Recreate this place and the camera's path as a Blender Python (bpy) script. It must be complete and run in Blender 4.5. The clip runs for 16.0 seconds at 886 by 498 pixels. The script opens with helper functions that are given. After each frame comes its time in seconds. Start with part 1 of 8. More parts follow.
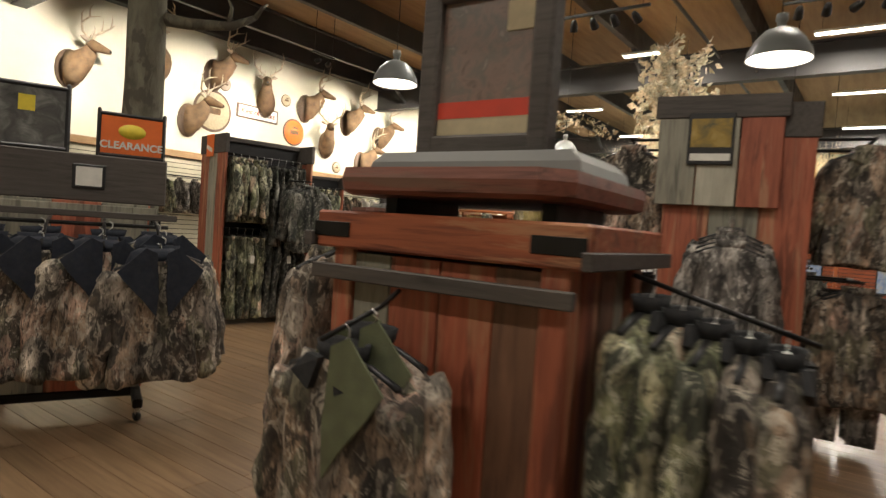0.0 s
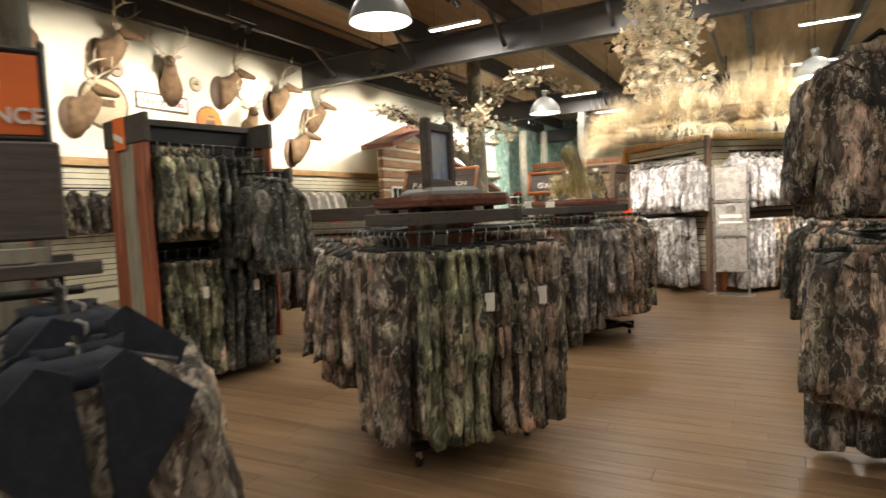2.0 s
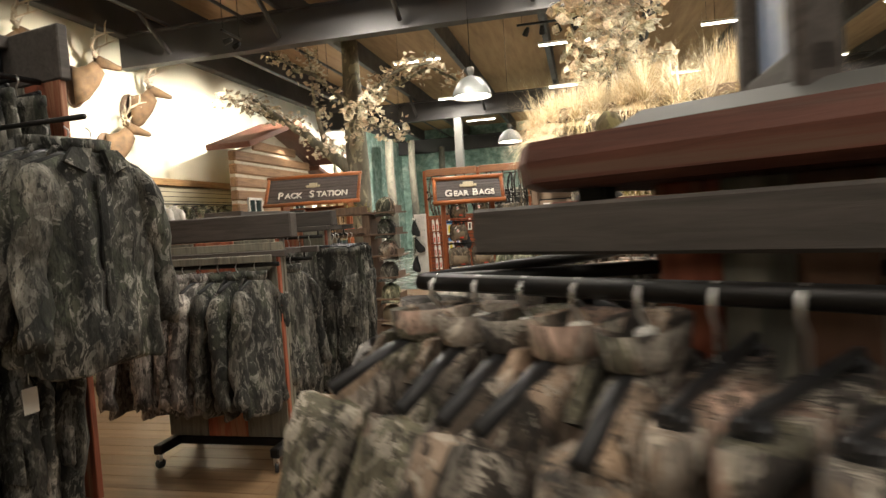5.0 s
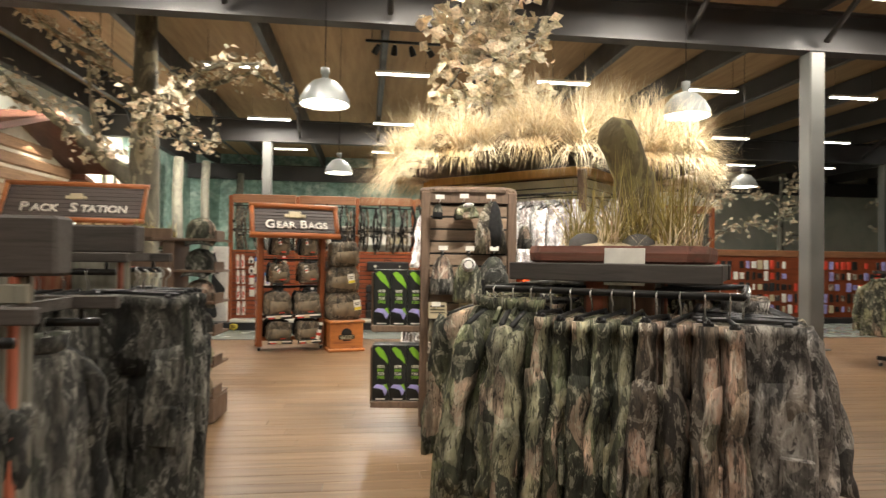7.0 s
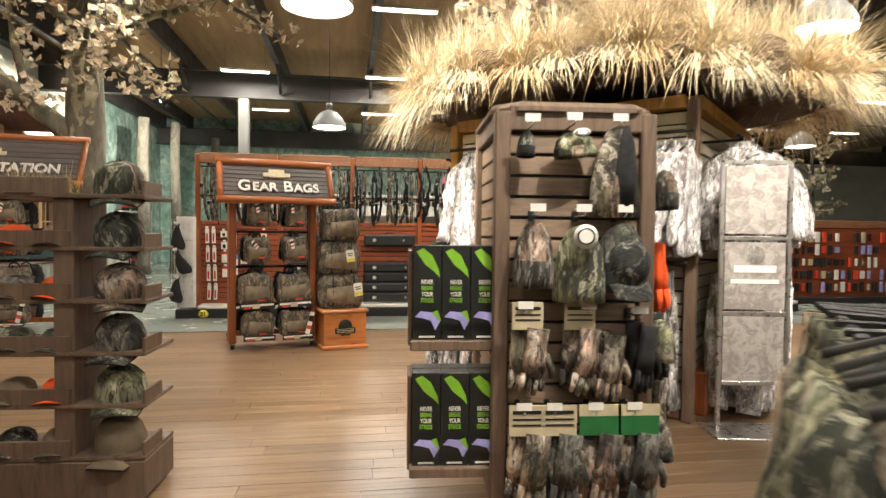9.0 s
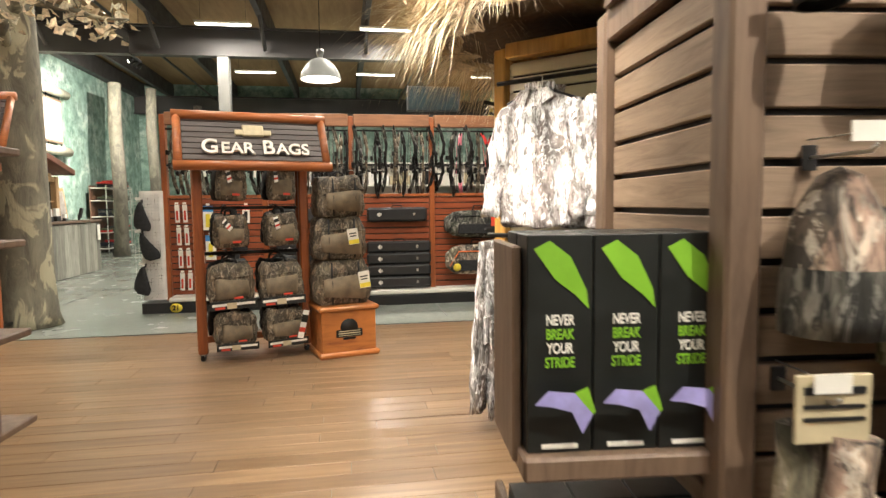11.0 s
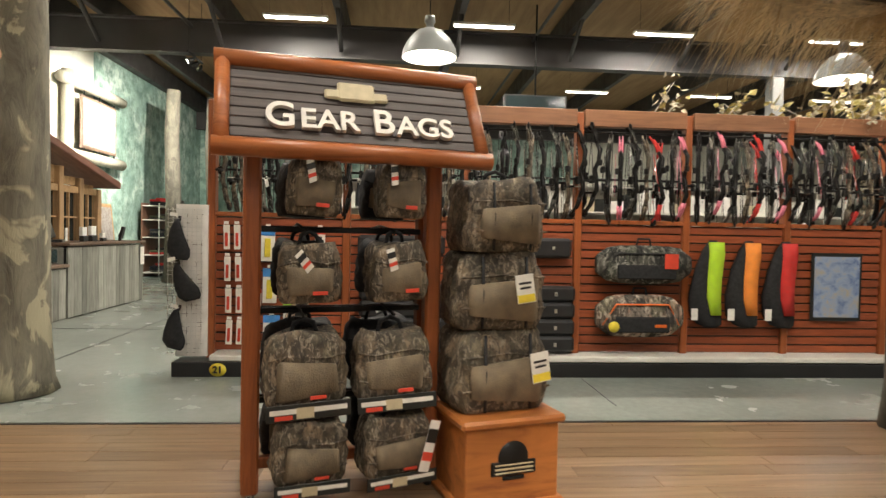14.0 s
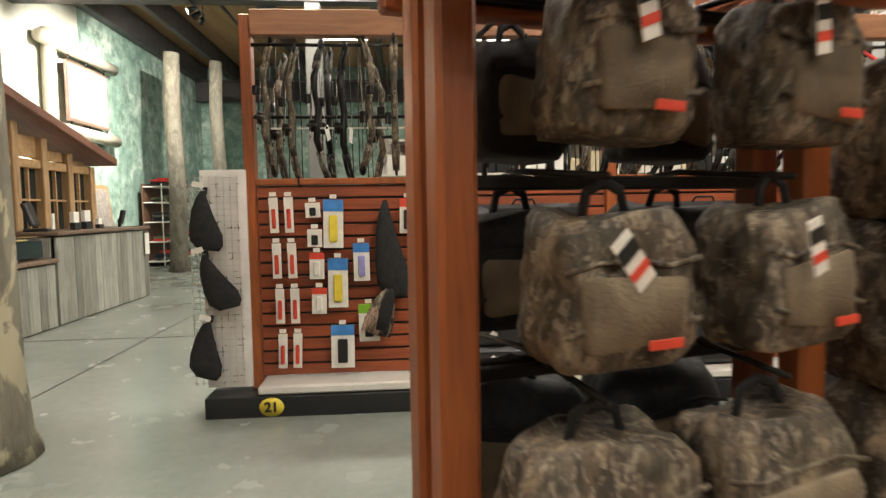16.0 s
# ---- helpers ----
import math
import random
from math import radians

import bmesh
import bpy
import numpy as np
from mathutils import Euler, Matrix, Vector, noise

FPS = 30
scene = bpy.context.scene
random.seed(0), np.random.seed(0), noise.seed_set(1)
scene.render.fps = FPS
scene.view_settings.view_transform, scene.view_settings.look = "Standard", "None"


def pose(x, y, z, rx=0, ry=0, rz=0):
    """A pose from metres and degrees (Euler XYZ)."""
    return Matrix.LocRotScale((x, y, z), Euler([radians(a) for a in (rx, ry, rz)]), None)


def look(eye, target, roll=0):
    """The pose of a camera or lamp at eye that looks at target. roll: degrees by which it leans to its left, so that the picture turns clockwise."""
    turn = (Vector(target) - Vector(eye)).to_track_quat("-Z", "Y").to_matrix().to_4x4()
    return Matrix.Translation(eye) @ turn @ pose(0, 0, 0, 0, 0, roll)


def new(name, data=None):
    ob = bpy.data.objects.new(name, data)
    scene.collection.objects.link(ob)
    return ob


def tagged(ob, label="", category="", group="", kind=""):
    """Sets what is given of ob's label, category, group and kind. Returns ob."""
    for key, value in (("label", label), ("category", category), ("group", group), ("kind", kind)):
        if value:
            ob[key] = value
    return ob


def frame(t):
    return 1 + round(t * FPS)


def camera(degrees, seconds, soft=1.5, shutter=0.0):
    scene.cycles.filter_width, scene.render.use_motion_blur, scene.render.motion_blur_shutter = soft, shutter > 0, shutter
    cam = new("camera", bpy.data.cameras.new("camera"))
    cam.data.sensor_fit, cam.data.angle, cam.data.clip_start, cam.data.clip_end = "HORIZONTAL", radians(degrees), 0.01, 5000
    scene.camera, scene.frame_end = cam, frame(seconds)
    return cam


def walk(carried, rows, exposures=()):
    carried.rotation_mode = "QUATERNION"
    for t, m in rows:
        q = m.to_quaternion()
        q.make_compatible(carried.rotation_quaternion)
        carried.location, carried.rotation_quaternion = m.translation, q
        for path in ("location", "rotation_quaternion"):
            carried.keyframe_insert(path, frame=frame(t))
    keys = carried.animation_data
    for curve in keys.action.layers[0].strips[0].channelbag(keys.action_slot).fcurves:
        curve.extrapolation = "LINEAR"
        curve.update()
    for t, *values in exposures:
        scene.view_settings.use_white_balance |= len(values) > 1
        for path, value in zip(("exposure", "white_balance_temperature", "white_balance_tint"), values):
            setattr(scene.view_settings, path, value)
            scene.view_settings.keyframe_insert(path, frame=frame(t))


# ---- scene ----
cam = camera(73.2, 16.0, soft=1.4, shutter=0.4)
METRES, EYE, TILT, LEAN, TURN = 16.0, 1.4, 0.0, 0.0, 36.2
ROWS = [
    (0.0, 0.0, 0.0, 0.0, 0.14, -1.96, -3.94),
    (0.5, -0.017, 0.0365, 0.0013, 1.53, -2.61, -0.95),
    (1.0, -0.0376, 0.0684, 0.0019, 4.01, -2.37, -2.19),
    (1.5, -0.0583, 0.1016, 0.0031, -2.25, -4.52, 1.37),
    (2.0, -0.0638, 0.1316, 0.0031, -7.83, -3.57, 2.74),
    (2.5, -0.0632, 0.1621, 0.0023, -17.0, -3.76, 1.87),
    (3.0, -0.0564, 0.1913, 0.0027, -20.12, -3.44, 0.82),
    (3.5, -0.0568, 0.226, 0.0027, -17.47, -2.53, -0.27),
    (6.0, -0.0956, 0.3851, 0.0022, -30.77, -3.21, 5.56),
    (6.5, -0.0854, 0.4156, 0.0037, -36.62, -0.41, 2.54),
    (7.0, -0.074, 0.4433, 0.0034, -43.45, 0.89, -0.78),
    (7.5, -0.0568, 0.4745, 0.0022, -48.26, 0.33, 1.2),
    (8.0, -0.0407, 0.5066, 0.0017, -49.13, -0.36, -1.27),
    (8.5, -0.0278, 0.5289, 0.0022, -49.22, -0.72, 0.75),
    (9.0, -0.0104, 0.5557, 0.0012, -45.04, -1.61, -0.61),
    (9.5, 0.003, 0.58, 0.0008, -46.98, -4.06, -0.96),
    (10.0, 0.0199, 0.6005, 0.0013, -45.06, -4.73, 0.42),
    (12.5, 0.086, 0.7171, -0.0001, -47.19, -3.29, 0.18),
    (13.0, 0.0969, 0.7456, -0.0015, -50.43, -2.82, -2.92),
    (13.5, 0.1051, 0.7659, -0.0004, -48.35, -2.7, 0.92),
    (14.0, 0.1157, 0.7966, -0.0004, -40.48, -1.47, -1.14),
    (14.5, 0.1214, 0.8261, -0.0018, -43.16, -2.68, 0.07),
    (15.0, 0.1311, 0.8572, -0.0027, -39.2, -4.16, -0.54),
    (15.5, 0.134, 0.8886, -0.0027, -39.67, -3.93, -0.91),
    (16.0, 0.1418, 0.9203, -0.0034, -40.55, -3.87, 0.95),
]
EXPOSURES = [(0.0, 0.2), (6.0, 0.25), (8.5, 0.22), (10.0, 0.38), (12.5, 0.05), (13.0, -0.16), (13.6, -0.05), (14.5, 0.05), (16.0, 0.12)]
walk(cam, [(t, pose(0, 0, EYE, TILT, LEAN, TURN) @ pose(METRES * x, METRES * y, METRES * z, 90 + pitch, roll, yaw)) for t, x, y, z, yaw, pitch, roll in ROWS], EXPOSURES)

# ---- world and large lights ----
world = bpy.data.worlds.new("world")
scene.world = world
world.use_nodes = True
world.node_tree.nodes["Background"].inputs[0].default_value = (0.5, 0.55, 0.6, 1)
world.node_tree.nodes["Background"].inputs[1].default_value = 0.05


def lamp(name, kind, m, watts, colour, size=0.1, size_y=None, angle=60, blend=0.6):
    data = bpy.data.lights.new(name, kind)
    data.energy, data.color = watts, colour
    if kind == "AREA":
        data.shape, data.size, data.size_y = "RECTANGLE", size, size_y or size
    elif kind == "SPOT":
        data.spot_size, data.spot_blend, data.shadow_soft_size = radians(angle), blend, size
    else:
        data.shadow_soft_size = size
    ob = new(name, data)
    ob.matrix_world = m
    return ob


WARM, NEUTRAL, COOL = (1.0, 0.80, 0.56), (1.0, 0.92, 0.80), (0.92, 1.0, 0.96)

# ---- materials ----
MATS = {}


class Nodes:
    """A small helper to wire a procedural material."""

    def __init__(self, name):
        self.mat = bpy.data.materials.new(name)
        self.mat.use_nodes = True
        self.tree = self.mat.node_tree
        self.bsdf = self.tree.nodes["Principled BSDF"]
        MATS[name] = self.mat

    def add(self, kind, **values):
        node = self.tree.nodes.new(kind)
        if "data_type" in values:
            node.data_type = values["data_type"]
        if "blend_type" in values:
            node.blend_type = values["blend_type"]
        if "operation" in values:
            node.operation = values["operation"]
        return node

    def link(self, a, b):
        self.tree.links.new(a, b)

    def coords(self, scale=(1, 1, 1), shift=False):
        """Object coordinates in metres; shift moves each object's pattern by its own random amount."""
        tc = self.add("ShaderNodeTexCoord")
        mp = self.add("ShaderNodeMapping")
        mp.inputs["Scale"].default_value = scale
        self.link(tc.outputs["Object"], mp.inputs["Vector"])
        if shift:
            info = self.add("ShaderNodeObjectInfo")
            mul = self.add("ShaderNodeMath", operation="MULTIPLY")
            mul.inputs[1].default_value = 37.0
            self.link(info.outputs["Random"], mul.inputs[0])
            self.link(mul.outputs[0], mp.inputs["Location"])
        return mp.outputs["Vector"]

    def noise(self, vec, scale, detail=4, rough=0.55, distortion=0.0):
        n = self.add("ShaderNodeTexNoise")
        n.inputs["Scale"].default_value, n.inputs["Detail"].default_value = scale, detail
        n.inputs["Roughness"].default_value, n.inputs["Distortion"].default_value = rough, distortion
        self.link(vec, n.inputs["Vector"])
        return n.outputs["Fac"]

    def ramp(self, fac, stops, constant=False):
        r = self.add("ShaderNodeValToRGB")
        r.color_ramp.interpolation = "CONSTANT" if constant else "LINEAR"
        while len(r.color_ramp.elements) < len(stops):
            r.color_ramp.elements.new(0.5)
        for e, (p, c) in zip(r.color_ramp.elements, stops):
            e.position, e.color = p, (*c, 1) if len(c) == 3 else c
        self.link(fac, r.inputs["Fac"])
        return r.outputs["Color"]

    def mix(self, fac, a, b, mode="MIX"):
        m = self.add("ShaderNodeMix", data_type="RGBA", blend_type=mode)
        for sock, v in ((m.inputs[0], fac), (m.inputs[6], a), (m.inputs[7], b)):
            if isinstance(v, (int, float)):
                sock.default_value = v
            elif isinstance(v, tuple):
                sock.default_value = (*v, 1)
            else:
                self.link(v, sock)
        return m.outputs[2]

    def bump(self, height, strength=0.3, dist=0.01):
        b = self.add("ShaderNodeBump")
        b.inputs["Strength"].default_value, b.inputs["Distance"].default_value = strength, dist
        self.link(height, b.inputs["Height"])
        self.link(b.outputs["Normal"], self.bsdf.inputs["Normal"])

    def done(self, colour=None, rough=0.6, metal=0.0):
        if isinstance(colour, tuple):
            self.bsdf.inputs["Base Color"].default_value = (*colour, 1)
        elif colour is not None:
            self.link(colour, self.bsdf.inputs["Base Color"])
        if isinstance(rough, (int, float)):
            self.bsdf.inputs["Roughness"].default_value = rough
        else:
            self.link(rough, self.bsdf.inputs["Roughness"])
        self.bsdf.inputs["Metallic"].default_value = metal
        return self.mat


def shade(c, k):
    return tuple(min(1.0, v * k) for v in c)


def plain(name, c, rough=0.6, metal=0.0, vary=0.25, scale=6.0, bump=0.1):
    """Painted, cast or moulded surface with faint blotches and grain."""
    n = Nodes(name)
    v = n.coords(shift=True)
    f = n.noise(v, scale, 5)
    col = n.ramp(f, [(0.3, shade(c, 1 - vary)), (0.7, shade(c, 1 + vary))])
    n.bump(n.noise(v, scale * 12, 2), bump, 0.004)
    r = n.ramp(n.noise(v, scale * 2, 3), [(0.3, (rough * 0.8,) * 3), (0.7, (min(1, rough * 1.2),) * 3)])
    return n.done(col, r, metal)


def wood(name, c, dark, rough=0.5, grain=(2, 30, 30), vary=0.35, band=1.0, worn=None):
    """Wood whose grain runs along the local axis of least scale."""
    n = Nodes(name)
    v = n.coords(grain, shift=True)
    g = n.noise(v, 1.2, 6, 0.65, 0.8)
    broad = n.noise(n.coords((1.3, 1.3, 1.3), shift=True), 1.5, 3)
    col = n.ramp(g, [(0.28, dark), (0.5, c), (0.75, shade(c, 1.3))])
    info = n.add("ShaderNodeObjectInfo")
    tone = n.ramp(info.outputs["Random"], [(0.0, (1 - vary,) * 3), (1.0, (1 + vary * 0.6,) * 3)])
    col = n.mix(band, col, tone, "MULTIPLY")
    col = n.mix(0.5, col, n.ramp(broad, [(0.35, (0.7, 0.7, 0.7)), (0.65, (1.1, 1.1, 1.1))]), "MULTIPLY")
    if worn:
        w1 = n.noise(n.coords(tuple(q * 0.28 for q in grain), shift=True), 1.6, 6, 0.7, 0.6)
        col = n.mix(n.ramp(w1, [(0.52, (0, 0, 0)), (0.60, (0.55, 0.55, 0.55)), (0.72, (0.8, 0.8, 0.8))]), col, worn)
        w2 = n.noise(n.coords(tuple(q * 0.5 for q in grain), shift=True), 1.1, 5, 0.65, 0.4)
        col = n.mix(n.ramp(w2, [(0.56, (0, 0, 0)), (0.63, (0.7, 0.7, 0.7))]), col, shade(dark, 0.45))
    n.bump(g, 0.25, 0.004)
    r = n.ramp(g, [(0.2, (min(1, rough + 0.15),) * 3), (0.8, (rough,) * 3)])
    return n.done(col, r)


def camo(name, colours, scale=9.0, twigs=(0.06, 0.05, 0.04), rough=0.92, stretch=0.55, pale=None, depth=0.9):
    """Woodland pattern: small warped leaf patches, dark gaps and thin branch marks."""
    n = Nodes(name)
    v = n.coords((1, 1, stretch), shift=True)
    warp = n.add("ShaderNodeTexNoise")
    warp.inputs["Scale"].default_value, warp.inputs["Detail"].default_value = scale * 2.2, 5
    n.link(v, warp.inputs["Vector"])
    off = n.add("ShaderNodeVectorMath", operation="MULTIPLY_ADD")
    n.link(warp.outputs["Color"], off.inputs[0])
    off.inputs[1].default_value = (0.065, 0.065, 0.065)
    n.link(v, off.inputs[2])
    vor = n.add("ShaderNodeTexVoronoi")
    vor.inputs["Scale"].default_value = scale * 1.9
    n.link(off.outputs[0], vor.inputs["Vector"])
    sep = n.add("ShaderNodeSeparateColor")
    n.link(vor.outputs["Color"], sep.inputs[0])
    k = len(colours)
    patch = n.ramp(sep.outputs[0], [(i / k, c) for i, c in enumerate(colours)], True)
    shadow = n.ramp(vor.outputs["Distance"], [(0.0, (1.2,) * 3), (0.65, (0.45,) * 3)])
    patch = n.mix(0.8, patch, shadow, "MULTIPLY")
    fine = n.noise(off.outputs[0], scale * 9, 5, 0.7, 0.5)
    patch = n.mix(0.6, patch, n.ramp(fine, [(0.3, (0.45,) * 3), (0.55, (1.0,) * 3), (0.75, (1.5,) * 3)]), "MULTIPLY")
    gaps = n.noise(v, scale * 1.1, 5, 0.65, 0.9)
    patch = n.mix(n.ramp(gaps, [(0.56, (0, 0, 0)), (0.62, (0.85, 0.85, 0.85))]), patch, shade(twigs, 0.8))
    tw = n.noise(n.coords((3.2, 3.2, 0.5), shift=True), scale * 1.1, 5, 0.6, 1.6)
    mask = n.ramp(tw, [(0.475, (0, 0, 0)), (0.5, (1, 1, 1)), (0.525, (0, 0, 0))])
    patch = n.mix(mask, patch, twigs)
    if pale:
        tw2 = n.noise(n.coords((1.5, 1.5, 0.9), shift=True), scale * 2.0, 6, 0.72, 1.5)
        patch = n.mix(n.ramp(tw2, [(0.535, (0, 0, 0)), (0.565, (0.75, 0.75, 0.75)), (0.66, (0.25, 0.25, 0.25)), (0.70, (0, 0, 0))]), patch, pale)
        tw3 = n.noise(n.coords((3.0, 3.0, 0.9), shift=True), scale * 2.4, 5, 0.65, 0.8)
        patch = n.mix(n.ramp(tw3, [(0.57, (0, 0, 0)), (0.60, (0.85, 0.85, 0.85))]), patch, shade(twigs, 0.9))
    trunks = n.noise(n.coords((2.6, 2.6, 0.55), shift=True), scale * 0.75, 4, 0.55, 1.1)
    patch = n.mix(depth, patch, n.ramp(trunks, [(0.36, (0.34,) * 3), (0.47, (0.85,) * 3), (0.56, (1.25,) * 3), (0.66, (1.75,) * 3)]), "MULTIPLY")
    blotch = n.noise(n.coords((1, 1, 0.8), shift=True), scale * 1.7, 2, 0.5, 0.7)
    patch = n.mix(depth, patch, n.ramp(blotch, [(0.40, (0.6,) * 3), (0.5, (1.0,) * 3), (0.62, (1.4,) * 3)]), "MULTIPLY")
    cloth = n.noise(n.coords((1, 1, 0.45)), 11, 5)
    n.bump(cloth, 0.8, 0.035)
    return n.done(patch, rough)


CAMO_BROWN = camo("camo_brown", [(0.317, 0.230, 0.159), (0.135, 0.105, 0.079), (0.429, 0.317, 0.230), (0.206, 0.187, 0.127), (0.523, 0.356, 0.270), (0.079, 0.067, 0.057), (0.350, 0.293, 0.238)], 5.2, (0.032, 0.027, 0.022), pale=(0.44, 0.39, 0.32))
CAMO_GREEN = camo("camo_green", [(0.289, 0.289, 0.166), (0.133, 0.141, 0.090), (0.471, 0.439, 0.278), (0.214, 0.230, 0.129), (0.579, 0.439, 0.321), (0.085, 0.090, 0.064), (0.384, 0.374, 0.246)], 5.0, (0.028, 0.028, 0.02), pale=(0.42, 0.40, 0.30))
CAMO_DARK = camo("camo_dark", [(0.090, 0.088, 0.072), (0.043, 0.044, 0.038), (0.144, 0.138, 0.114), (0.072, 0.077, 0.056), (0.192, 0.180, 0.150)], 5.2, (0.018, 0.018, 0.016), pale=(0.26, 0.25, 0.22))
CAMO_GREY = camo("camo_grey", [(0.245, 0.216, 0.192), (0.130, 0.118, 0.108), (0.360, 0.324, 0.288), (0.187, 0.173, 0.156), (0.446, 0.403, 0.360)], 5.0, (0.045, 0.04, 0.037), pale=(0.46, 0.43, 0.39))
CAMO_SNOW = camo("camo_snow", [(0.74, 0.71, 0.70), (0.52, 0.475, 0.455), (0.84, 0.83, 0.82), (0.40, 0.345, 0.325), (0.78, 0.755, 0.745)], 6.6, (0.12, 0.10, 0.09), 0.92, 0.30, pale=(0.86, 0.855, 0.85), depth=0.62)
CAMO_BARK = camo("camo_pale_bark", [(0.60, 0.56, 0.54), (0.30, 0.255, 0.23), (0.72, 0.70, 0.68), (0.22, 0.175, 0.15), (0.50, 0.45, 0.42)], 7.5, (0.07, 0.055, 0.045), 0.92, 0.22, pale=(0.80, 0.79, 0.78), depth=0.8)
CAMO_BAG = camo("camo_bag", [(0.20, 0.150, 0.095), (0.12, 0.092, 0.060), (0.27, 0.20, 0.13), (0.15, 0.125, 0.080), (0.085, 0.066, 0.045)], 7.5, (0.05, 0.04, 0.03), 0.75, 0.9, pale=(0.33, 0.28, 0.21), depth=0.45)
NAVY = plain("navy_fleece", (0.010, 0.013, 0.022), 0.95, 0, 0.3, 20, 0.4)
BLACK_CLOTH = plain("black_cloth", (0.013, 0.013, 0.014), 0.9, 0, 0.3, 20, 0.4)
OLIVE = plain("olive_cloth", (0.11, 0.12, 0.065), 0.95, 0, 0.2, 20, 0.4)
KHAKI = plain("khaki_panel_cloth", (0.165, 0.128, 0.083), 0.8, 0, 0.38, 11, 0.8)
BLAZE = plain("blaze_orange_cloth", (0.85, 0.10, 0.015), 0.8, 0, 0.15, 12, 0.3)
ORANGE_FELT = plain("orange_felt", (0.80, 0.26, 0.04), 0.8, 0, 0.12, 12, 0.3)
LIME = plain("lime_cloth", (0.42, 0.66, 0.03), 0.75, 0, 0.1, 12, 0.2)
RED_CLOTH = plain("red_cloth", (0.55, 0.03, 0.025), 0.75, 0, 0.15, 12, 0.2)
PINK = plain("pink_limb", (0.75, 0.22, 0.30), 0.4, 0, 0.1, 12, 0.1)
WHITE_CLOTH = plain("white_cloth", (0.72, 0.70, 0.66), 0.85, 0, 0.1, 9, 0.3)
BLACK_METAL = plain("black_metal", (0.016, 0.015, 0.014), 0.45, 0.6, 0.3, 8, 0.1)
BLACK_PLASTIC = plain("black_plastic", (0.018, 0.018, 0.019), 0.4, 0, 0.2, 14, 0.1)
STEEL = plain("dark_girder_paint", (0.040, 0.037, 0.036), 0.55, 0, 0.3, 1.5, 0.1)
POST_STEEL = plain("grey_steel_post", (0.17, 0.17, 0.16), 0.5, 0.2, 0.15, 2, 0.1)
CHROME = plain("brushed_steel", (0.62, 0.61, 0.58), 0.3, 0.9, 0.1, 10, 0.1)
LAMP_GREY = plain("grey_enamel", (0.20, 0.21, 0.205), 0.38, 0, 0.08, 5, 0.05)
LAMP_WHITE = plain("white_enamel", (0.85, 0.83, 0.78), 0.4, 0, 0.05, 5, 0.05)
PAPER = plain("white_card", (0.74, 0.72, 0.66), 0.6, 0, 0.08, 20, 0.05)
TAN_CARD = plain("tan_card", (0.50, 0.43, 0.28), 0.6, 0, 0.12, 20, 0.05)
GREEN_CARD = plain("green_card", (0.02, 0.14, 0.04), 0.5, 0, 0.12, 20, 0.05)
YELLOW = plain("yellow_print", (0.72, 0.58, 0.05), 0.5, 0, 0.1, 20, 0.05)
ORANGE_PRINT = plain("orange_print", (0.80, 0.17, 0.03), 0.5, 0, 0.1, 9, 0.05)
RED_PRINT = plain("red_print", (0.62, 0.06, 0.03), 0.5, 0, 0.1, 14, 0.05)
BLUE_PRINT = plain("blue_print", (0.05, 0.22, 0.55), 0.45, 0, 0.2, 14, 0.05)
GREEN_PRINT = plain("lime_print", (0.20, 0.44, 0.03), 0.45, 0, 0.15, 14, 0.05)
BLACK_CARD = plain("black_carton", (0.012, 0.014, 0.013), 0.4, 0, 0.3, 10, 0.05)
VIOLET = plain("violet_print", (0.32, 0.30, 0.60), 0.45, 0, 0.3, 14, 0.05)
CREAM_SLAT = plain("cream_slat_paint", (0.56, 0.52, 0.38), 0.55, 0, 0.1, 3, 0.05)
DECK_WHITE = plain("white_deck_paint", (0.62, 0.60, 0.54), 0.45, 0, 0.1, 3, 0.05)
KICK = plain("black_kick_plate", (0.012, 0.012, 0.013), 0.4, 0, 0.3, 3, 0.05)
BOARD = wood("grey_brown_board", (0.075, 0.064, 0.056), (0.045, 0.038, 0.033), 0.6, (3, 40, 40), 0.15)
RUSTIC_RED = wood("rustic_red_plank", (0.385, 0.108, 0.056), (0.210, 0.061, 0.035), 0.5, (25, 25, 2.0), 0.3, worn=(0.455, 0.263, 0.149))
RUSTIC_CAP = wood("rustic_red_cap", (0.195, 0.072, 0.049), (0.117, 0.043, 0.031), 0.5, (2, 22, 30), 0.25, worn=(0.169, 0.111, 0.078))
RUSTIC_RAIL = wood("rustic_red_rail", (0.400, 0.112, 0.048), (0.208, 0.058, 0.032), 0.45, (2, 22, 30), 0.25, worn=(0.480, 0.272, 0.144))
RUSTIC_GREY = wood("rustic_grey_plank", (0.260, 0.247, 0.195), (0.156, 0.143, 0.117), 0.6, (25, 25, 2.0), 0.3, worn=(0.325, 0.293, 0.221))
RUSTIC_BROWN = wood("rustic_brown_plank", (0.17, 0.085, 0.05), (0.09, 0.045, 0.03), 0.5, (25, 25, 2.0), 0.3)
SLAT_BROWN = wood("brown_slat", (0.29, 0.205, 0.14), (0.20, 0.138, 0.092), 0.55, (3, 30, 30), 0.2)
FRAME_BROWN = wood("brown_frame", (0.16, 0.105, 0.07), (0.105, 0.068, 0.046), 0.5, (25, 25, 3), 0.15)
ORANGE_SLAT = wood("orange_slat", (0.27, 0.065, 0.022), (0.18, 0.04, 0.014), 0.42, (2, 30, 30), 0.12)
LOG_ORANGE = wood("varnished_log", (0.36, 0.115, 0.035), (0.20, 0.055, 0.018), 0.28, (1.5, 16, 16), 0.2)
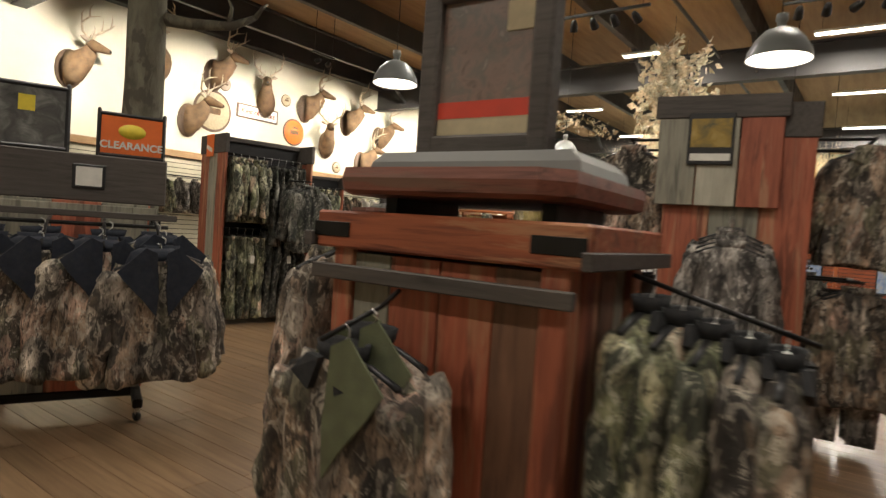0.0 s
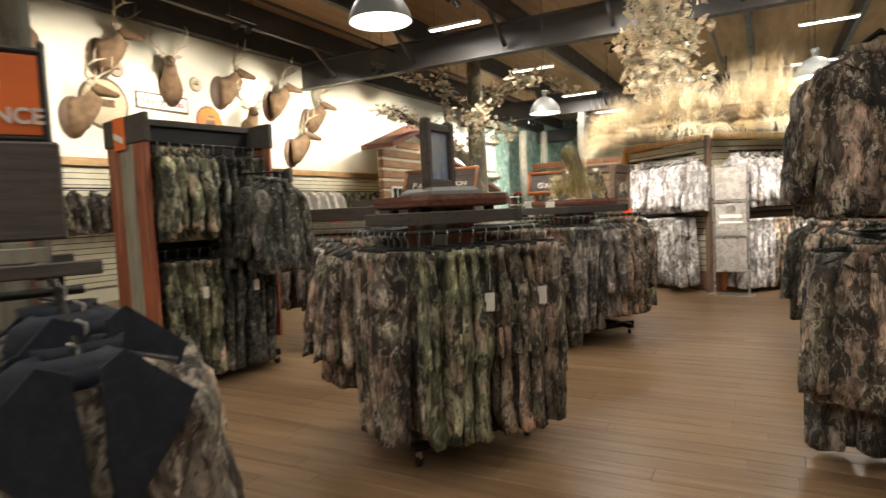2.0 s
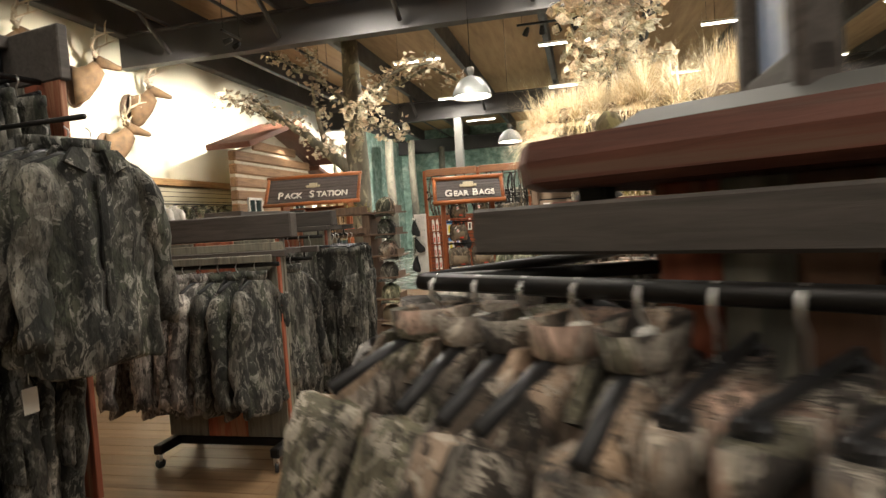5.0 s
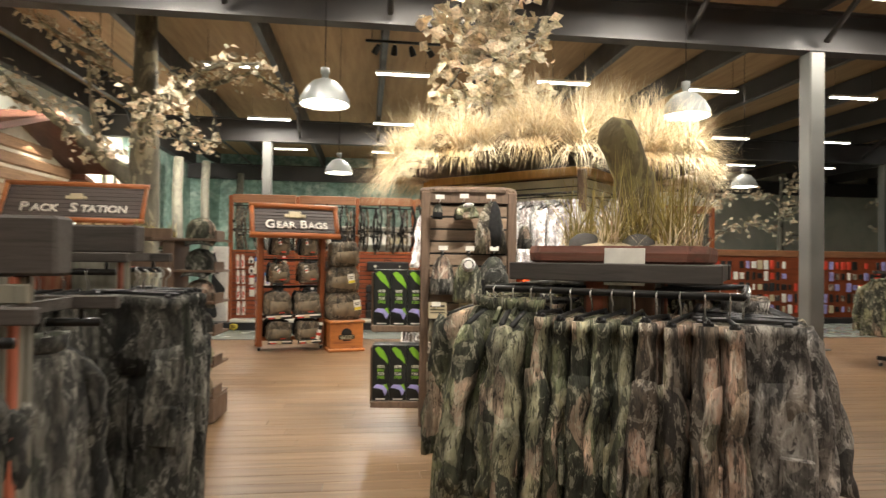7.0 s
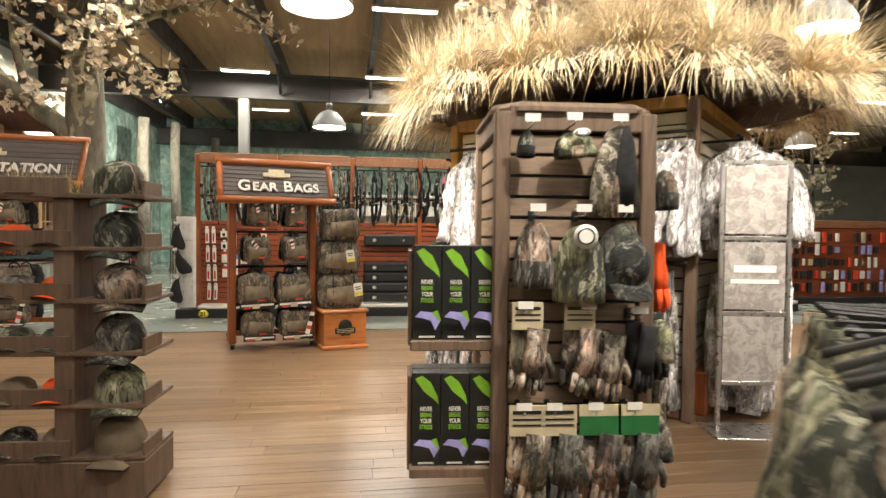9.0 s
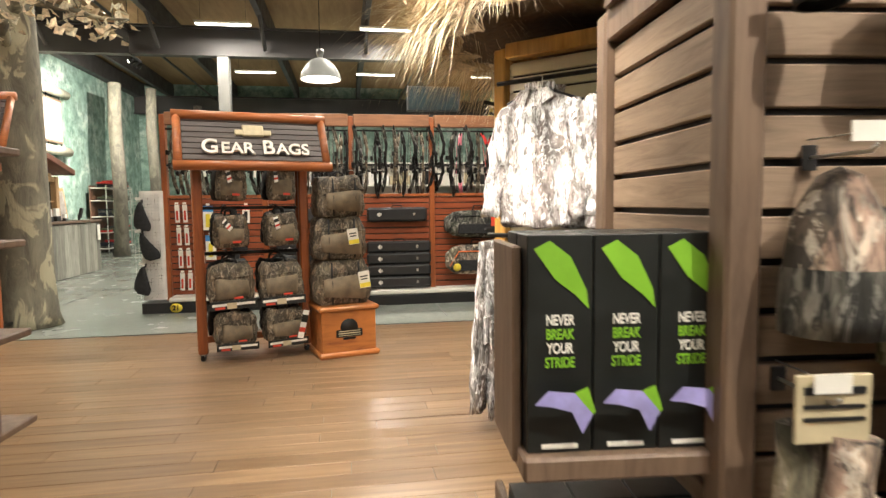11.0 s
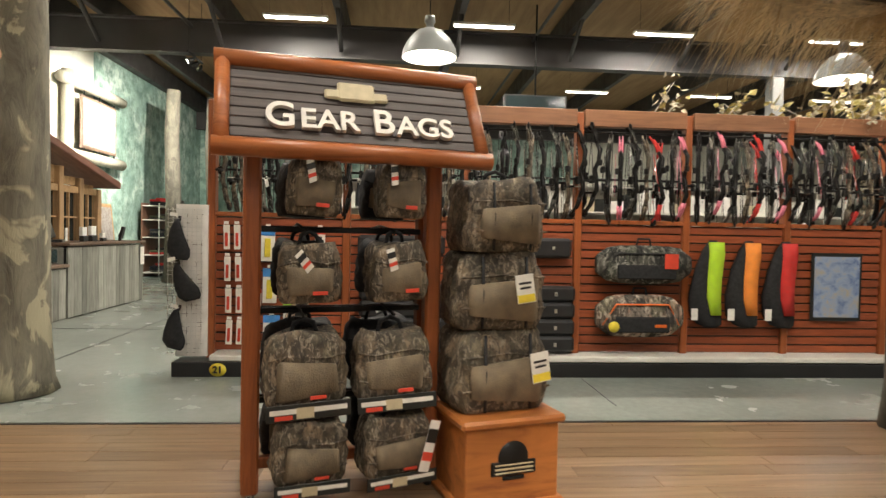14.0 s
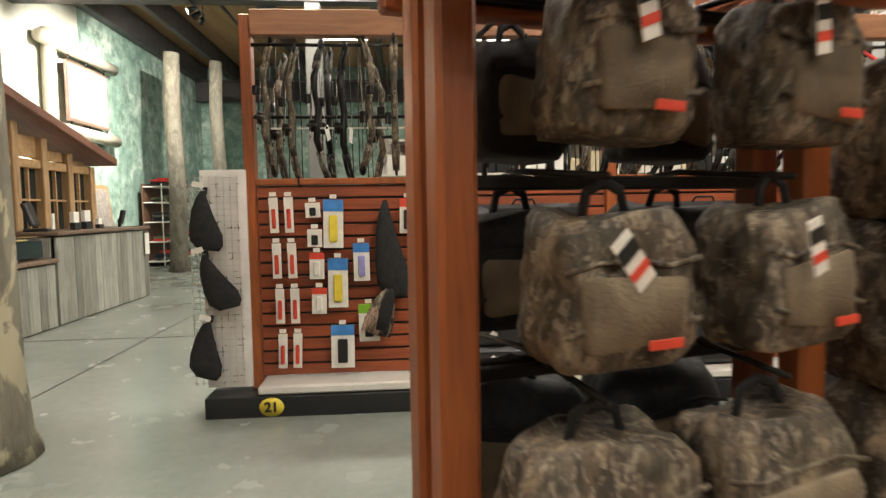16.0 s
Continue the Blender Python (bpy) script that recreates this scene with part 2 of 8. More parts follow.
POST_ORANGE = wood("varnished_post", (0.30, 0.085, 0.025), (0.17, 0.045, 0.015), 0.3, (16, 16, 1.5), 0.15)
CRATE_WOOD = wood("varnished_crate", (0.40, 0.14, 0.035), (0.19, 0.055, 0.018), 0.3, (1.6, 9, 9), 0.12)
YELLOW_POST = wood("yellow_pine_post", (0.50, 0.27, 0.06), (0.36, 0.17, 0.035), 0.45, (20, 20, 1.5), 0.1)
PINE = wood("cabin_pine", (0.42, 0.26, 0.12), (0.27, 0.15, 0.065), 0.5, (1.5, 14, 14), 0.15)
PINE_UP = wood("cabin_pine_upright", (0.40, 0.25, 0.12), (0.26, 0.15, 0.065), 0.5, (14, 14, 1.5), 0.15)
CABIN_LOG = wood("cabin_log", (0.30, 0.17, 0.085), (0.19, 0.10, 0.05), 0.55, (14, 1.3, 14), 0.2)
CHINK = plain("cabin_chinking", (0.50, 0.44, 0.34), 0.8, 0, 0.15, 6, 0.3)
ROOF_RED = wood("roof_trim", (0.16, 0.065, 0.04), (0.10, 0.04, 0.025), 0.5, (14, 1.5, 14), 0.1)
BARNWOOD = wood("grey_barnwood", (0.27, 0.27, 0.23), (0.16, 0.155, 0.13), 0.7, (22, 22, 1.6), 0.45)
PEELED_LOG = wood("peeled_log", (0.42, 0.40, 0.32), (0.30, 0.28, 0.22), 0.6, (12, 12, 1.2), 0.1)
HEADER = wood("header_beam", (0.27, 0.12, 0.055), (0.18, 0.075, 0.035), 0.5, (1.5, 18, 18), 0.15)
SIGN_LETTER = plain("cream_letter_paint", (0.70, 0.66, 0.60), 0.5, 0, 0.15, 14, 0.2)
SIGN_DARK = wood("sign_panel", (0.085, 0.068, 0.062), (0.045, 0.036, 0.034), 0.5, (1.2, 22, 40), 0.1)


def bark(name, c, pale, scale, patches):
    n = Nodes(name)
    v = n.coords((1, 1, 0.35), shift=True)
    f = n.noise(v, scale, 6, 0.65, 0.6)
    col = n.ramp(f, [(0.3, shade(c, 0.5)), (0.55, c), (0.8, shade(c, 1.35))])
    p = n.noise(n.coords((1, 1, 0.6), shift=True), patches, 4, 0.55, 0.8)
    col = n.mix(n.ramp(p, [(0.54, (0, 0, 0)), (0.58, (1, 1, 1))]), col, pale)
    n.bump(f, 0.6, 0.03)
    return n.done(col, 0.85)


BARK = bark("sycamore_bark", (0.16, 0.145, 0.105), (0.33, 0.30, 0.20), 7, 3.2)
BARK_DEAD = bark("dead_tree_bark", (0.13, 0.12, 0.085), (0.07, 0.06, 0.045), 6, 4.0)
BARK_FAR = bark("slender_trunk_bark", (0.125, 0.118, 0.09), (0.075, 0.07, 0.055), 9, 4.0)
STUMP = bark("mossy_stump_bark", (0.17, 0.135, 0.07), (0.24, 0.21, 0.09), 16, 9.0)
BIRCH = bark("pale_birch_bark", (0.58, 0.54, 0.45), (0.16, 0.13, 0.10), 12, 9.0)
LEAF = plain("silk_leaf", (0.55, 0.50, 0.37), 0.7, 0, 0.5, 30, 0.2)
LEAF_WARM = plain("dry_leaf", (0.66, 0.54, 0.38), 0.7, 0, 0.4, 30, 0.2)
STRAW = plain("dry_grass", (0.72, 0.62, 0.43), 0.75, 0, 0.35, 25, 0.1)
STRAW_WARM = plain("dry_grass_stems", (0.50, 0.37, 0.20), 0.8, 0, 0.35, 25, 0.1)
STRAW_DARK = plain("grass_roots", (0.085, 0.055, 0.03), 0.85, 0, 0.4, 20, 0.3)
REED = plain("green_reed", (0.40, 0.33, 0.12), 0.75, 0, 0.35, 25, 0.1)
ROCK = plain("rock", (0.12, 0.115, 0.11), 0.85, 0, 0.4, 8, 0.6)
ANTLER = plain("antler", (0.50, 0.42, 0.29), 0.5, 0, 0.3, 14, 0.2)
HIDE = plain("brown_hide", (0.17, 0.105, 0.055), 0.9, 0, 0.35, 9, 0.5)
HIDE_PALE = plain("pale_hide", (0.46, 0.38, 0.28), 0.9, 0, 0.2, 9, 0.5)
SCREEN = plain("dark_screen", (0.02, 0.03, 0.032), 0.15, 0, 0.1, 3, 0.02)


def print_art(name, cols, scale):
    """A faded photograph print: soft blotches of colour."""
    n = Nodes(name)
    v = n.coords(shift=True)
    f = n.noise(v, scale, 5, 0.6, 0.7)
    return n.done(n.ramp(f, [(0.25 + 0.5 * i / (len(cols) - 1), c) for i, c in enumerate(cols)]), 0.35)


ART_BROWN = print_art("print_woodland", [(0.10, 0.075, 0.06), (0.24, 0.17, 0.14), (0.16, 0.14, 0.12), (0.38, 0.31, 0.27)], 14)
ART_DARK = print_art("print_dark_forest", [(0.03, 0.03, 0.03), (0.10, 0.10, 0.095), (0.28, 0.28, 0.27)], 9)
ART_FIELD = print_art("print_field", [(0.08, 0.08, 0.05), (0.30, 0.20, 0.04), (0.45, 0.32, 0.10)], 9)
ART_SKY = print_art("print_sky", [(0.05, 0.10, 0.25), (0.25, 0.32, 0.45), (0.40, 0.33, 0.20)], 9)
ART_SNOW = print_art("print_snow_camo", [(0.12, 0.10, 0.088), (0.42, 0.39, 0.36), (0.24, 0.21, 0.19), (0.55, 0.53, 0.50)], 11)

n = Nodes("cream_plaster")
v = n.coords()
f = n.noise(v, 0.8, 5)
n.bump(n.noise(v, 18, 4), 0.25, 0.01)
PLASTER = n.done(n.ramp(f, [(0.3, (0.60, 0.57, 0.44)), (0.7, (0.70, 0.67, 0.53))]), 0.85)

n = Nodes("teal_mural")
v = n.coords()
f = n.noise(v, 0.9, 6, 0.7, 0.5)
g = n.noise(v, 3.5, 6, 0.75)
a = n.ramp(f, [(0.3, (0.14, 0.24, 0.20)), (0.5, (0.30, 0.43, 0.37)), (0.7, (0.60, 0.67, 0.61))])
MURAL = n.done(n.mix(n.ramp(g, [(0.42, (0, 0, 0)), (0.62, (1, 1, 1))]), a, (0.12, 0.20, 0.165)), 0.8)

n = Nodes("pale_mural")
v = n.coords()
f = n.noise(v, 0.7, 6, 0.6, 0.4)
MURAL_PALE = n.done(n.ramp(f, [(0.3, (0.52, 0.57, 0.50)), (0.5, (0.72, 0.72, 0.63)), (0.7, (0.78, 0.77, 0.69))]), 0.8)

n = Nodes("floor_plank")
v = n.coords((0.9, 16, 16), shift=True)
g = n.noise(v, 1.3, 6, 0.65, 0.6)
info = n.add("ShaderNodeObjectInfo")
geo = n.add("ShaderNodeNewGeometry")
both = n.add("ShaderNodeMath", operation="ADD")
n.link(info.outputs["Random"], both.inputs[0])
n.link(geo.outputs["Random Per Island"], both.inputs[1])
part_of = n.add("ShaderNodeMath", operation="FRACT")
n.link(both.outputs[0], part_of.inputs[0])
base = n.ramp(g, [(0.25, (0.125, 0.075, 0.040)), (0.42, (0.19, 0.118, 0.064)), (0.6, (0.255, 0.165, 0.094)), (0.8, (0.34, 0.235, 0.145))])
tone = n.ramp(part_of.outputs[0], [(0.0, (0.80, 0.785, 0.77)), (0.5, (1.0, 1.0, 1.0)), (1.0, (1.16, 1.15, 1.14))])
col = n.mix(1.0, base, tone, "MULTIPLY")
n.bump(g, 0.12, 0.002)
wear = n.noise(n.coords(), 1.1, 5)
PLANK = n.done(col, n.ramp(wear, [(0.3, (0.29,) * 3), (0.7, (0.37,) * 3)]))

n = Nodes("polished_concrete")
v = n.coords()
f = n.noise(v, 0.7, 6, 0.65)
h = n.noise(v, 14, 4, 0.7)
col = n.ramp(f, [(0.3, (0.20, 0.225, 0.20)), (0.7, (0.30, 0.325, 0.295))])
col = n.mix(0.4, col, n.ramp(h, [(0.35, (0.8,) * 3), (0.65, (1.12,) * 3)]), "MULTIPLY")
CONCRETE = n.done(col, n.ramp(n.noise(v, 2.0, 4), [(0.3, (0.16,) * 3), (0.7, (0.30,) * 3)]))

n = Nodes("stained_ceiling_deck")
v = n.coords((6, 0.7, 1))
f = n.noise(v, 1.0, 5)
CEIL = n.done(n.ramp(f, [(0.3, (0.24, 0.14, 0.065)), (0.7, (0.36, 0.225, 0.11))]), 0.75)


def glow(name, colour, power):
    n = Nodes(name)
    n.bsdf.inputs["Emission Color"].default_value = (*colour, 1)
    n.bsdf.inputs["Emission Strength"].default_value = power
    return n.done((0.8, 0.8, 0.78), 0.5)


TUBE = glow("lit_tube", (1.0, 0.97, 0.88), 9)
BULB = glow("lit_diffuser", (1.0, 0.95, 0.82), 9)
SPOT_FACE = glow("lit_spot", (1.0, 0.95, 0.85), 30)
EXIT = glow("exit_glow", (1.0, 0.08, 0.05), 1.5)


# ---- mesh tools ----
class Mesh:
    """Gathers boxes, lofts, tubes and faces into one mesh with several materials."""

    def __init__(self, *mats):
        self.v, self.f, self.mi, self.smooth, self.mats = [], [], [], [], list(mats)

    def _idx(self, mat):
        if mat is None:
            return 0
        if mat not in self.mats:
            self.mats.append(mat)
        return self.mats.index(mat)

    def faces(self, verts, faces, mat=None, m=None, smooth=False):
        k = len(self.v)
        self.v += [tuple(m @ Vector(p)) if m is not None else tuple(p) for p in verts]
        self.f += [tuple(i + k for i in f) for f in faces]
        self.mi += [self._idx(mat)] * len(faces)
        self.smooth += [smooth] * len(faces)
        return self

    def box(self, c, s, mat=None, m=None, bevel=0.0):
        """A box by centre and size; bevel chamfers its twelve edges."""
        hx, hy, hz = (d / 2 for d in s)
        b = min(bevel, hx * 0.9, hy * 0.9, hz * 0.9)
        if b <= 0:
            vs = [(c[0] + x * hx, c[1] + y * hy, c[2] + z * hz) for z in (-1, 1) for y in (-1, 1) for x in (-1, 1)]
            fs = [(0, 2, 3, 1), (4, 5, 7, 6), (0, 1, 5, 4), (2, 6, 7, 3), (0, 4, 6, 2), (1, 3, 7, 5)]
            return self.faces(vs, fs, mat, m)
        vs, ids = [], {}
        for z in (-1, 1):
            for y in (-1, 1):
                for x in (-1, 1):
                    for ax in range(3):
                        p = [x * (hx - b), y * (hy - b), z * (hz - b)]
                        p[ax] = (x * hx, y * hy, z * hz)[ax]
                        ids[x, y, z, ax] = len(vs)
                        vs.append((c[0] + p[0], c[1] + p[1], c[2] + p[2]))
        fs = []
        for ax in range(3):
            a, d = [i for i in range(3) if i != ax]
            for sgn in (-1, 1):
                loop = []
                for sa, sd in ((-1, -1), (1, -1), (1, 1), (-1, 1)):
                    k = [0, 0, 0]
                    k[ax], k[a], k[d] = sgn, sa, sd
                    loop.append(ids[(*k, ax)])
                flip = (sgn < 0) != (ax == 1)
                fs.append(tuple(reversed(loop)) if flip else tuple(loop))
            for sa in (-1, 1):
                for sd in (-1, 1):
                    k0, k1 = [0, 0, 0], [0, 0, 0]
                    k0[ax], k1[ax] = -1, 1
                    for k in (k0, k1):
                        k[a], k[d] = sa, sd
                    loop = (ids[(*k0, a)], ids[(*k1, a)], ids[(*k1, d)], ids[(*k0, d)])
                    flip = (sa * sd > 0) == (ax == 1)
                    fs.append(loop if not flip else tuple(reversed(loop)))
        for x in (-1, 1):
            for y in (-1, 1):
                for z in (-1, 1):
                    loop = tuple(ids[x, y, z, ax] for ax in range(3))
                    fs.append(loop if x * y * z > 0 else tuple(reversed(loop)))
        return self.faces(vs, fs, mat, m)

    def loft(self, rings, mat=None, m=None, close=True, caps=True, smooth=True):
        """Joins rings of equal count in order."""
        n = len(rings[0])
        vs = [p for r in rings for p in r]
        fs = []
        for i in range(len(rings) - 1):
            for j in range(n if close else n - 1):
                a, b = i * n + j, i * n + (j + 1) % n
                fs.append((a, b, b + n, a + n))
        if caps and close:
            fs.append(tuple(reversed(range(n))))
            fs.append(tuple(range((len(rings) - 1) * n, len(rings) * n)))
        return self.faces(vs, fs, mat, m, smooth)

    def tube(self, pts, radius, sides=8, mat=None, m=None, caps=True):
        """A round tube along points; radius may be a number or one for each point."""
        pts = [Vector(p) for p in pts]
        rad = radius if isinstance(radius, (list, tuple)) else [radius] * len(pts)
        rings, side = [], None
        for i, p in enumerate(pts):
            d = (pts[min(i + 1, len(pts) - 1)] - pts[max(i - 1, 0)]).normalized()
            if side is None:
                side = d.orthogonal().normalized()
            side = (side - d * side.dot(d)).normalized()
            up = d.cross(side)
            rings.append([tuple(p + (side * math.cos(a) + up * math.sin(a)) * rad[i]) for a in (2 * math.pi * k / sides for k in range(sides))])
        return self.loft(rings, mat, m, True, caps)

    def lathe(self, profile, sides=20, mat=None, m=None, caps=False):
        rings = [[(r * math.cos(2 * math.pi * k / sides), r * math.sin(2 * math.pi * k / sides), z) for k in range(sides)] for r, z in profile]
        return self.loft(rings, mat, m, True, caps)

    def data(self, name):
        me = bpy.data.meshes.new(name)
        me.from_pydata(self.v, [], self.f)
        for mat in self.mats:
            me.materials.append(mat)
        me.polygons.foreach_set("material_index", self.mi)
        me.polygons.foreach_set("use_smooth", self.smooth)
        me.update()
        return me

    def make(self, name, parent=None, m=None):
        ob = new(name, self.data(name))
        if parent is not None:
            ob.parent = parent
        if m is not None:
            ob.matrix_basis = m
        return ob


def part(name, data, parent, m=None):
    ob = new(name, data)
    ob.parent = parent
    if m is not None:
        ob.matrix_basis = m
    return ob


def thing(name, m, label, category, group="", kind=""):
    ob = new(name)
    ob.empty_display_size = 0.1
    ob.matrix_basis = m
    return tagged(ob, label, category, group, kind)


def text_data(words, size, depth=0.004, mat=None, bold=0.0):
    """Letters as a mesh, centred, standing in the local x-z plane and facing -y."""
    cu = bpy.data.curves.new("letters", "FONT")
    cu.body, cu.size, cu.extrude, cu.align_x, cu.align_y, cu.offset = words, size, depth, "CENTER", "CENTER", bold
    tmp = new("letters", cu)
    me = bpy.data.meshes.new_from_object(tmp.evaluated_get(bpy.context.evaluated_depsgraph_get()))
    bpy.data.objects.remove(tmp)
    me.transform(pose(0, 0, 0, 90))
    me.materials.clear()
    me.materials.append(mat or PAPER)
    return me


def structure(mesh, name, label):
    return tagged(mesh.make(name), label, "", "", "structure")


rng = random.Random(7)


# ---- the large structure ----
WX, EX, SY, NY, TOP = -13.5, 24.0, -7.0, 34.5, 6.3


def wall(name, x0, x1, y0, y1, z0, z1, mat, label):
    return structure(Mesh(mat).box(((x0 + x1) / 2, (y0 + y1) / 2, (z0 + z1) / 2), (x1 - x0, y1 - y0, z1 - z0)), name, label)


wall("wall_west", WX - 0.2, WX, SY, 19.4, 0, TOP, PLASTER, "cream plaster wall lit by spotlights, hung with mounts")
wall("wall_west_pale_mural", WX - 0.2, WX, 19.4, 26.6, 0, TOP, MURAL_PALE, "pale painted mural wall behind the counter")
wall("wall_west_teal_mural", WX - 0.2, WX, 26.6, NY, 0, TOP, MURAL, "teal painted forest mural on the wall")
wall("wall_north", WX, 1.0, NY, NY + 0.2, 0, TOP, MURAL, "teal painted forest mural on the far wall")
wall("wall_north_pale", 1.0, EX, NY, NY + 0.2, 0, TOP, MURAL_PALE, "pale painted wall at the far end")
wall("wall_east", EX, EX + 0.2, SY, NY, 0, TOP, MURAL_PALE, "pale painted wall across the shop")
wall("wall_south", WX, EX, SY - 0.2, SY, 0, TOP, PLASTER, "cream plaster wall")
structure(Mesh(CEIL).box(((WX + EX) / 2, (SY + NY) / 2, TOP + 0.1), (EX - WX, NY - SY, 0.2)), "ceiling", "brown stained timber ceiling deck")

# steel frame under the deck
beams = Mesh(STEEL)
GIRDERS = (-5.7, 4.3, 14.3, 24.3, 34.0)
for y in GIRDERS:
    beams.box(((WX + EX) / 2, y, 5.06), (EX - WX - 0.02, 0.26, 0.04))
    beams.box(((WX + EX) / 2, y, 5.72), (EX - WX - 0.02, 0.26, 0.04))
    beams.box(((WX + EX) / 2, y, 5.39), (EX - WX - 0.02, 0.03, 0.62))
structure(beams, "girder_steel", "dark painted steel girders under the deck")
joists = Mesh(STEEL)
jx = WX + 1.3
while jx < EX:
    joists.box((jx, (SY + NY) / 2, 6.02), (0.14, NY - SY - 0.02, 0.52), bevel=0.01)
    for y in GIRDERS[:-1]:
        for s in (-1, 1):
            joists.tube([(jx, y + s * 0.14, 5.2), (jx, y + s * 1.1, 5.85)], 0.05, 5)
    jx += 2.45
structure(joists, "joist_steel", "dark steel joists with diagonal braces")
structure(Mesh(STEEL).box((WX + 0.14, (SY + NY) / 2, 5.98), (0.26, NY - SY - 0.04, 0.6), bevel=0.02), "trim_wall_beam", "dark beam along the top of the wall")
pipes = Mesh(STEEL)
for x, z in ((-10.4, 5.6), (-3.2, 5.62), (4.5, 5.6)):
    pipes.tube([(x, SY + 0.1, z), (x, NY - 0.1, z)], 0.035, 6)
structure(pipes, "sprinkler_pipe", "thin dark sprinkler pipes below the deck")


def steel_column(x, y):
    t = thing("steel_column", pose(x, y, 0), "grey painted square steel column to the girder", "column", "steel columns", "structure")
    Mesh(POST_STEEL).box((0, 0, 2.52), (0.28, 0.28, 5.02), bevel=0.02).make("shaft", t)
    Mesh(POST_STEEL).box((0, 0, 0.012), (0.42, 0.42, 0.024), bevel=0.005).make("base_plate", t)


for x, y in ((2.35, 14.3), (13.3, 14.3), (-8.3, 24.3), (2.35, 24.3), (13.3, 24.3), (13.3, 4.3)):
    steel_column(x, y)

# concrete slab and, 4 mm above it, the plank floor
structure(Mesh(CONCRETE).box(((WX + EX) / 2, (SY + NY) / 2, -0.11), (EX - WX, NY - SY, 0.2)), "floor_concrete", "polished grey concrete floor")
joints = Mesh(KICK)
for y in (19.9, 24.4, 29.0):
    joints.box(((WX + EX) / 2, y, -0.0085), (EX - WX - 0.1, 0.012, 0.003))
for x in (-9.6, -4.2, 1.2, 6.6):
    joints.box((x, 25.2, -0.0085), (0.012, 18.0, 0.003))
structure(joints, "trim_control_joints", "dark saw-cut joints in the concrete")
FLOOR_END = 15.72
structure(Mesh(KICK).box(((WX + EX) / 2, FLOOR_END + 0.02, -0.002), (EX - WX - 0.04, 0.035, 0.012), bevel=0.003), "trim_floor_edge", "dark metal strip at the plank floor's edge")


# ---- lamps of the place, and strip rows added for fill ----
def dome_data():
    shade_mesh = Mesh(LAMP_GREY, LAMP_WHITE)
    prof = [(0.035, 0.30), (0.07, 0.29), (0.14, 0.26), (0.215, 0.18), (0.27, 0.08), (0.285, 0.0)]
    shade_mesh.lathe(prof, 28, LAMP_GREY)
    shade_mesh.lathe([(r - 0.008, z) for r, z in reversed(prof)], 28, LAMP_WHITE)
    cap = Mesh(LAMP_GREY).lathe([(0.0, 0.42), (0.05, 0.42), (0.055, 0.36), (0.04, 0.35), (0.04, 0.30)], 16)
    bulb = Mesh(BULB).lathe([(0.0, -0.012), (0.12, -0.006), (0.2, 0.02), (0.245, 0.05)], 20)
    return shade_mesh.data("shade"), cap.data("cap"), bulb.data("diffuser")


DOME = dome_data()


def dome_lamp(x, y, z=3.18, power=85):
    t = thing("pendant_lamp", pose(x, y, z), "grey enamel dome pendant lamp hung from the ceiling, lit", "pendant lamp", "dome pendant lamps")
    part("shade", DOME[0], t)
    part("cap", DOME[1], t)
    part("diffuser", DOME[2], t)
    Mesh(BLACK_METAL).tube([(0, 0, 0.4), (0, 0, TOP - z)], 0.006, 5).make("cord", t)
    if power:
        lamp("pendant_light", "SPOT", pose(x, y, z - 0.02), power, NEUTRAL, 0.16, angle=150, blend=0.7)


for x, y in ((-5.1, 5.7), (-0.9, 6.3), (-5.65, 11.9), (-1.4, 11.7)):
    dome_lamp(x, y)
dome_lamp(-5.75, 17.5, power=90)
dome_lamp(-1.15, 17.7, power=90)
for x, y in ((3.4, 17.7), (3.2, 11.8), (3.2, 5.9), (7.6, 11.8), (7.6, 17.8)):
    dome_lamp(x, y, power=0)

STRIP = Mesh(LAMP_WHITE, TUBE).box((0, 0, 0.05), (1.25, 0.17, 0.05), LAMP_WHITE, bevel=0.01).data("housing")
STRIP_TUBE = Mesh(TUBE).box((0, 0, 0.012), (1.2, 0.10, 0.024), TUBE, bevel=0.008).data("tube")

STRIP_ROD = Mesh(BLACK_METAL).tube([(0, 0, 0.07), (0, 0, TOP - 5.52)], 0.004, 4).data("rod")


def strip_light(x, y, power):
    t = thing("strip_light", pose(x, y, 5.52), "white fluorescent strip light hung under the joists, lit, some rows added for fill", "strip light", "fluorescent strip lights")
    part("housing", STRIP, t)
    part("tube", STRIP_TUBE, t)
    for s in (-0.5, 0.5):
        part("rod", STRIP_ROD, t, pose(s, 0, 0))
    if power:
        lamp("strip_glow", "AREA", pose(x, y, 5.50), power, NEUTRAL, 1.2, 0.1)


for i, x in enumerate((-8.1, -4.4, -0.7, 3.0, 6.7, 10.4, 14.1)):
    for j, y in enumerate((13.2, 18.3, 23.3, 28.3)):
        strip_light(x, y, (135 if j == 0 else 170) if i < 4 else 0)
# unseen rows over and behind the start, added to brighten the first racks
for x in (-8.1, -4.4, -0.7, 3.0):
    for y in (-3.6, 1.2):
        strip_light(x, y, 58)
# added row, no known fixtures: fill for the surfaces that face south
for x in (-8.1, -4.4, -0.7):
    strip_light(x, 7.4, 75)
for x in (4.3, 8.0):
    strip_light(x, 8.2, 0)


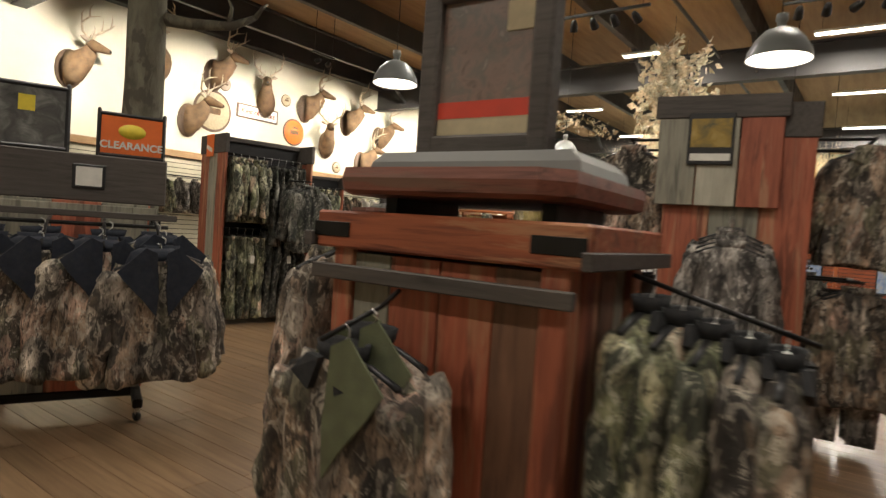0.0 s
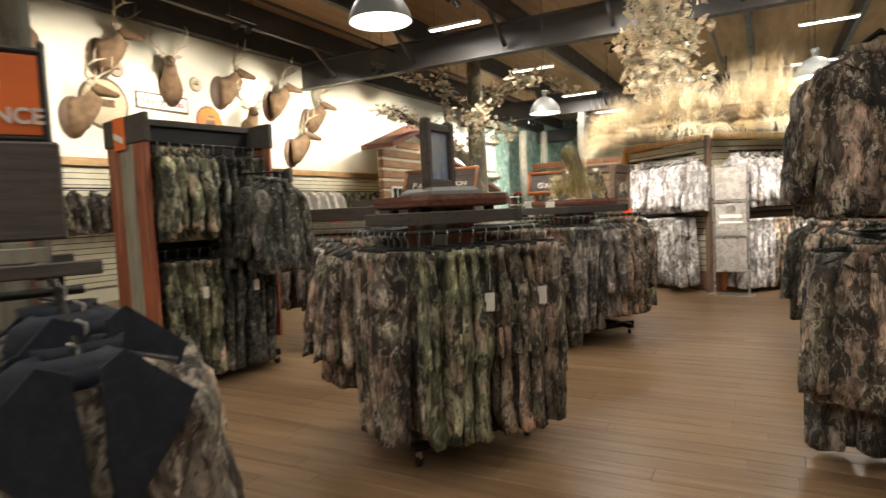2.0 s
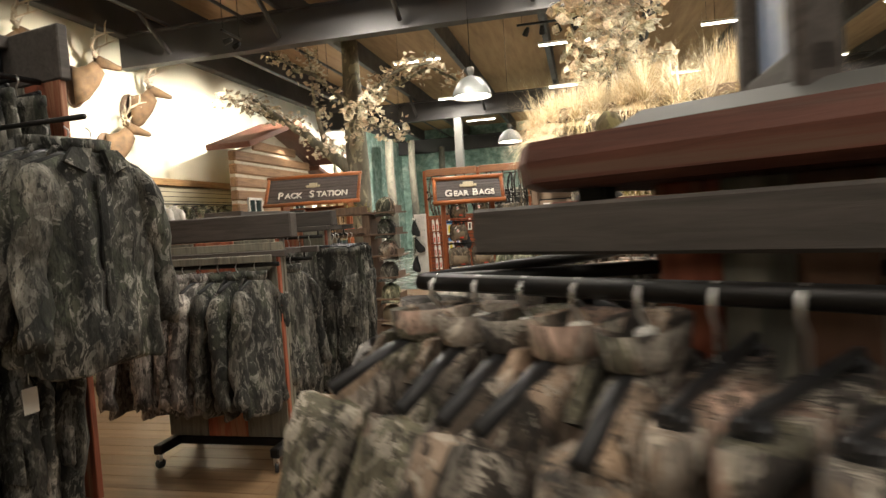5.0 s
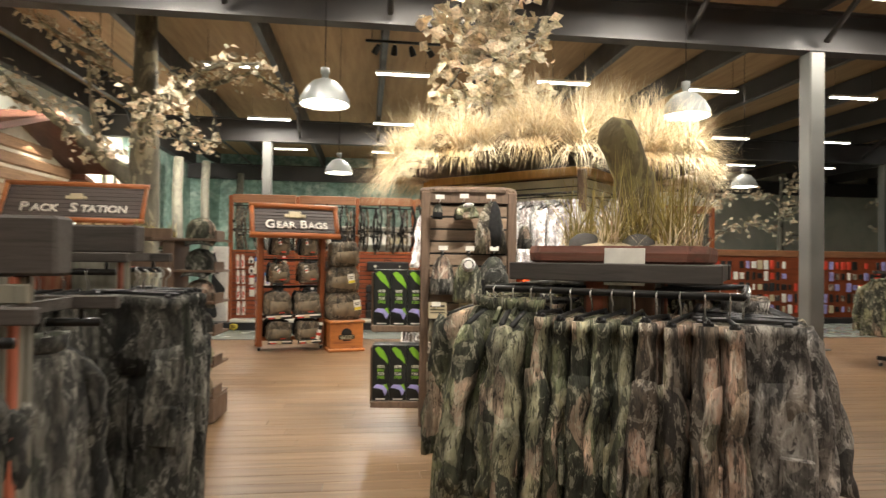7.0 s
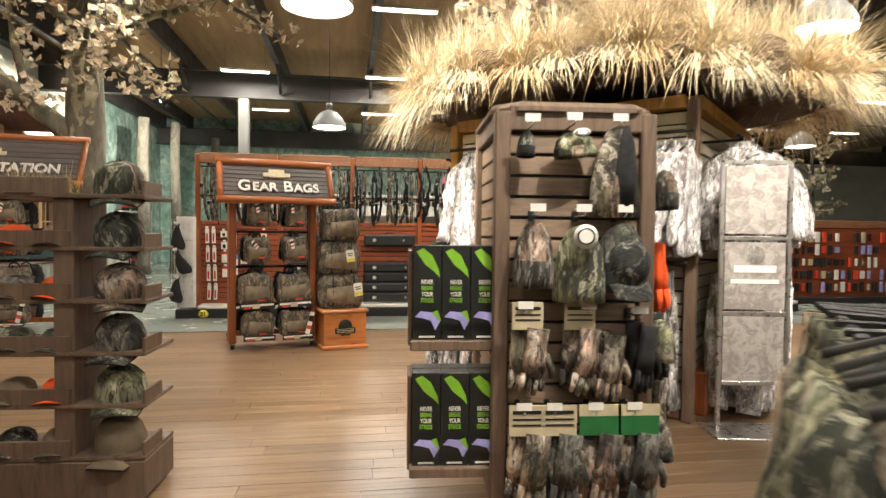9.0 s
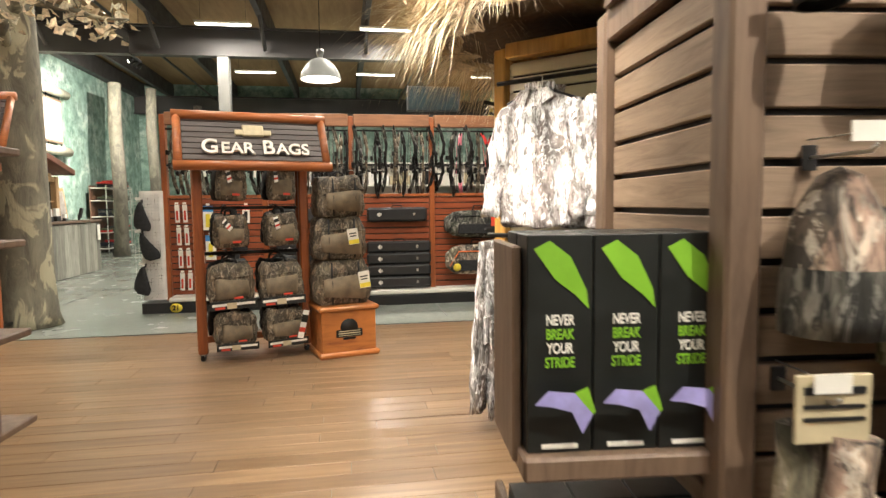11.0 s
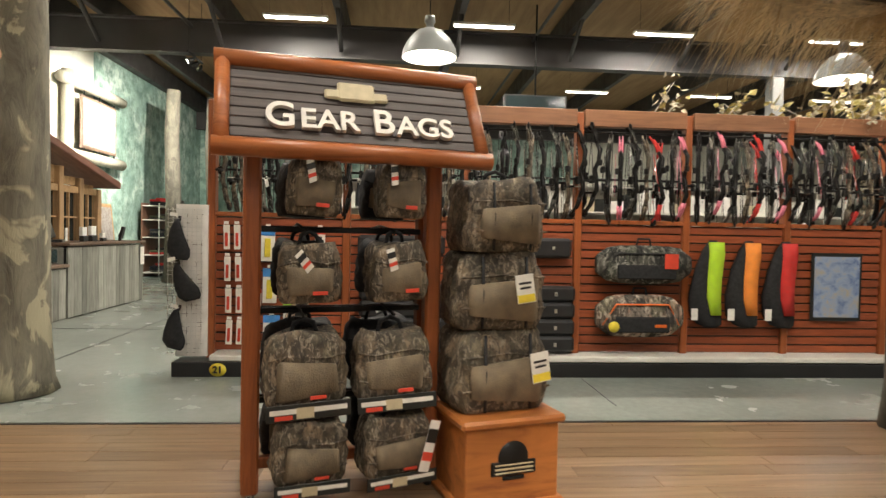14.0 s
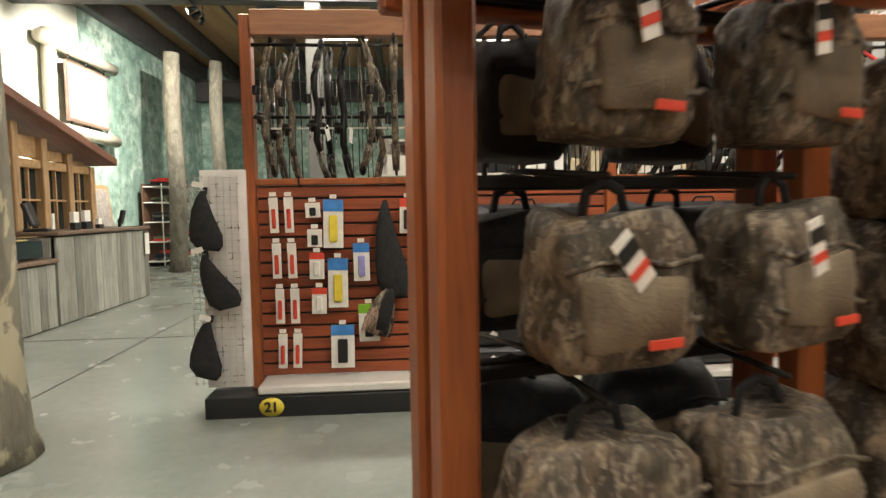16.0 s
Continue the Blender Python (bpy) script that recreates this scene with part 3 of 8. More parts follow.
def track_light(x, y, z, along, aims, power, angle=55, colour=NEUTRAL):
    """A ceiling track with a row of spot heads turned to their targets."""
    t = thing("track_light", pose(x, y, z), "black ceiling track with a row of lit spot heads", "track light", "track lights")
    n = len(aims)
    d = Vector((1, 0, 0)) if along == "x" else Vector((0, 1, 0))
    Mesh(BLACK_METAL).box((0, 0, 0.03), tuple(0.04 + (0.3 * n) * abs(c) for c in d), bevel=0.005).make("rail", t)
    for s in (-1, 1):
        p = d * (s * 0.13 * n)
        Mesh(BLACK_METAL).tube([(p.x, p.y, 0.04), (p.x, p.y, TOP - z)], 0.006, 4).make("rod", t)
    for i, aim in enumerate(aims):
        p = d * ((i - (n - 1) / 2) * 0.3)
        eye = Vector((x, y, z)) + p + Vector((0, 0, -0.12))
        m = look(eye, aim)
        local = pose(-x, -y, -z) @ m
        head = Mesh(BLACK_METAL, SPOT_FACE)
        head.lathe([(0.0, 0.10), (0.03, 0.10), (0.05, 0.04), (0.058, -0.06)], 12, BLACK_METAL)
        head.lathe([(0.052, -0.052), (0.0, -0.050)], 12, SPOT_FACE)
        head.make("spot_head", t, local)
        if power:
            lamp("spot", "SPOT", look(eye + (Vector(aim) - eye).normalized() * 0.08, aim), power, colour, 0.03, angle=angle, blend=0.8)


for y, aims in ((5.0, (4.0, 6.4)), (9.0, (8.2, 10.4)), (13.2, (12.4, 14.6)), (17.2, (16.6, 18.6))):
    track_light(-10.2, y, 5.0, "y", [(WX, a, 3.9) for a in aims], 780 if y < 12 else 1100, 62)
track_light(-10.4, 24.5, 5.0, "y", [(WX, 22.8, 3.2), (WX, 25.8, 3.4), (WX, 29.0, 3.4)], 2300, 75)
track_light(-3.3, 7.9, 4.5, "x", [(-4.5, 9.7, 1.3), (-3.6, 11.6, 2.2), (-2.6, 11.5, 1.6), (-2.0, 11.6, 2.3)], 560, 46)
track_light(-0.6, 8.6, 4.5, "x", [(-1.8, 11.6, 1.6), (-1.5, 11.8, 2.4), (-3.2, 12.5, 4.0), (-1.2, 12.2, 1.8)], 520, 48)
track_light(-4.6, 14.9, 5.0, "x", [(-7.2, 17.4, 1.4), (-5.0, 17.4, 1.4), (-3.0, 17.4, 1.4), (-1.2, 17.4, 1.4)], 200, 60)
track_light(-6.4, 9.6, 4.9, "y", [(-4.3, 11.9, 1.6), (-4.0, 12.2, 2.7), (-4.5, 12.0, 0.9)], 840, 50)


# ---- garments ----
def shirt_data(seed, mat, length=0.76, collar=None, yoke=None, puff=1.0, spread=0.0):
    """A shirt or jacket on its hanger: shoulders along local x, hook at z = 0."""
    r = random.Random(seed)
    me = Mesh(mat)
    n, ph = 30, [r.uniform(0, 6.3) for _ in range(6)]
    rings = []
    levels = [(-0.085, 0.07, 0.036), (-0.105, 0.13, 0.040), (-0.135, 0.195, 0.042), (-0.18, 0.232, 0.046), (-0.24, 0.232, 0.050), (-0.32, 0.226, 0.050), (-0.40, 0.221, 0.052), (-0.48, 0.222, 0.052), (-0.56, 0.224, 0.054), (-0.65, 0.230, 0.056), (-0.73 - (length - 0.76) * 0.6, 0.236, 0.058), (-length - 0.075, 0.240, 0.060), (-length - 0.088, 0.228, 0.050)]
    for z, w, d in levels:
        k = max(0.0, min(1.0, (-z - 0.15) / 0.45))
        ring = []
        for i in range(n):
            a = 2 * math.pi * i / n
            fold = 1 + k * 0.30 * math.sin(3 * a + ph[0] + z * 3) + k * 0.34 * math.sin(8 * a + ph[1] - z * 3.0) + k * 0.16 * math.sin(13 * a + ph[4] + z * 9) + r.uniform(-0.10, 0.10)
            crease = 0.010 * k * math.sin(z * 34 + 3 * a + ph[5])
            ring.append((w * math.cos(a) * (1 + k * 0.05 * math.sin(2 * a + ph[2])), d * puff * math.sin(a) * fold + crease, z + 0.016 * math.sin(3 * a + ph[3]) * k))
        rings.append(ring)
    me.loft(rings[::-1], mat)
    for s in (-1, 1):
        lean, sway = r.uniform(0.03, 0.09) + spread, r.uniform(-0.06, 0.06)
        arm, m = [], 12
        for i in range(14):
            k = i / 13
            cx = s * (0.185 + lean * math.sin(k * 1.7) + 0.035 * k)
            cy = sway * k * k + 0.012 * math.sin(k * 9 + ph[0])
            cz = -0.15 - 0.62 * k
            rad = (0.070 - 0.022 * k) * puff ** 0.4 * (0.75 if i == 0 else 1.0) * (0.86 if i == 11 else 1.0)
            arm.append([(cx + rad * math.cos(a) * (1 + 0.15 * math.sin(3 * a + k * 17 + ph[1]) + r.uniform(-0.05, 0.05)), cy + 0.86 * rad * math.sin(a) * (1 + 0.17 * math.sin(2 * a - k * 23 + ph[2])), cz + 0.018 * math.sin(2 * a + ph[3] + k * 8)) for a in (2 * math.pi * j / m for j in range(m))])
        me.loft(arm[::-1], mat)
    c = collar or mat
    me.lathe([(0.052, -0.105), (0.076, -0.085), (0.084, -0.040), (0.07, -0.046), (0.055, -0.09)], 14, c, Matrix.Diagonal((1.1, 0.62, 0.9, 1)))
    front = 0.058 * puff
    for s in (-1, 1):
        # collar points lying on the chest
        me.loft([[(s * 0.022, q, -0.075), (s * 0.085, q * 0.8, -0.072), (s * 0.125, q, -0.125), (s * 0.05, q * 1.12, -0.165)] for q in (-front * 0.62, -front * 0.95)], c, smooth=False)
        if yoke:
            # turned-out lining: a wing from the neck to the shoulder tip and down to the chest
            for side in (-1, 1):
                if yoke is OLIVE and s * side > 0:
                    continue
                me.loft([[(s * 0.025, side * q * 0.92, -0.035), (s * 0.075, side * q * 0.8, -0.008), (s * 0.205, side * q * 0.9, -0.135), (s * 0.165, side * q, -0.20), (s * 0.085, side * q * 1.06, -0.30), (s * 0.03, side * q * 1.08, -0.385), (s * 0.018, side * q * 1.05, -0.25)] for q in (front * 0.98, front * 1.10)], yoke, smooth=False)
    if yoke and yoke is not OLIVE:
        # hood lying behind the neck
        me.lathe([(0.045, -0.045), (0.07, -0.015), (0.105, -0.04), (0.125, -0.10), (0.10, -0.16)], 14, yoke, pose(0, 0.02 * puff, 0.0) @ Matrix.Diagonal((1.15, 0.62, 1.0, 1)))
    if not yoke:
        me.box((0.0, -front * 0.98, -0.14 - (length - 0.10) / 2), (0.034, 0.012, length - 0.16), mat, None, 0.004)
    return me.data("garment_body")


def pants_data(seed, mat, length=1.0):
    r = random.Random(seed)
    me = Mesh(mat)
    n, ph = 20, [r.uniform(0, 6.3) for _ in range(4)]
    top = []
    for z, w, d in ((-0.42, 0.20, 0.034), (-0.32, 0.212, 0.046), (-0.22, 0.205, 0.042), (-0.145, 0.192, 0.036), (-0.14, 0.197, 0.041), (-0.10, 0.195, 0.038)):
        top.append([(w * math.cos(a), d * math.sin(a) * (1 + 0.15 * math.sin(3 * a + ph[0])), z) for a in (2 * math.pi * i / n for i in range(n))])
    me.loft(top, mat)
    for s in (-1, 1):
        rings = []
        drift = r.uniform(-0.03, 0.03)
        for i in range(11):
            k = i / 10
            z = -0.30 - (length - 0.22) * k
            rings.append([(s * (0.105 + 0.012 * k) + (0.112 - 0.016 * k) * math.cos(a) * (1 + 0.1 * math.sin(2 * a + ph[1] + k * 5)), drift * k + (0.048 - 0.004 * k - (0.016 if i == 0 else 0)) * math.sin(a) * (1 + 0.36 * math.sin(3 * a + ph[2] + k * 4) + 0.28 * math.sin(7 * a - k * 6 + ph[0]) + 0.16 * math.sin(13 * k + 2 * a + ph[3])) + 0.008 * math.sin(19 * k + ph[1]), z + 0.012 * math.sin(2 * a + ph[3])) for a in (2 * math.pi * j / n for j in range(n))])
        me.loft(rings[::-1], mat)
        me.box((s * 0.16, -0.052, -0.62), (0.11, 0.02, 0.17), mat, None, 0.008)
    return me.data("garment_body")


def hanger_data(pants=False):
    me = Mesh(BLACK_PLASTIC, CHROME)
    me.tube([(0.0, 0, 0.012), (0.018, 0, 0.0), (0.018, 0, -0.02), (0, 0, -0.04), (0, 0, -0.085)], 0.0035, 5, CHROME)
    if pants:
        me.box((0, 0, -0.085), (0.34, 0.014, 0.016), BLACK_PLASTIC, bevel=0.004)
        for s in (-1, 1):
            me.box((s * 0.14, 0, -0.11), (0.03, 0.035, 0.05), BLACK_PLASTIC, bevel=0.006)
    else:
        me.tube([(-0.2, 0, -0.135), (-0.1, 0, -0.095), (0, 0, -0.08), (0.1, 0, -0.095), (0.2, 0, -0.135)], 0.012, 6, BLACK_PLASTIC)
        me.box((0, 0, -0.055), (0.03, 0.02, 0.022), PAPER, bevel=0.004)
    return me.data("hanger")


HANGER, CLIP_HANGER = hanger_data(), hanger_data(True)
TAG = Mesh(PAPER).box((0, 0, -0.075), (0.058, 0.004, 0.10), bevel=0.001).tube([(0, 0, -0.01), (0.004, 0, 0.09)], 0.0015, 4).data("price_tag")
GARMENTS = {}


def garment(kind, mat, m, label, category, group, tag=False, collar=None, yoke=None, puff=1.0, length=None, hanger=True, spread=0.0):
    """One garment on its hanger; alike ones share their meshes."""
    variant = rng.randrange(4)
    key = (kind, mat.name, variant, collar, yoke, puff, length, spread)
    if key not in GARMENTS:
        if kind == "pants":
            GARMENTS[key] = pants_data(variant * 7 + 1, mat, length if length and length > 1 else 1.06)
        else:
            GARMENTS[key] = shirt_data(variant * 7 + 2, mat, length or 0.76, collar, yoke, puff, spread)
    t = tagged(new({"pants": "trousers", "shirt": "shirt", "jacket": "jacket"}[kind], GARMENTS[key]), label, category, group)
    t.matrix_basis = m
    if hanger:
        part("hanger", CLIP_HANGER if kind == "pants" else HANGER, t)
    if tag:
        part("price_tag", TAG, t, pose(0.25, -0.02, -0.30, 0, 0, 90))
    return t


def rail_of(base, p0, p1, z, count, kinds, mats, label, group, tags=0.12, **more):
    """A full rail: garments side by side, their shoulders across the rail."""
    p0, p1 = Vector((*p0, z)), Vector((*p1, z))
    ang = math.degrees(math.atan2(p1.y - p0.y, p1.x - p0.x))
    for i in range(count):
        k = (i + 0.5) / count
        p = p0.lerp(p1, k)
        kind = kinds[int(k * len(kinds))]
        mat = mats[int(k * len(mats))]
        m = base @ pose(p.x, p.y, p.z, rng.uniform(-2, 2), rng.uniform(-2.5, 2.5), ang - 90 + rng.uniform(-11, 11))
        garment(kind, mat, m, label + (" trousers" if kind == "pants" else " " + kind) + " hung on the rack", "trousers" if kind == "pants" else kind, group, rng.random() < tags, **more)


# ---- clothing racks ----
def casters(me, w, d, z=0.0):
    for sx in (-1, 1):
        for sy in (-1, 1):
            m = pose(sx * w, sy * d, z + 0.032, 0, 90, 30 * sx)
            me.lathe([(0.0, -0.012), (0.03, -0.012), (0.032, 0), (0.03, 0.012), (0.0, 0.012)], 12, BLACK_PLASTIC, m)
            me.box((sx * w, sy * d, z + 0.068), (0.03, 0.03, 0.045), CHROME, bevel=0.004)


def plank_column(parent, w, d, z0, z1, mats, n=3):
    """A column clad with upright planks on its four sides."""
    Mesh(KICK).box((0, 0, (z0 + z1) / 2), (w - 0.03, d - 0.03, z1 - z0 - 0.01)).make("core", parent)
    k = 0
    for side in range(4):
        run, off = ((w, d / 2), (d, w / 2), (w, d / 2), (d, w / 2))[side]
        for i in range(n):
            pw = run / n
            me = Mesh(mats[(k + i) % len(mats)]).box((0, 0, 0), (pw - 0.004, 0.02, z1 - z0), bevel=0.003)
            me.make("plank", parent, pose(0, 0, 0, 0, 0, 90 * side) @ pose(-run / 2 + pw * (i + 0.5), -off + rng.uniform(-0.002, 0.002), (z0 + z1) / 2))
        k += 1


def cap_slab(parent, w, d, z, th=0.075):
    """Rustic red slab with cut corners and a worn lower edge."""
    def ring(s, zz):
        a, b, c = w / 2 * s, d / 2 * s, 0.10 * min(w, d)
        return [(-a + c, -b, zz), (a - c, -b, zz), (a, -b + c, zz), (a, b - c, zz), (a - c, b, zz), (-a + c, b, zz), (-a, b - c, zz), (-a, -b + c, zz)]
    Mesh(RUSTIC_CAP).loft([ring(0.93, z), ring(0.985, z + 0.012), ring(1.0, z + th * 0.6), ring(0.985, z + th)], smooth=False).make("cap", parent)


def square_rack(name, x, y, ang, label, side=0.84, rail_z=1.38, cap=(0.95, 0.95, 1.57), board=None):
    base = pose(x, y, 0, 0, 0, ang)
    t = thing(name, base, label, "clothing rack", "clothing racks")
    fr = Mesh(BLACK_METAL)
    h = side / 2
    for a, b in (((-h, -h), (h, -h)), ((h, -h), (h, h)), ((h, h), (-h, h)), ((-h, h), (-h, -h))):
        fr.tube([(*a, rail_z), (*b, rail_z)], 0.014, 8)
    for a in (-1, 1):
        fr.tube([(a * h, -h, rail_z), (a * 0.1, -0.1, rail_z), (a * h, h, rail_z)], 0.012, 6)
    fr.make("rail", t)
    plank_column(t, 0.30, 0.30, 0.16, cap[2] if cap else 1.6, (RUSTIC_RED, RUSTIC_GREY, RUSTIC_BROWN))
    b = Mesh(BLACK_METAL)
    for a in (-1, 1):
        b.box((a * h * 0.7, 0, 0.12), (0.05, side, 0.05), bevel=0.006)
        b.box((0, a * h * 0.7, 0.12), (side, 0.05, 0.05), bevel=0.006)
    casters(b, h * 0.7, h * 0.9)
    b.make("base", t)
    tr = Mesh(BOARD)
    w = min(side * 0.40, 0.40)
    for sgn in (-1, 1):
        tr.box((0, sgn * w, rail_z + 0.075), (2 * w + 0.06, 0.035, 0.075), bevel=0.005)
        tr.box((sgn * w, 0, rail_z + 0.075), (0.035, 2 * w, 0.075), bevel=0.005)
    tr.make("trim_bar", t)
    br = Mesh(BLACK_METAL)
    for sgn in (-1, 1):
        br.box((0, sgn * w / 2, rail_z + 0.075), (0.04, w, 0.03))
        br.box((sgn * w / 2, 0, rail_z + 0.075), (w, 0.04, 0.03))
        for q in (-1, 1):
            br.box((sgn * 0.22, q * 0.22, rail_z + 0.10), (0.05, 0.05, 0.09), bevel=0.005)
    br.make("bracket", t)
    if cap:
        cap_slab(t, *cap)
    return t, base


def ring_of_garments(base, side, z, sets, label, group, count=9, **more):
    """Garments on the four rails of a square rack."""
    h = side / 2
    runs = (((-h, -h), (h, -h)), ((h, -h), (h, h)), ((h, h), (-h, h)), ((-h, h), (-h, -h)))
    for (a, b), (kinds, mats) in zip(runs, sets):
        rail_of(base, a, b, z, count, kinds, mats, label, group, **more)


def picture_frame(parent, m, w, h, art, bar=0.07, mat=BOARD):
    """Log-like square frame round a print, both sides."""
    fr = Mesh(mat)
    fr.box((0, 0, bar / 2), (w, bar, bar), bevel=0.01).box((0, 0, h - bar / 2), (w, bar, bar), bevel=0.01)
    for s in (-1, 1):
        fr.box((s * (w - bar) / 2, 0, h / 2), (bar, bar * 1.15, h + 0.05), bevel=0.012)
    fr.make("frame", parent, m)
    Mesh(art).box((0, 0, h / 2), (w - 2 * bar, 0.012, h - 2 * bar)).make("print", parent, m)


# rack beside the start, with the red plank front and framed print
def start_rack():
    base = pose(-1.10, 1.79, 0, 0, 0, 2)
    t = thing("plank_rack", base, "rustic red plank clothing rack with a framed print on top", "clothing rack", "clothing racks")
    plank_column(t, 0.78, 0.60, 0.14, 1.30, (RUSTIC_GREY, RUSTIC_RED, RUSTIC_RED, RUSTIC_BROWN), 4)
    for sx in (-1, 1):
        for sy in (-1, 1):
            Mesh(RUSTIC_RED).box((sx * 0.39, sy * 0.29, 0.70), (0.085, 0.085, 1.24), bevel=0.006).make("corner_post", t)
    for sgn in (-1, 1):
        Mesh(RUSTIC_RAIL).box((0, sgn * 0.345, 1.375), (0.97, 0.05, 0.125), bevel=0.008).make("top_rail", t)
        Mesh(RUSTIC_RAIL).box((sgn * 0.46, 0, 1.375), (0.05, 0.64, 0.125), bevel=0.008).make("top_rail", t)
        Mesh(BOARD).box((0, sgn * 0.385, 1.235), (0.94, 0.03, 0.05), bevel=0.004).make("hang_bar", t)
        Mesh(BOARD).box((sgn * 0.50, 0, 1.34), (0.03, 0.80, 0.05), bevel=0.004).make("hang_bar", t)
        Mesh(BLACK_METAL).box((sgn * 0.41, -0.373, 1.375), (0.16, 0.006, 0.05), bevel=0.002).make("iron_strap", t)
    Mesh(KICK).box((0, 0, 1.41), (0.86, 0.64, 0.05)).make("inner_top", t)
    for sgn in (-1, 1):
        Mesh(BLACK_METAL).box((sgn * 0.3, 0, 1.46), (0.05, 0.4, 0.08)).make("spacer", t)
    cap_slab(t, 0.86, 0.80, 1.495, 0.085)
    Mesh(POST_STEEL).loft([[(sx * 0.40 * k, sy * 0.22 * k, z) for sx, sy in ((-1, -1), (1, -1), (1, 1), (-1, 1))] for k, z in ((1, 1.58), (0.97, 1.62), (0.88, 1.655))], smooth=False).make("plinth", t)
    picture_frame(t, pose(-0.04, -0.05, 1.655), 0.52, 0.62, ART_BROWN, 0.075)
    Mesh(RED_PRINT).box((-0.04, -0.058, 1.655 + 0.165), (0.37, 0.01, 0.058)).make("red_band", t)
    Mesh(TAN_CARD).box((-0.04, -0.0575, 1.655 + 0.106), (0.37, 0.009, 0.06)).make("pale_band", t)
    Mesh(TAN_CARD).box((0.085, -0.0575, 1.655 + 0.47), (0.10, 0.009, 0.10)).make("pale_patch", t)
    b = Mesh(BLACK_METAL).box((0, 0, 0.11), (0.9, 0.6, 0.06), bevel=0.008)
    casters(b, 0.4, 0.26)
    b.make("base", t)
    arm = Mesh(BLACK_METAL)
    arm.tube([(-0.10, -0.38, 1.20), (-0.10, -0.46, 1.155), (-0.10, -0.70, 1.085)], 0.008, 8)
    arm.tube([(-0.48, -0.02, 1.42), (-0.78, -0.02, 1.345)], 0.005, 8)
    arm.tube([(0.50, 0.0, 1.30), (1.0, 0.0, 1.16)], 0.008, 8)
    arm.tube([(-0.2, 0.38, 1.30), (-0.2, 0.8, 1.16)], 0.008, 8)
    arm.make("arm", t)
    for i in range(2):
        garment("jacket", CAMO_BROWN, base @ pose(-0.10, -0.50 - 0.11 * i, 1.14 - 0.035 * i, 0, 0, rng.uniform(-8, 8)), "camouflage hunting jacket with an olive lining on a hanger", "jacket", "jackets on the plank rack", False, BLACK_CLOTH, OLIVE, 1.35)
    for i in range(5):
        garment("jacket", CAMO_BROWN if i > 2 else CAMO_GREEN, base @ pose(0.56 + 0.09 * i, 0.0, 1.28 - 0.025 * i, 0, 0, 90 + rng.uniform(-8, 8)), "green camouflage hunting jacket on a hanger", "jacket", "jackets on the plank rack", False, BLACK_CLOTH, None, 1.3)
    for i in range(3):
        garment("jacket", CAMO_BROWN, base @ pose(-0.56 - 0.09 * i, -0.02, 1.40 - 0.03 * i, 0, 0, 90 + rng.uniform(-8, 8)), "brown camouflage hunting jacket on a hanger", "jacket", "jackets on the plank rack", False, None, None, 1.2)
    for i in range(4):
        garment("jacket", CAMO_GREEN, base @ pose(-0.2, 0.50 + 0.1 * i, 1.26 - 0.03 * i, 0, 0, rng.uniform(-8, 8)), "green camouflage hunting jacket on a hanger", "jacket", "jackets on the plank rack", False, BLACK_CLOTH, None, 1.3)


start_rack()


def board_rack(x, y, ang, label, w=0.95, z0=1.42, h=0.30, rail_z=1.26, card=True, deep=0.34, strips=True):
    """Rack with a broad grey-brown board over planks and a rail on either side."""
    base = pose(x, y, 0, 0, 0, ang)
    t = thing("board_rack", base, label, "clothing rack", "clothing racks")
    Mesh(BOARD).box((0, 0, z0 + h / 2), (w, 0.09, h), bevel=0.008).make("board", t)
    plank_column(t, w * 0.8, 0.10, 0.16, z0 - 0.002, (RUSTIC_GREY, RUSTIC_RED, RUSTIC_GREY), 3)
    rails = Mesh(BOARD)
    for s in (-1, 1):
        rails.box((0, s * deep, rail_z + 0.06), (w + 0.1, 0.03, 0.04), bevel=0.004)
        for q in (-1, 1):
            rails.box((q * w * 0.42, s * deep / 2, rail_z + 0.06), (0.03, deep, 0.03))
    rails.make("hang_bar", t)
    b = Mesh(BLACK_METAL)
    for q in (-1, 1):
        b.box((q * w * 0.38, 0, 0.12), (0.06, deep * 2, 0.06), bevel=0.008)
    b.box((0, 0, 0.12), (w * 0.76, 0.06, 0.06), bevel=0.008)
    casters(b, w * 0.38, deep * 0.9)
    b.make("base", t)
    for s in (-1, 1):
        r2 = Mesh(BLACK_METAL).tube([(-w / 2, s * deep, rail_z), (w / 2, s * deep, rail_z)], 0.013, 8)
        for q in (-1, 1):
            r2.tube([(q * w * 0.45, s * deep, rail_z), (q * w * 0.45, s * deep, rail_z + 0.05)], 0.008, 5)
        r2.make("rail", t)
    if strips:
        Mesh(RUSTIC_GREY).box((0, -0.058, z0 - 0.045), (w * 0.9, 0.02, 0.05), bevel=0.004).make("strip", t)
    if card:
        Mesh(BLACK_PLASTIC).box((0.06, -0.052, z0 + h * 0.52), (0.19, 0.012, 0.16), bevel=0.004).make("card_holder", t)
        Mesh(PAPER).box((0.06, -0.0605, z0 + h * 0.52), (0.15, 0.004, 0.125)).make("card", t)
    return t, base


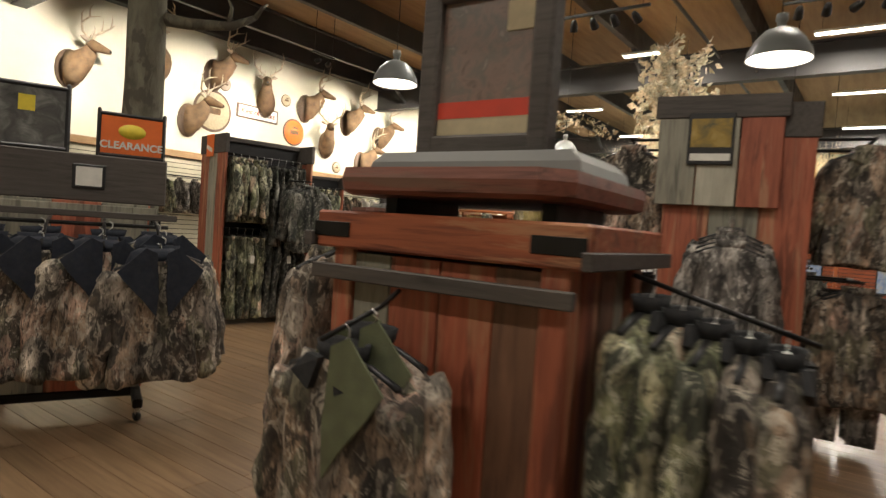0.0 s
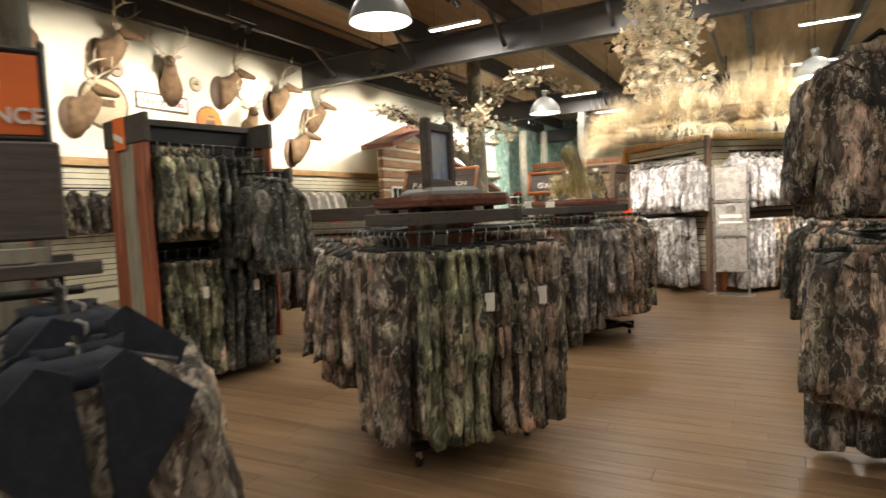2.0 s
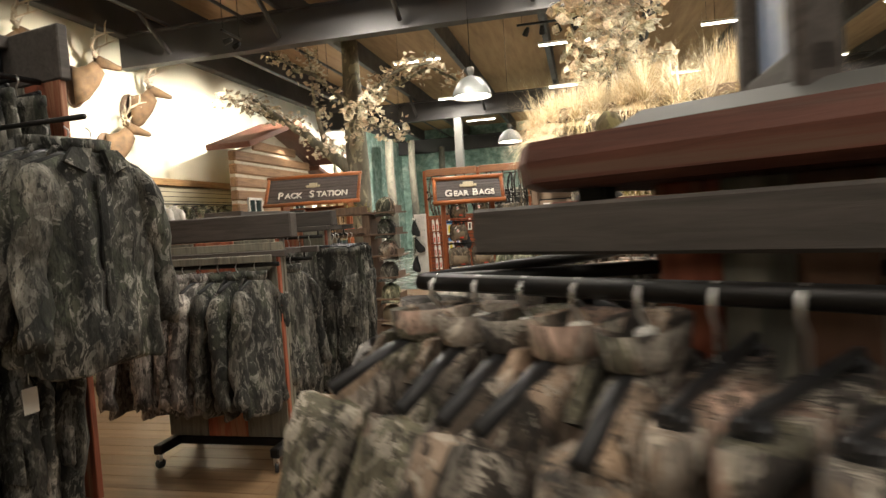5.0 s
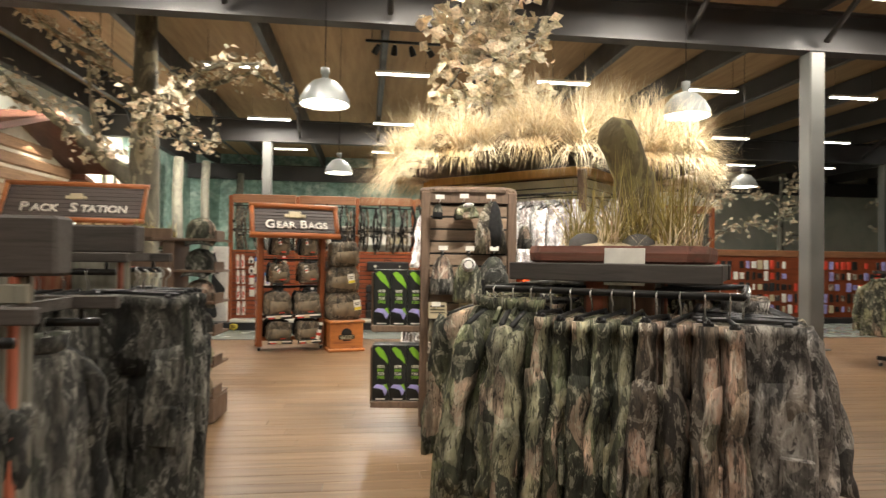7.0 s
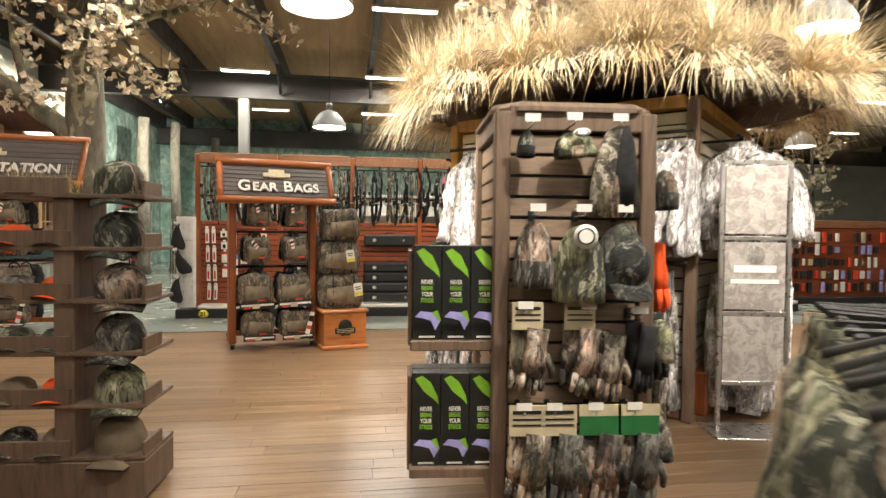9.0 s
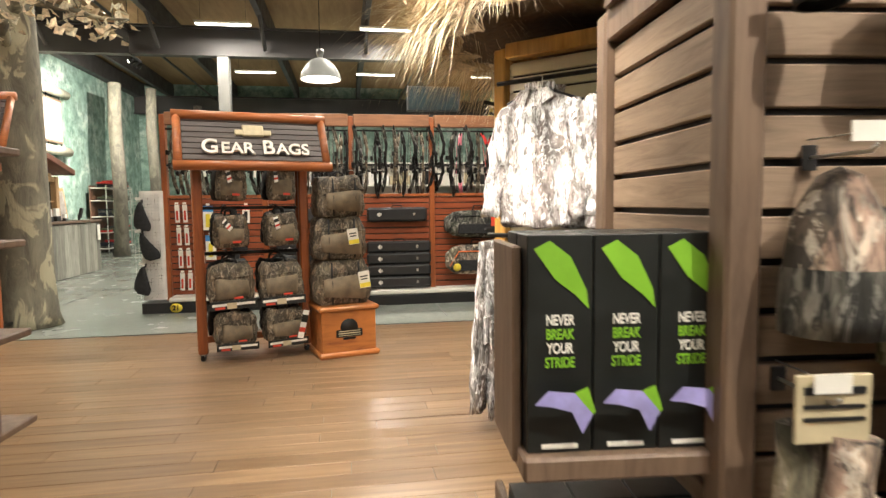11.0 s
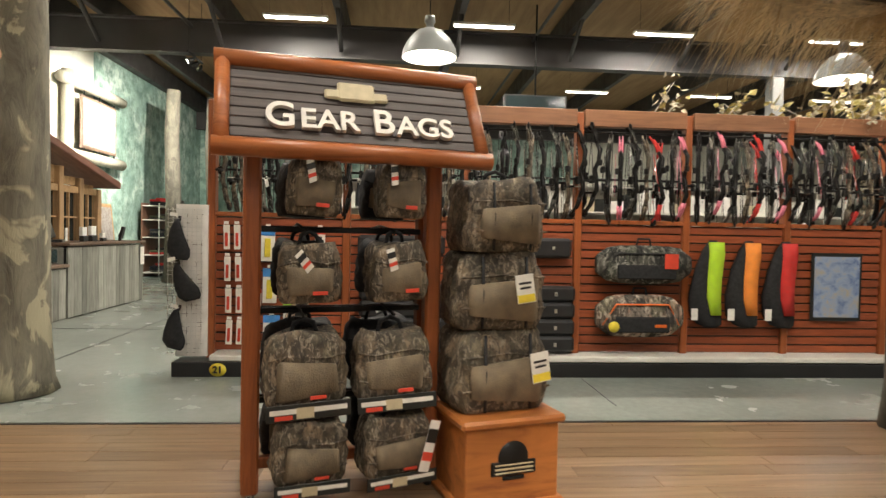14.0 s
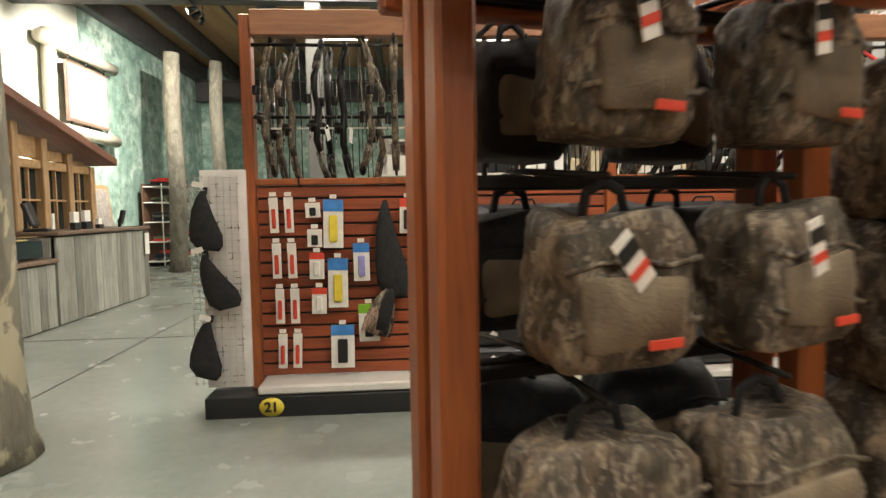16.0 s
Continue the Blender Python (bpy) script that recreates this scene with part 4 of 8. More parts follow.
# rack with navy-lined jackets
t, base = board_rack(-4.30, 1.75, 66, "grey-brown board clothing rack with camouflage jackets", 1.05, 1.42, 0.31, 1.28)
arms = Mesh(BLACK_METAL)
for x in (-0.42, -0.14, 0.16, 0.46):
    arms.tube([(x, -0.06, 1.31), (x, -0.36, 1.28), (x, -0.70, 1.16)], 0.010, 8)
for x in (-0.28, 0.36):
    arms.tube([(x, 0.06, 1.31), (x, 0.36, 1.28), (x, 0.78, 1.12)], 0.010, 8)
arms.make("arm", t)
for x, s, n in ((-0.42, -1, 3), (-0.14, -1, 3), (0.16, -1, 3), (0.46, -1, 4), (-0.28, 1, 4), (0.36, 1, 4)):
    for i in range(n):
        garment("jacket", CAMO_BROWN, base @ pose(x + rng.uniform(-0.03, 0.03), s * (0.40 + 0.11 * i), 1.29 - 0.036 * i, 0, rng.uniform(-3, 3), (18 if s < 0 else 180) + rng.uniform(-14, 14)) @ Matrix.Diagonal((1.15, 1.1, 1.05, 1)), "brown camouflage jacket with a navy collar on a hanger", "jacket", "jackets on the board rack", i == 2 and x < 0, NAVY, NAVY if i == n - 1 or (x > 0.4 and i == 1) else None, 1.7, 0.68)
picture_frame(t, pose(0.30, 0, 1.73), 0.42, 0.30, ORANGE_PRINT, 0.025, BLACK_PLASTIC)
part("lettering", text_data("CLEARANCE", 0.068, 0.002, PAPER, 0.002), t, pose(0.30, -0.013, 1.81))
Mesh(YELLOW).lathe([(0.0, 0.003), (0.07, 0.003), (0.07, 0.0)], 20, None, Matrix.Diagonal((1.2, 0.7, 1, 1))).make("badge", t, pose(0.30, -0.0075, 1.91, 90))
picture_frame(t, pose(-0.42, 0.02, 1.73), 0.72, 0.42, ART_DARK, 0.03, BLACK_PLASTIC)
Mesh(YELLOW).box((-0.30, 0.012, 2.02), (0.09, 0.004, 0.10)).make("yellow_patch", t)


def tall_rack(x, y, ang, w, d, h, label, mats, top_kinds, low_kinds, reach=(0.26, 0.26), step=0.105):
    """High two-tier panel rack on casters, with plank ends."""
    base = pose(x, y, 0, 0, 0, ang)
    t = thing("tall_rack", base, label, "clothing rack", "clothing racks")
    Mesh(KICK).box((0, 0, h / 2 + 0.08), (w, 0.04, h - 0.16), bevel=0.004).make("panel", t)
    Mesh(BOARD).box((0, 0, h - 0.03), (w + 0.06, 0.12, 0.06), bevel=0.006).make("top_bar", t)
    cols = (RUSTIC_RED, RUSTIC_GREY, RUSTIC_RED)
    for sx in (-1, 1):
        for i in range(3):
            Mesh(cols[i]).box((sx * (w / 2 + 0.03), (i - 1) * d / 3, (h - 0.22) / 2 + 0.14), (0.03, d / 3 - 0.004, h - 0.5), bevel=0.004).make("plank", t)
        Mesh(BOARD).box((sx * (w / 2 + 0.032), 0, h - 0.12), (0.05, d + 0.04, 0.24), bevel=0.006).make("end_board", t)
        Mesh(BLACK_METAL).box((sx * (w / 2 - 0.02), 0, 0.12), (0.06, d, 0.06), bevel=0.008).make("foot", t)
    c = Mesh(BLACK_METAL)
    c.box((0, 0, 0.12), (w, 0.05, 0.05), bevel=0.006)
    casters(c, w / 2 - 0.02, d / 2 - 0.04)
    c.make("base", t)
    for s in (-reach[0], reach[1]):
        r2 = Mesh(BLACK_METAL)
        for z in (h - 0.24, h / 2 + 0.02):
            r2.tube([(-w / 2, s, z), (w / 2, s, z)], 0.013, 8)
            for q in (-0.42, 0.42):
                r2.tube([(q * w, 0, z), (q * w, s, z)], 0.011, 6)
        r2.make("rail", t)
        n = int(w / step)
        rail_of(base, (-w / 2 + 0.05, s), (w / 2 - 0.05, s), h - 0.24, n, top_kinds, mats, label.split(" clothing")[0].split("with ")[-1], "garments on the tall rack", 0.15)
        rail_of(base, (-w / 2 + 0.05, s), (w / 2 - 0.05, s), h / 2 + 0.02, n, low_kinds, mats, label.split(" clothing")[0].split("with ")[-1], "garments on the tall rack", 0.15)
    return t, base


t, base = tall_rack(-6.86, 5.02, 80, 1.15, 0.74, 2.40, "dark camouflage clothing on a tall two-tier plank rack", (CAMO_GREEN, CAMO_DARK), ("shirt", "pants"), ("pants",))
Mesh(BLACK_METAL).tube([(0.28, -0.02, 1.91), (0.24, -0.55, 1.89), (0.22, -1.0, 1.87)], 0.010, 8).make("arm", t)
Mesh(ORANGE_PRINT).box((0, 0, 0), (0.22, 0.006, 0.28), bevel=0.002).make("sign", t, pose(-0.640, 0.06, 2.26, 0, 0, -90))
Mesh(PAPER).box((0, -0.004, -0.04), (0.18, 0.004, 0.05)).make("sign_band", t, pose(-0.640, 0.06, 2.26, 0, 0, -90) @ pose(0, 0, 0, 0, 20, 0))
t, base = tall_rack(-0.92, 4.95, 100, 0.62, 0.95, 2.42, "grey camouflage clothing on a tall two-tier rack", (CAMO_BROWN, CAMO_GREY), ("jacket",), ("jacket", "pants"), (0.80, 0.74))
for i, mat in enumerate((RUSTIC_GREY, PEELED_LOG, RUSTIC_RED)):
    Mesh(mat).box((0, 0, 0), (0.26, 0.03, 0.62), bevel=0.004).make("front_plank", t, pose(-0.40, 0.40 - 0.27 * i, 2.0, 0, 0, -90))
Mesh(BOARD).box((0, 0, 0), (0.86, 0.05, 0.16), bevel=0.005).make("front_board", t, pose(-0.40, 0.13, 2.39, 0, 0, -90))
Mesh(BLACK_PLASTIC).box((0, 0, 0), (0.30, 0.02, 0.36), bevel=0.004).make("card_holder", t, pose(-0.43, 0.18, 2.16, 0, 0, -90))
Mesh(ART_FIELD).box((0, 0, 0), (0.26, 0.004, 0.20)).make("card", t, pose(-0.4425, 0.18, 2.20, 0, 0, -90))
Mesh(PAPER).box((0, 0, 0), (0.26, 0.004, 0.05)).make("card_strip", t, pose(-0.4425, 0.18, 2.03, 0, 0, -90))
arm = Mesh(CHROME)
arm.tube([(-0.34, 0.0, 1.62), (-0.85, 0.0, 1.50)], 0.012, 8)
arm.make("arm", t)
for i in range(4):
    garment("jacket", CAMO_GREY, base @ pose(-0.50 - 0.1 * i, 0.0, 1.58 - 0.03 * i, 0, 0, 90 + rng.uniform(-8, 8)), "grey camouflage hunting jacket on a hanger", "jacket", "garments on the tall rack", i == 3, None, None, 1.3)
arm_base = pose(-6.34, 5.30, 0, 0, 0, -10)
for i in range(3):
    garment("jacket", CAMO_DARK, arm_base @ pose(0.10 + 0.12 * i, 0, 1.90 - 0.02 * i, 0, 0, 90 + rng.uniform(-8, 8)), "dark camouflage jacket hung on a straight arm", "jacket", "garments on the tall rack", False, None, None, 1.2, 0.80)
tall_rack(-9.6, 8.2, 62, 1.35, 0.62, 2.3, "brown camouflage clothing on a tall two-tier rack", (CAMO_BROWN, CAMO_GREEN), ("jacket",), ("pants",), step=0.15)
tall_rack(-8.9, 11.4, 80, 1.35, 0.62, 1.75, "brown camouflage clothing on a two-tier rack", (CAMO_BROWN,), ("jacket",), ("shirt",), step=0.18)

# central square rack with framed print
t, base = square_rack("square_rack", -3.88, 4.42, -32, "square clothing rack with a red slab top and framed print", 0.86, 1.34, (0.68, 0.68, 1.475))
ring_of_garments(base, 0.86, 1.34, ((("jacket", "pants"), (CAMO_BROWN,)), (("pants",), (CAMO_GREEN, CAMO_BROWN)), (("shirt",), (CAMO_BROWN,)), (("jacket",), (CAMO_BROWN, CAMO_GREY))), "brown camouflage", "garments on the square rack", 10, tags=0.08, length=0.86)
Mesh(POST_STEEL).loft([[(sx * 0.22 * k, sy * 0.18 * k, z) for sx, sy in ((-1, -1), (1, -1), (1, 1), (-1, 1))] for k, z in ((1, 1.55), (0.95, 1.575), (0.8, 1.60))], smooth=False).make("plinth", t)
Mesh(BLACK_METAL).tube([(-0.40, 0.40, 1.32), (-0.55, 0.78, 1.24)], 0.010, 8).make("arm", t)
for i in range(3):
    garment("jacket", CAMO_GREEN, base @ pose(-0.47 - 0.04 * i, 0.56 + 0.1 * i, 1.28 - 0.03 * i, 0, 0, 20 + rng.uniform(-8, 8)), "green camouflage jacket on the rack's end arm", "jacket", "garments on the square rack", False, None, None, 1.35)
picture_frame(t, pose(0, 0, 1.60, 0, 0, 121), 0.34, 0.40, ART_SKY, 0.055)


def blades(me, cx, cy, cz, count, r0, length, mat, seed, droop=0.5, up=1.0, width=0.006, toward=None):
    """A tuft of thin bent grass blades."""
    r = random.Random(seed)
    for _ in range(count):
        a, l = r.uniform(0, 6.283) if toward is None else toward + r.uniform(-1.1, 1.1), length * r.uniform(0.55, 1.15)
        out = r.uniform(0.05, 1.0)
        bx, by = cx + r.uniform(-r0, r0), cy + r.uniform(-r0, r0)
        p = Vector((bx, by, cz))
        d = Vector((math.cos(a) * out, math.sin(a) * out, up)).normalized()
        side = Vector((-math.sin(a), math.cos(a), 0)) * width
        pts = []
        for k in range(4):
            pts.append(p - side * (1 - k / 3.2))
            pts.append(p + side * (1 - k / 3.2))
            p = p + d * (l / 3)
            d = (d + Vector((math.cos(a) * 0.25 * out, math.sin(a) * 0.25 * out, -droop * out))).normalized()
        me.faces(pts, [(0, 1, 3, 2), (2, 3, 5, 4), (4, 5, 7, 6)], mat)


# square rack with stump and reeds on its slab
t, base = square_rack("square_rack", -3.95, 7.66, -35, "square clothing rack with a rustic slab top dressed with reeds", 0.98, 1.33, (0.74, 0.74, 1.44))
ring_of_garments(base, 0.98, 1.33, ((("shirt", "pants", "pants", "pants"), (CAMO_GREEN, CAMO_GREEN, CAMO_BROWN)), (("pants", "jacket", "jacket"), (CAMO_GREY, CAMO_BROWN)), (("shirt",), (CAMO_GREEN,)), (("pants", "jacket"), (CAMO_GREEN,))), "green camouflage", "garments on the reed rack", 12, tags=0.08, length=0.94)
Mesh(PAPER).box((0.0, 0, 0), (0.16, 0.006, 0.15), bevel=0.002).make("price_card", t, pose(0.06, -0.375, 1.43, -5))
decor = thing("reed_display", pose(-3.95, 7.66, 1.515), "dry reeds, a wooden stump and rocks on the rack top", "display")
st = Mesh(STUMP)
st.tube([(0.05, 0.0, 0.0), (0.055, 0.01, 0.08), (0.06, 0.01, 0.20), (0.03, 0.02, 0.34), (-0.02, 0.02, 0.47), (-0.06, 0.015, 0.54), (-0.10, 0.01, 0.575)], [0.135, 0.10, 0.088, 0.085, 0.088, 0.092, 0.045], 14)
st.tube([(0.06, 0.02, 0.22), (0.12, 0.04, 0.30), (0.14, 0.05, 0.36)], [0.045, 0.035, 0.022], 8)
st.make("stump", decor)
rk = Mesh(ROCK)
for i, (x, y, s) in enumerate(((0.22, -0.08, 0.09), (0.13, 0.18, 0.11), (-0.22, -0.05, 0.08), (-0.05, -0.22, 0.07))):
    rk.lathe([(0.0, s * 0.8), (s * 0.5, s * 0.7), (s * 0.95, s * 0.35), (s, 0.0)], 7, ROCK, pose(x, y, 0, 0, 0, 40 * i))
rk.make("rock", decor)
gr = Mesh(REED)
for i, (x, y) in enumerate(((-0.12, -0.14), (-0.18, 0.10), (0.07, -0.20), (0.22, 0.08), (-0.04, 0.2), (0.0, -0.08), (0.16, -0.16))):
    blades(gr, x, y, 0, 60, 0.07, 0.40, REED, i, 0.34, 1.25, 0.004)
    blades(gr, x * 1.3, y * 1.3, 0, 30, 0.05, 0.30, STRAW, 30 + i, 0.75, 0.7, 0.004)
tagged(gr.make("reeds", decor), kind="stuff")
mo = Mesh(STRAW).lathe([(0.0, 0.035), (0.16, 0.03), (0.26, 0.012), (0.30, 0.0)], 14)
mo.make("moss", decor)

# board rack with grey shirts, and the racks behind and beside it
t, base = board_rack(-6.46, 6.70, 0, "grey-brown board clothing rack with grey camouflage shirts", 1.06, 1.395, 0.155, 1.25, False, 0.22)
Mesh(RUSTIC_GREY).box((0, -0.245, 1.285), (1.0, 0.02, 0.045), bevel=0.004).make("strip", t)
for s in (-1, 1):
    rail_of(base, (-0.52, s * 0.22), (0.44, s * 0.22), 1.25, 8, ("shirt",), (CAMO_GREY, CAMO_GREY, CAMO_DARK), "grey camouflage", "shirts on the board rack", 0.1)
t, base = board_rack(-6.50, 7.84, -4, "board clothing rack with dark camouflage trousers", 0.72, 1.46, 0.12, 1.38, False, 0.22, False)
for s in (-1, 1):
    rail_of(base, (-0.36, s * 0.22), (0.30, s * 0.22), 1.38, 7, ("pants",), (CAMO_DARK,), "dark camouflage", "trousers on the board rack", 0.1, length=1.14)
rail_of(base, (0.42, -0.22), (0.42, 0.18), 1.38, 5, ("pants",), (CAMO_DARK,), "dark camouflage", "trousers on the board rack", 0.1, length=1.14)
t, base = board_rack(-1.1, 7.5, -30, "board clothing rack with dark brown camouflage jackets", 0.8, 1.42, 0.26, 1.24, False, 0.34)
for s in (-1, 1):
    rail_of(base, (-0.42, s * 0.34), (0.42, s * 0.34), 1.24, 9, ("jacket",), (CAMO_BROWN, CAMO_DARK), "dark brown camouflage", "jackets on the board rack", 0.15, length=0.90)
rail_of(base, (-0.52, -0.25), (-0.52, 0.25), 1.24, 5, ("jacket",), (CAMO_DARK,), "dark brown camouflage", "jackets on the board rack", 0.15, length=0.90)

# far racks across the shop floor
for x, y, a, mats in ((3.6, 9.6, 20, (CAMO_BROWN, BLAZE, CAMO_GREEN)), (5.2, 12.6, -20, (CAMO_BROWN, BLAZE, CAMO_GREY)), (2.6, 12.6, 30, (CAMO_GREEN, CAMO_BROWN)), (4.2, 6.2, 30, (BLAZE, CAMO_BROWN)), (7.6, 9.4, 0, (CAMO_GREEN, CAMO_DARK)), (7.2, 15.0, 0, (CAMO_BROWN, BLAZE)), (1.6, 5.4, 20, (BLAZE, CAMO_GREEN))):
    t, base = board_rack(x, y, a, "board clothing rack with mixed hunting clothes", 1.0, 1.42, 0.16, 1.28, False, 0.34)
    for s in (-1, 1):
        rail_of(base, (-0.5, s * 0.34), (0.5, s * 0.34), 1.28, 6, ("shirt",), mats, "hunting", "shirts on the far racks", 0.05, hanger=False)


# ---- gear bag stand ----
def bag_data(w, h, d, seed, pocket=True):
    """Soft duffel: bulging box with seams, front pocket, handle loops."""
    r = random.Random(seed)
    me = Mesh(CAMO_BAG, KHAKI, BLACK_CLOTH)
    n, rings, ph = 40, [], [r.uniform(0, 6.3) for _ in range(6)]
    for k in range(15):
        u = k / 14
        s = (1 - abs(2 * u - 1) ** 4.5 * 0.16) * (1.03 - 0.10 * u)
        ring = []
        for i in range(n):
            a = 2 * math.pi * i / n
            c, sn = math.cos(a), math.sin(a)
            q = (abs(c) ** 6 + abs(sn) ** 6) ** (-1 / 6)
            wob = 1 + 0.022 * math.sin(5 * a + u * 7 + ph[0]) + 0.022 * math.sin(9 * a - u * 13 + ph[1]) + 0.016 * math.sin(17 * a + u * 21 + ph[2]) + 0.018 * math.sin(u * 19 + 3 * a + ph[3]) + r.uniform(-0.010, 0.010)
            sag = h * 0.05 * math.sin(2 * a + ph[4]) * u + h * 0.03 * math.sin(5 * a + ph[5]) * u
            ring.append((w / 2 * c * q * s * wob, d / 2 * sn * q * s * wob, h * u + sag))
        rings.append(ring)
    me.loft(rings, CAMO_BAG)
    for zz in (0.70, 0.30):
        me.tube([(x * w * 0.5, -d / 2 * (1.035 - 0.10 * zz), h * zz + 0.010 * math.sin(x * 9 + ph[0])) for x in (-0.92, -0.5, 0, 0.5, 0.92)], 0.006, 5, CAMO_BAG)
    body = me.data("body")
    pk = Mesh(KHAKI)
    pr = []
    for y, k in ((-d / 2 * 0.92, 1.0), (-d / 2 * 1.04, 0.97), (-d / 2 * 1.10, 0.86)):
        pr.append([(x * w * (0.37 + 0.02 * math.sin(zz * 5 + ph[2])) * k, y, h * (0.14 + zz * 0.50) + h * 0.05 * math.sin(x * 2.4 + zz * 3 + ph[1]) + h * 0.02 * (1 - k)) for x, zz in ((-1, 0.04), (-0.9, 0), (0.9, 0), (1, 0.04), (1, 0.96), (0.9, 1), (-0.9, 1), (-1, 0.96))])
    pk.loft(pr[::-1], KHAKI)
    hd = Mesh(BLACK_CLOTH)
    hd.tube([(-w * 0.16, 0, h * 0.97), (-w * 0.12, 0, h + 0.045), (0, 0, h + 0.065), (w * 0.12, 0, h + 0.045), (w * 0.16, 0, h * 0.97)], 0.012, 6)
    st = Mesh(BLACK_CLOTH).tube([(0, -d / 2 * 1.03, h * 0.03), (0, -d / 2 * 1.07, h * 0.5), (0, -d / 2 * 0.98, h * 0.96)], 0.009, 5)
    return body, pk.data("pocket"), hd.data("handle"), st.data("strap")


def bag(parts, m, label, group, red=True, card=False):
    t = tagged(new("gear_bag", parts[0]), label, "bag", group)
    t.matrix_basis = m
    part("pocket", parts[1], t)
    part("handle", parts[2], t)
    if parts is BAG_L:
        for s in (-0.12, 0.12):
            part("strap", parts[3], t, pose(s, 0, 0))
    return t


BAG_S, BAG_T, BAG_M, BAG_N, BAG_L = bag_data(0.36, 0.27, 0.26, 1), bag_data(0.36, 0.27, 0.26, 11), bag_data(0.44, 0.33, 0.28, 2), bag_data(0.44, 0.33, 0.28, 12), bag_data(0.50, 0.40, 0.42, 3)
BAND = Mesh(BLACK_CARD, PAPER, RED_PRINT, TAN_CARD)
BAND.box((0, 0, 0), (0.44, 0.008, 0.075), BLACK_CARD, bevel=0.002)
BAND.box((0, -0.005, 0.006), (0.40, 0.002, 0.022), PAPER).box((-0.13, -0.006, -0.02), (0.09, 0.002, 0.02), RED_PRINT).box((-0.02, -0.006, -0.005), (0.09, 0.002, 0.05), TAN_CARD)
BAND = BAND.data("card_band")
LOGO_RED = Mesh(RED_PRINT).box((0, 0, 0), (0.085, 0.003, 0.018), bevel=0.001).data("red_mark")
HANGTAG = Mesh(PAPER, RED_PRINT, BLACK_CARD).box((0, 0, 0), (0.055, 0.004, 0.15), PAPER, bevel=0.001).box((0, -0.003, 0.03), (0.055, 0.002, 0.04), BLACK_CARD).box((0, -0.003, -0.03), (0.055, 0.002, 0.025), RED_PRINT).data("hang_tag")
SALETAG = Mesh(PAPER, YELLOW).box((0, 0, 0), (0.10, 0.005, 0.15), PAPER, bevel=0.001).box((0, -0.003, -0.05), (0.095, 0.002, 0.04), YELLOW).box((0, -0.003, 0.03), (0.07, 0.002, 0.012), KICK).box((0, -0.003, 0.005), (0.06, 0.002, 0.012), KICK).data("price_card")


SHADED_BAGS = {}


# Bag body recoloured black: the shade inside the stand is put into its colour.
def shaded_copy(data):
    if data.name not in SHADED_BAGS:
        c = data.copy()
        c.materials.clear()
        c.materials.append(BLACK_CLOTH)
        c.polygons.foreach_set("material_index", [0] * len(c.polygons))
        SHADED_BAGS[data.name] = c
    return SHADED_BAGS[data.name]


def log_sign(parent, w, h, m, text=None):
    """Dark plank sign panel in a frame of varnished logs."""
    n = 9
    for i in range(n):
        Mesh(SIGN_DARK).box((0, rng.uniform(-0.002, 0.002), -h / 2 + h * (i + 0.5) / n), (w - 0.06, 0.022, h / n - 0.004), bevel=0.004).make("slat", parent, m)
    for s in (-1, 1):
        Mesh(LOG_ORANGE).tube([(-w / 2 - 0.04, -0.01, s * h / 2), (0, -0.01, s * h / 2 + 0.004), (w / 2 + 0.04, -0.01, s * h / 2)], 0.045, 12).make("log", parent, m)
        Mesh(LOG_ORANGE).tube([(0, 0, -h / 2), (0, 0, 0), (0, 0, h / 2)], 0.036, 12).make("log", parent, m @ pose(s * w / 2, -0.012, 0))
    if text:
        for word, size, x, z in text:
            part("lettering", text_data(word, size, 0.012, SIGN_LETTER, 0.003), parent, m @ pose(x, -0.03, z))
        Mesh(TAN_CARD).box((0, -0.022, 0.085), (0.32, 0.02, 0.06), bevel=0.01).box((0, -0.023, 0.105), (0.19, 0.024, 0.12), bevel=0.03).make("emblem", parent, m)


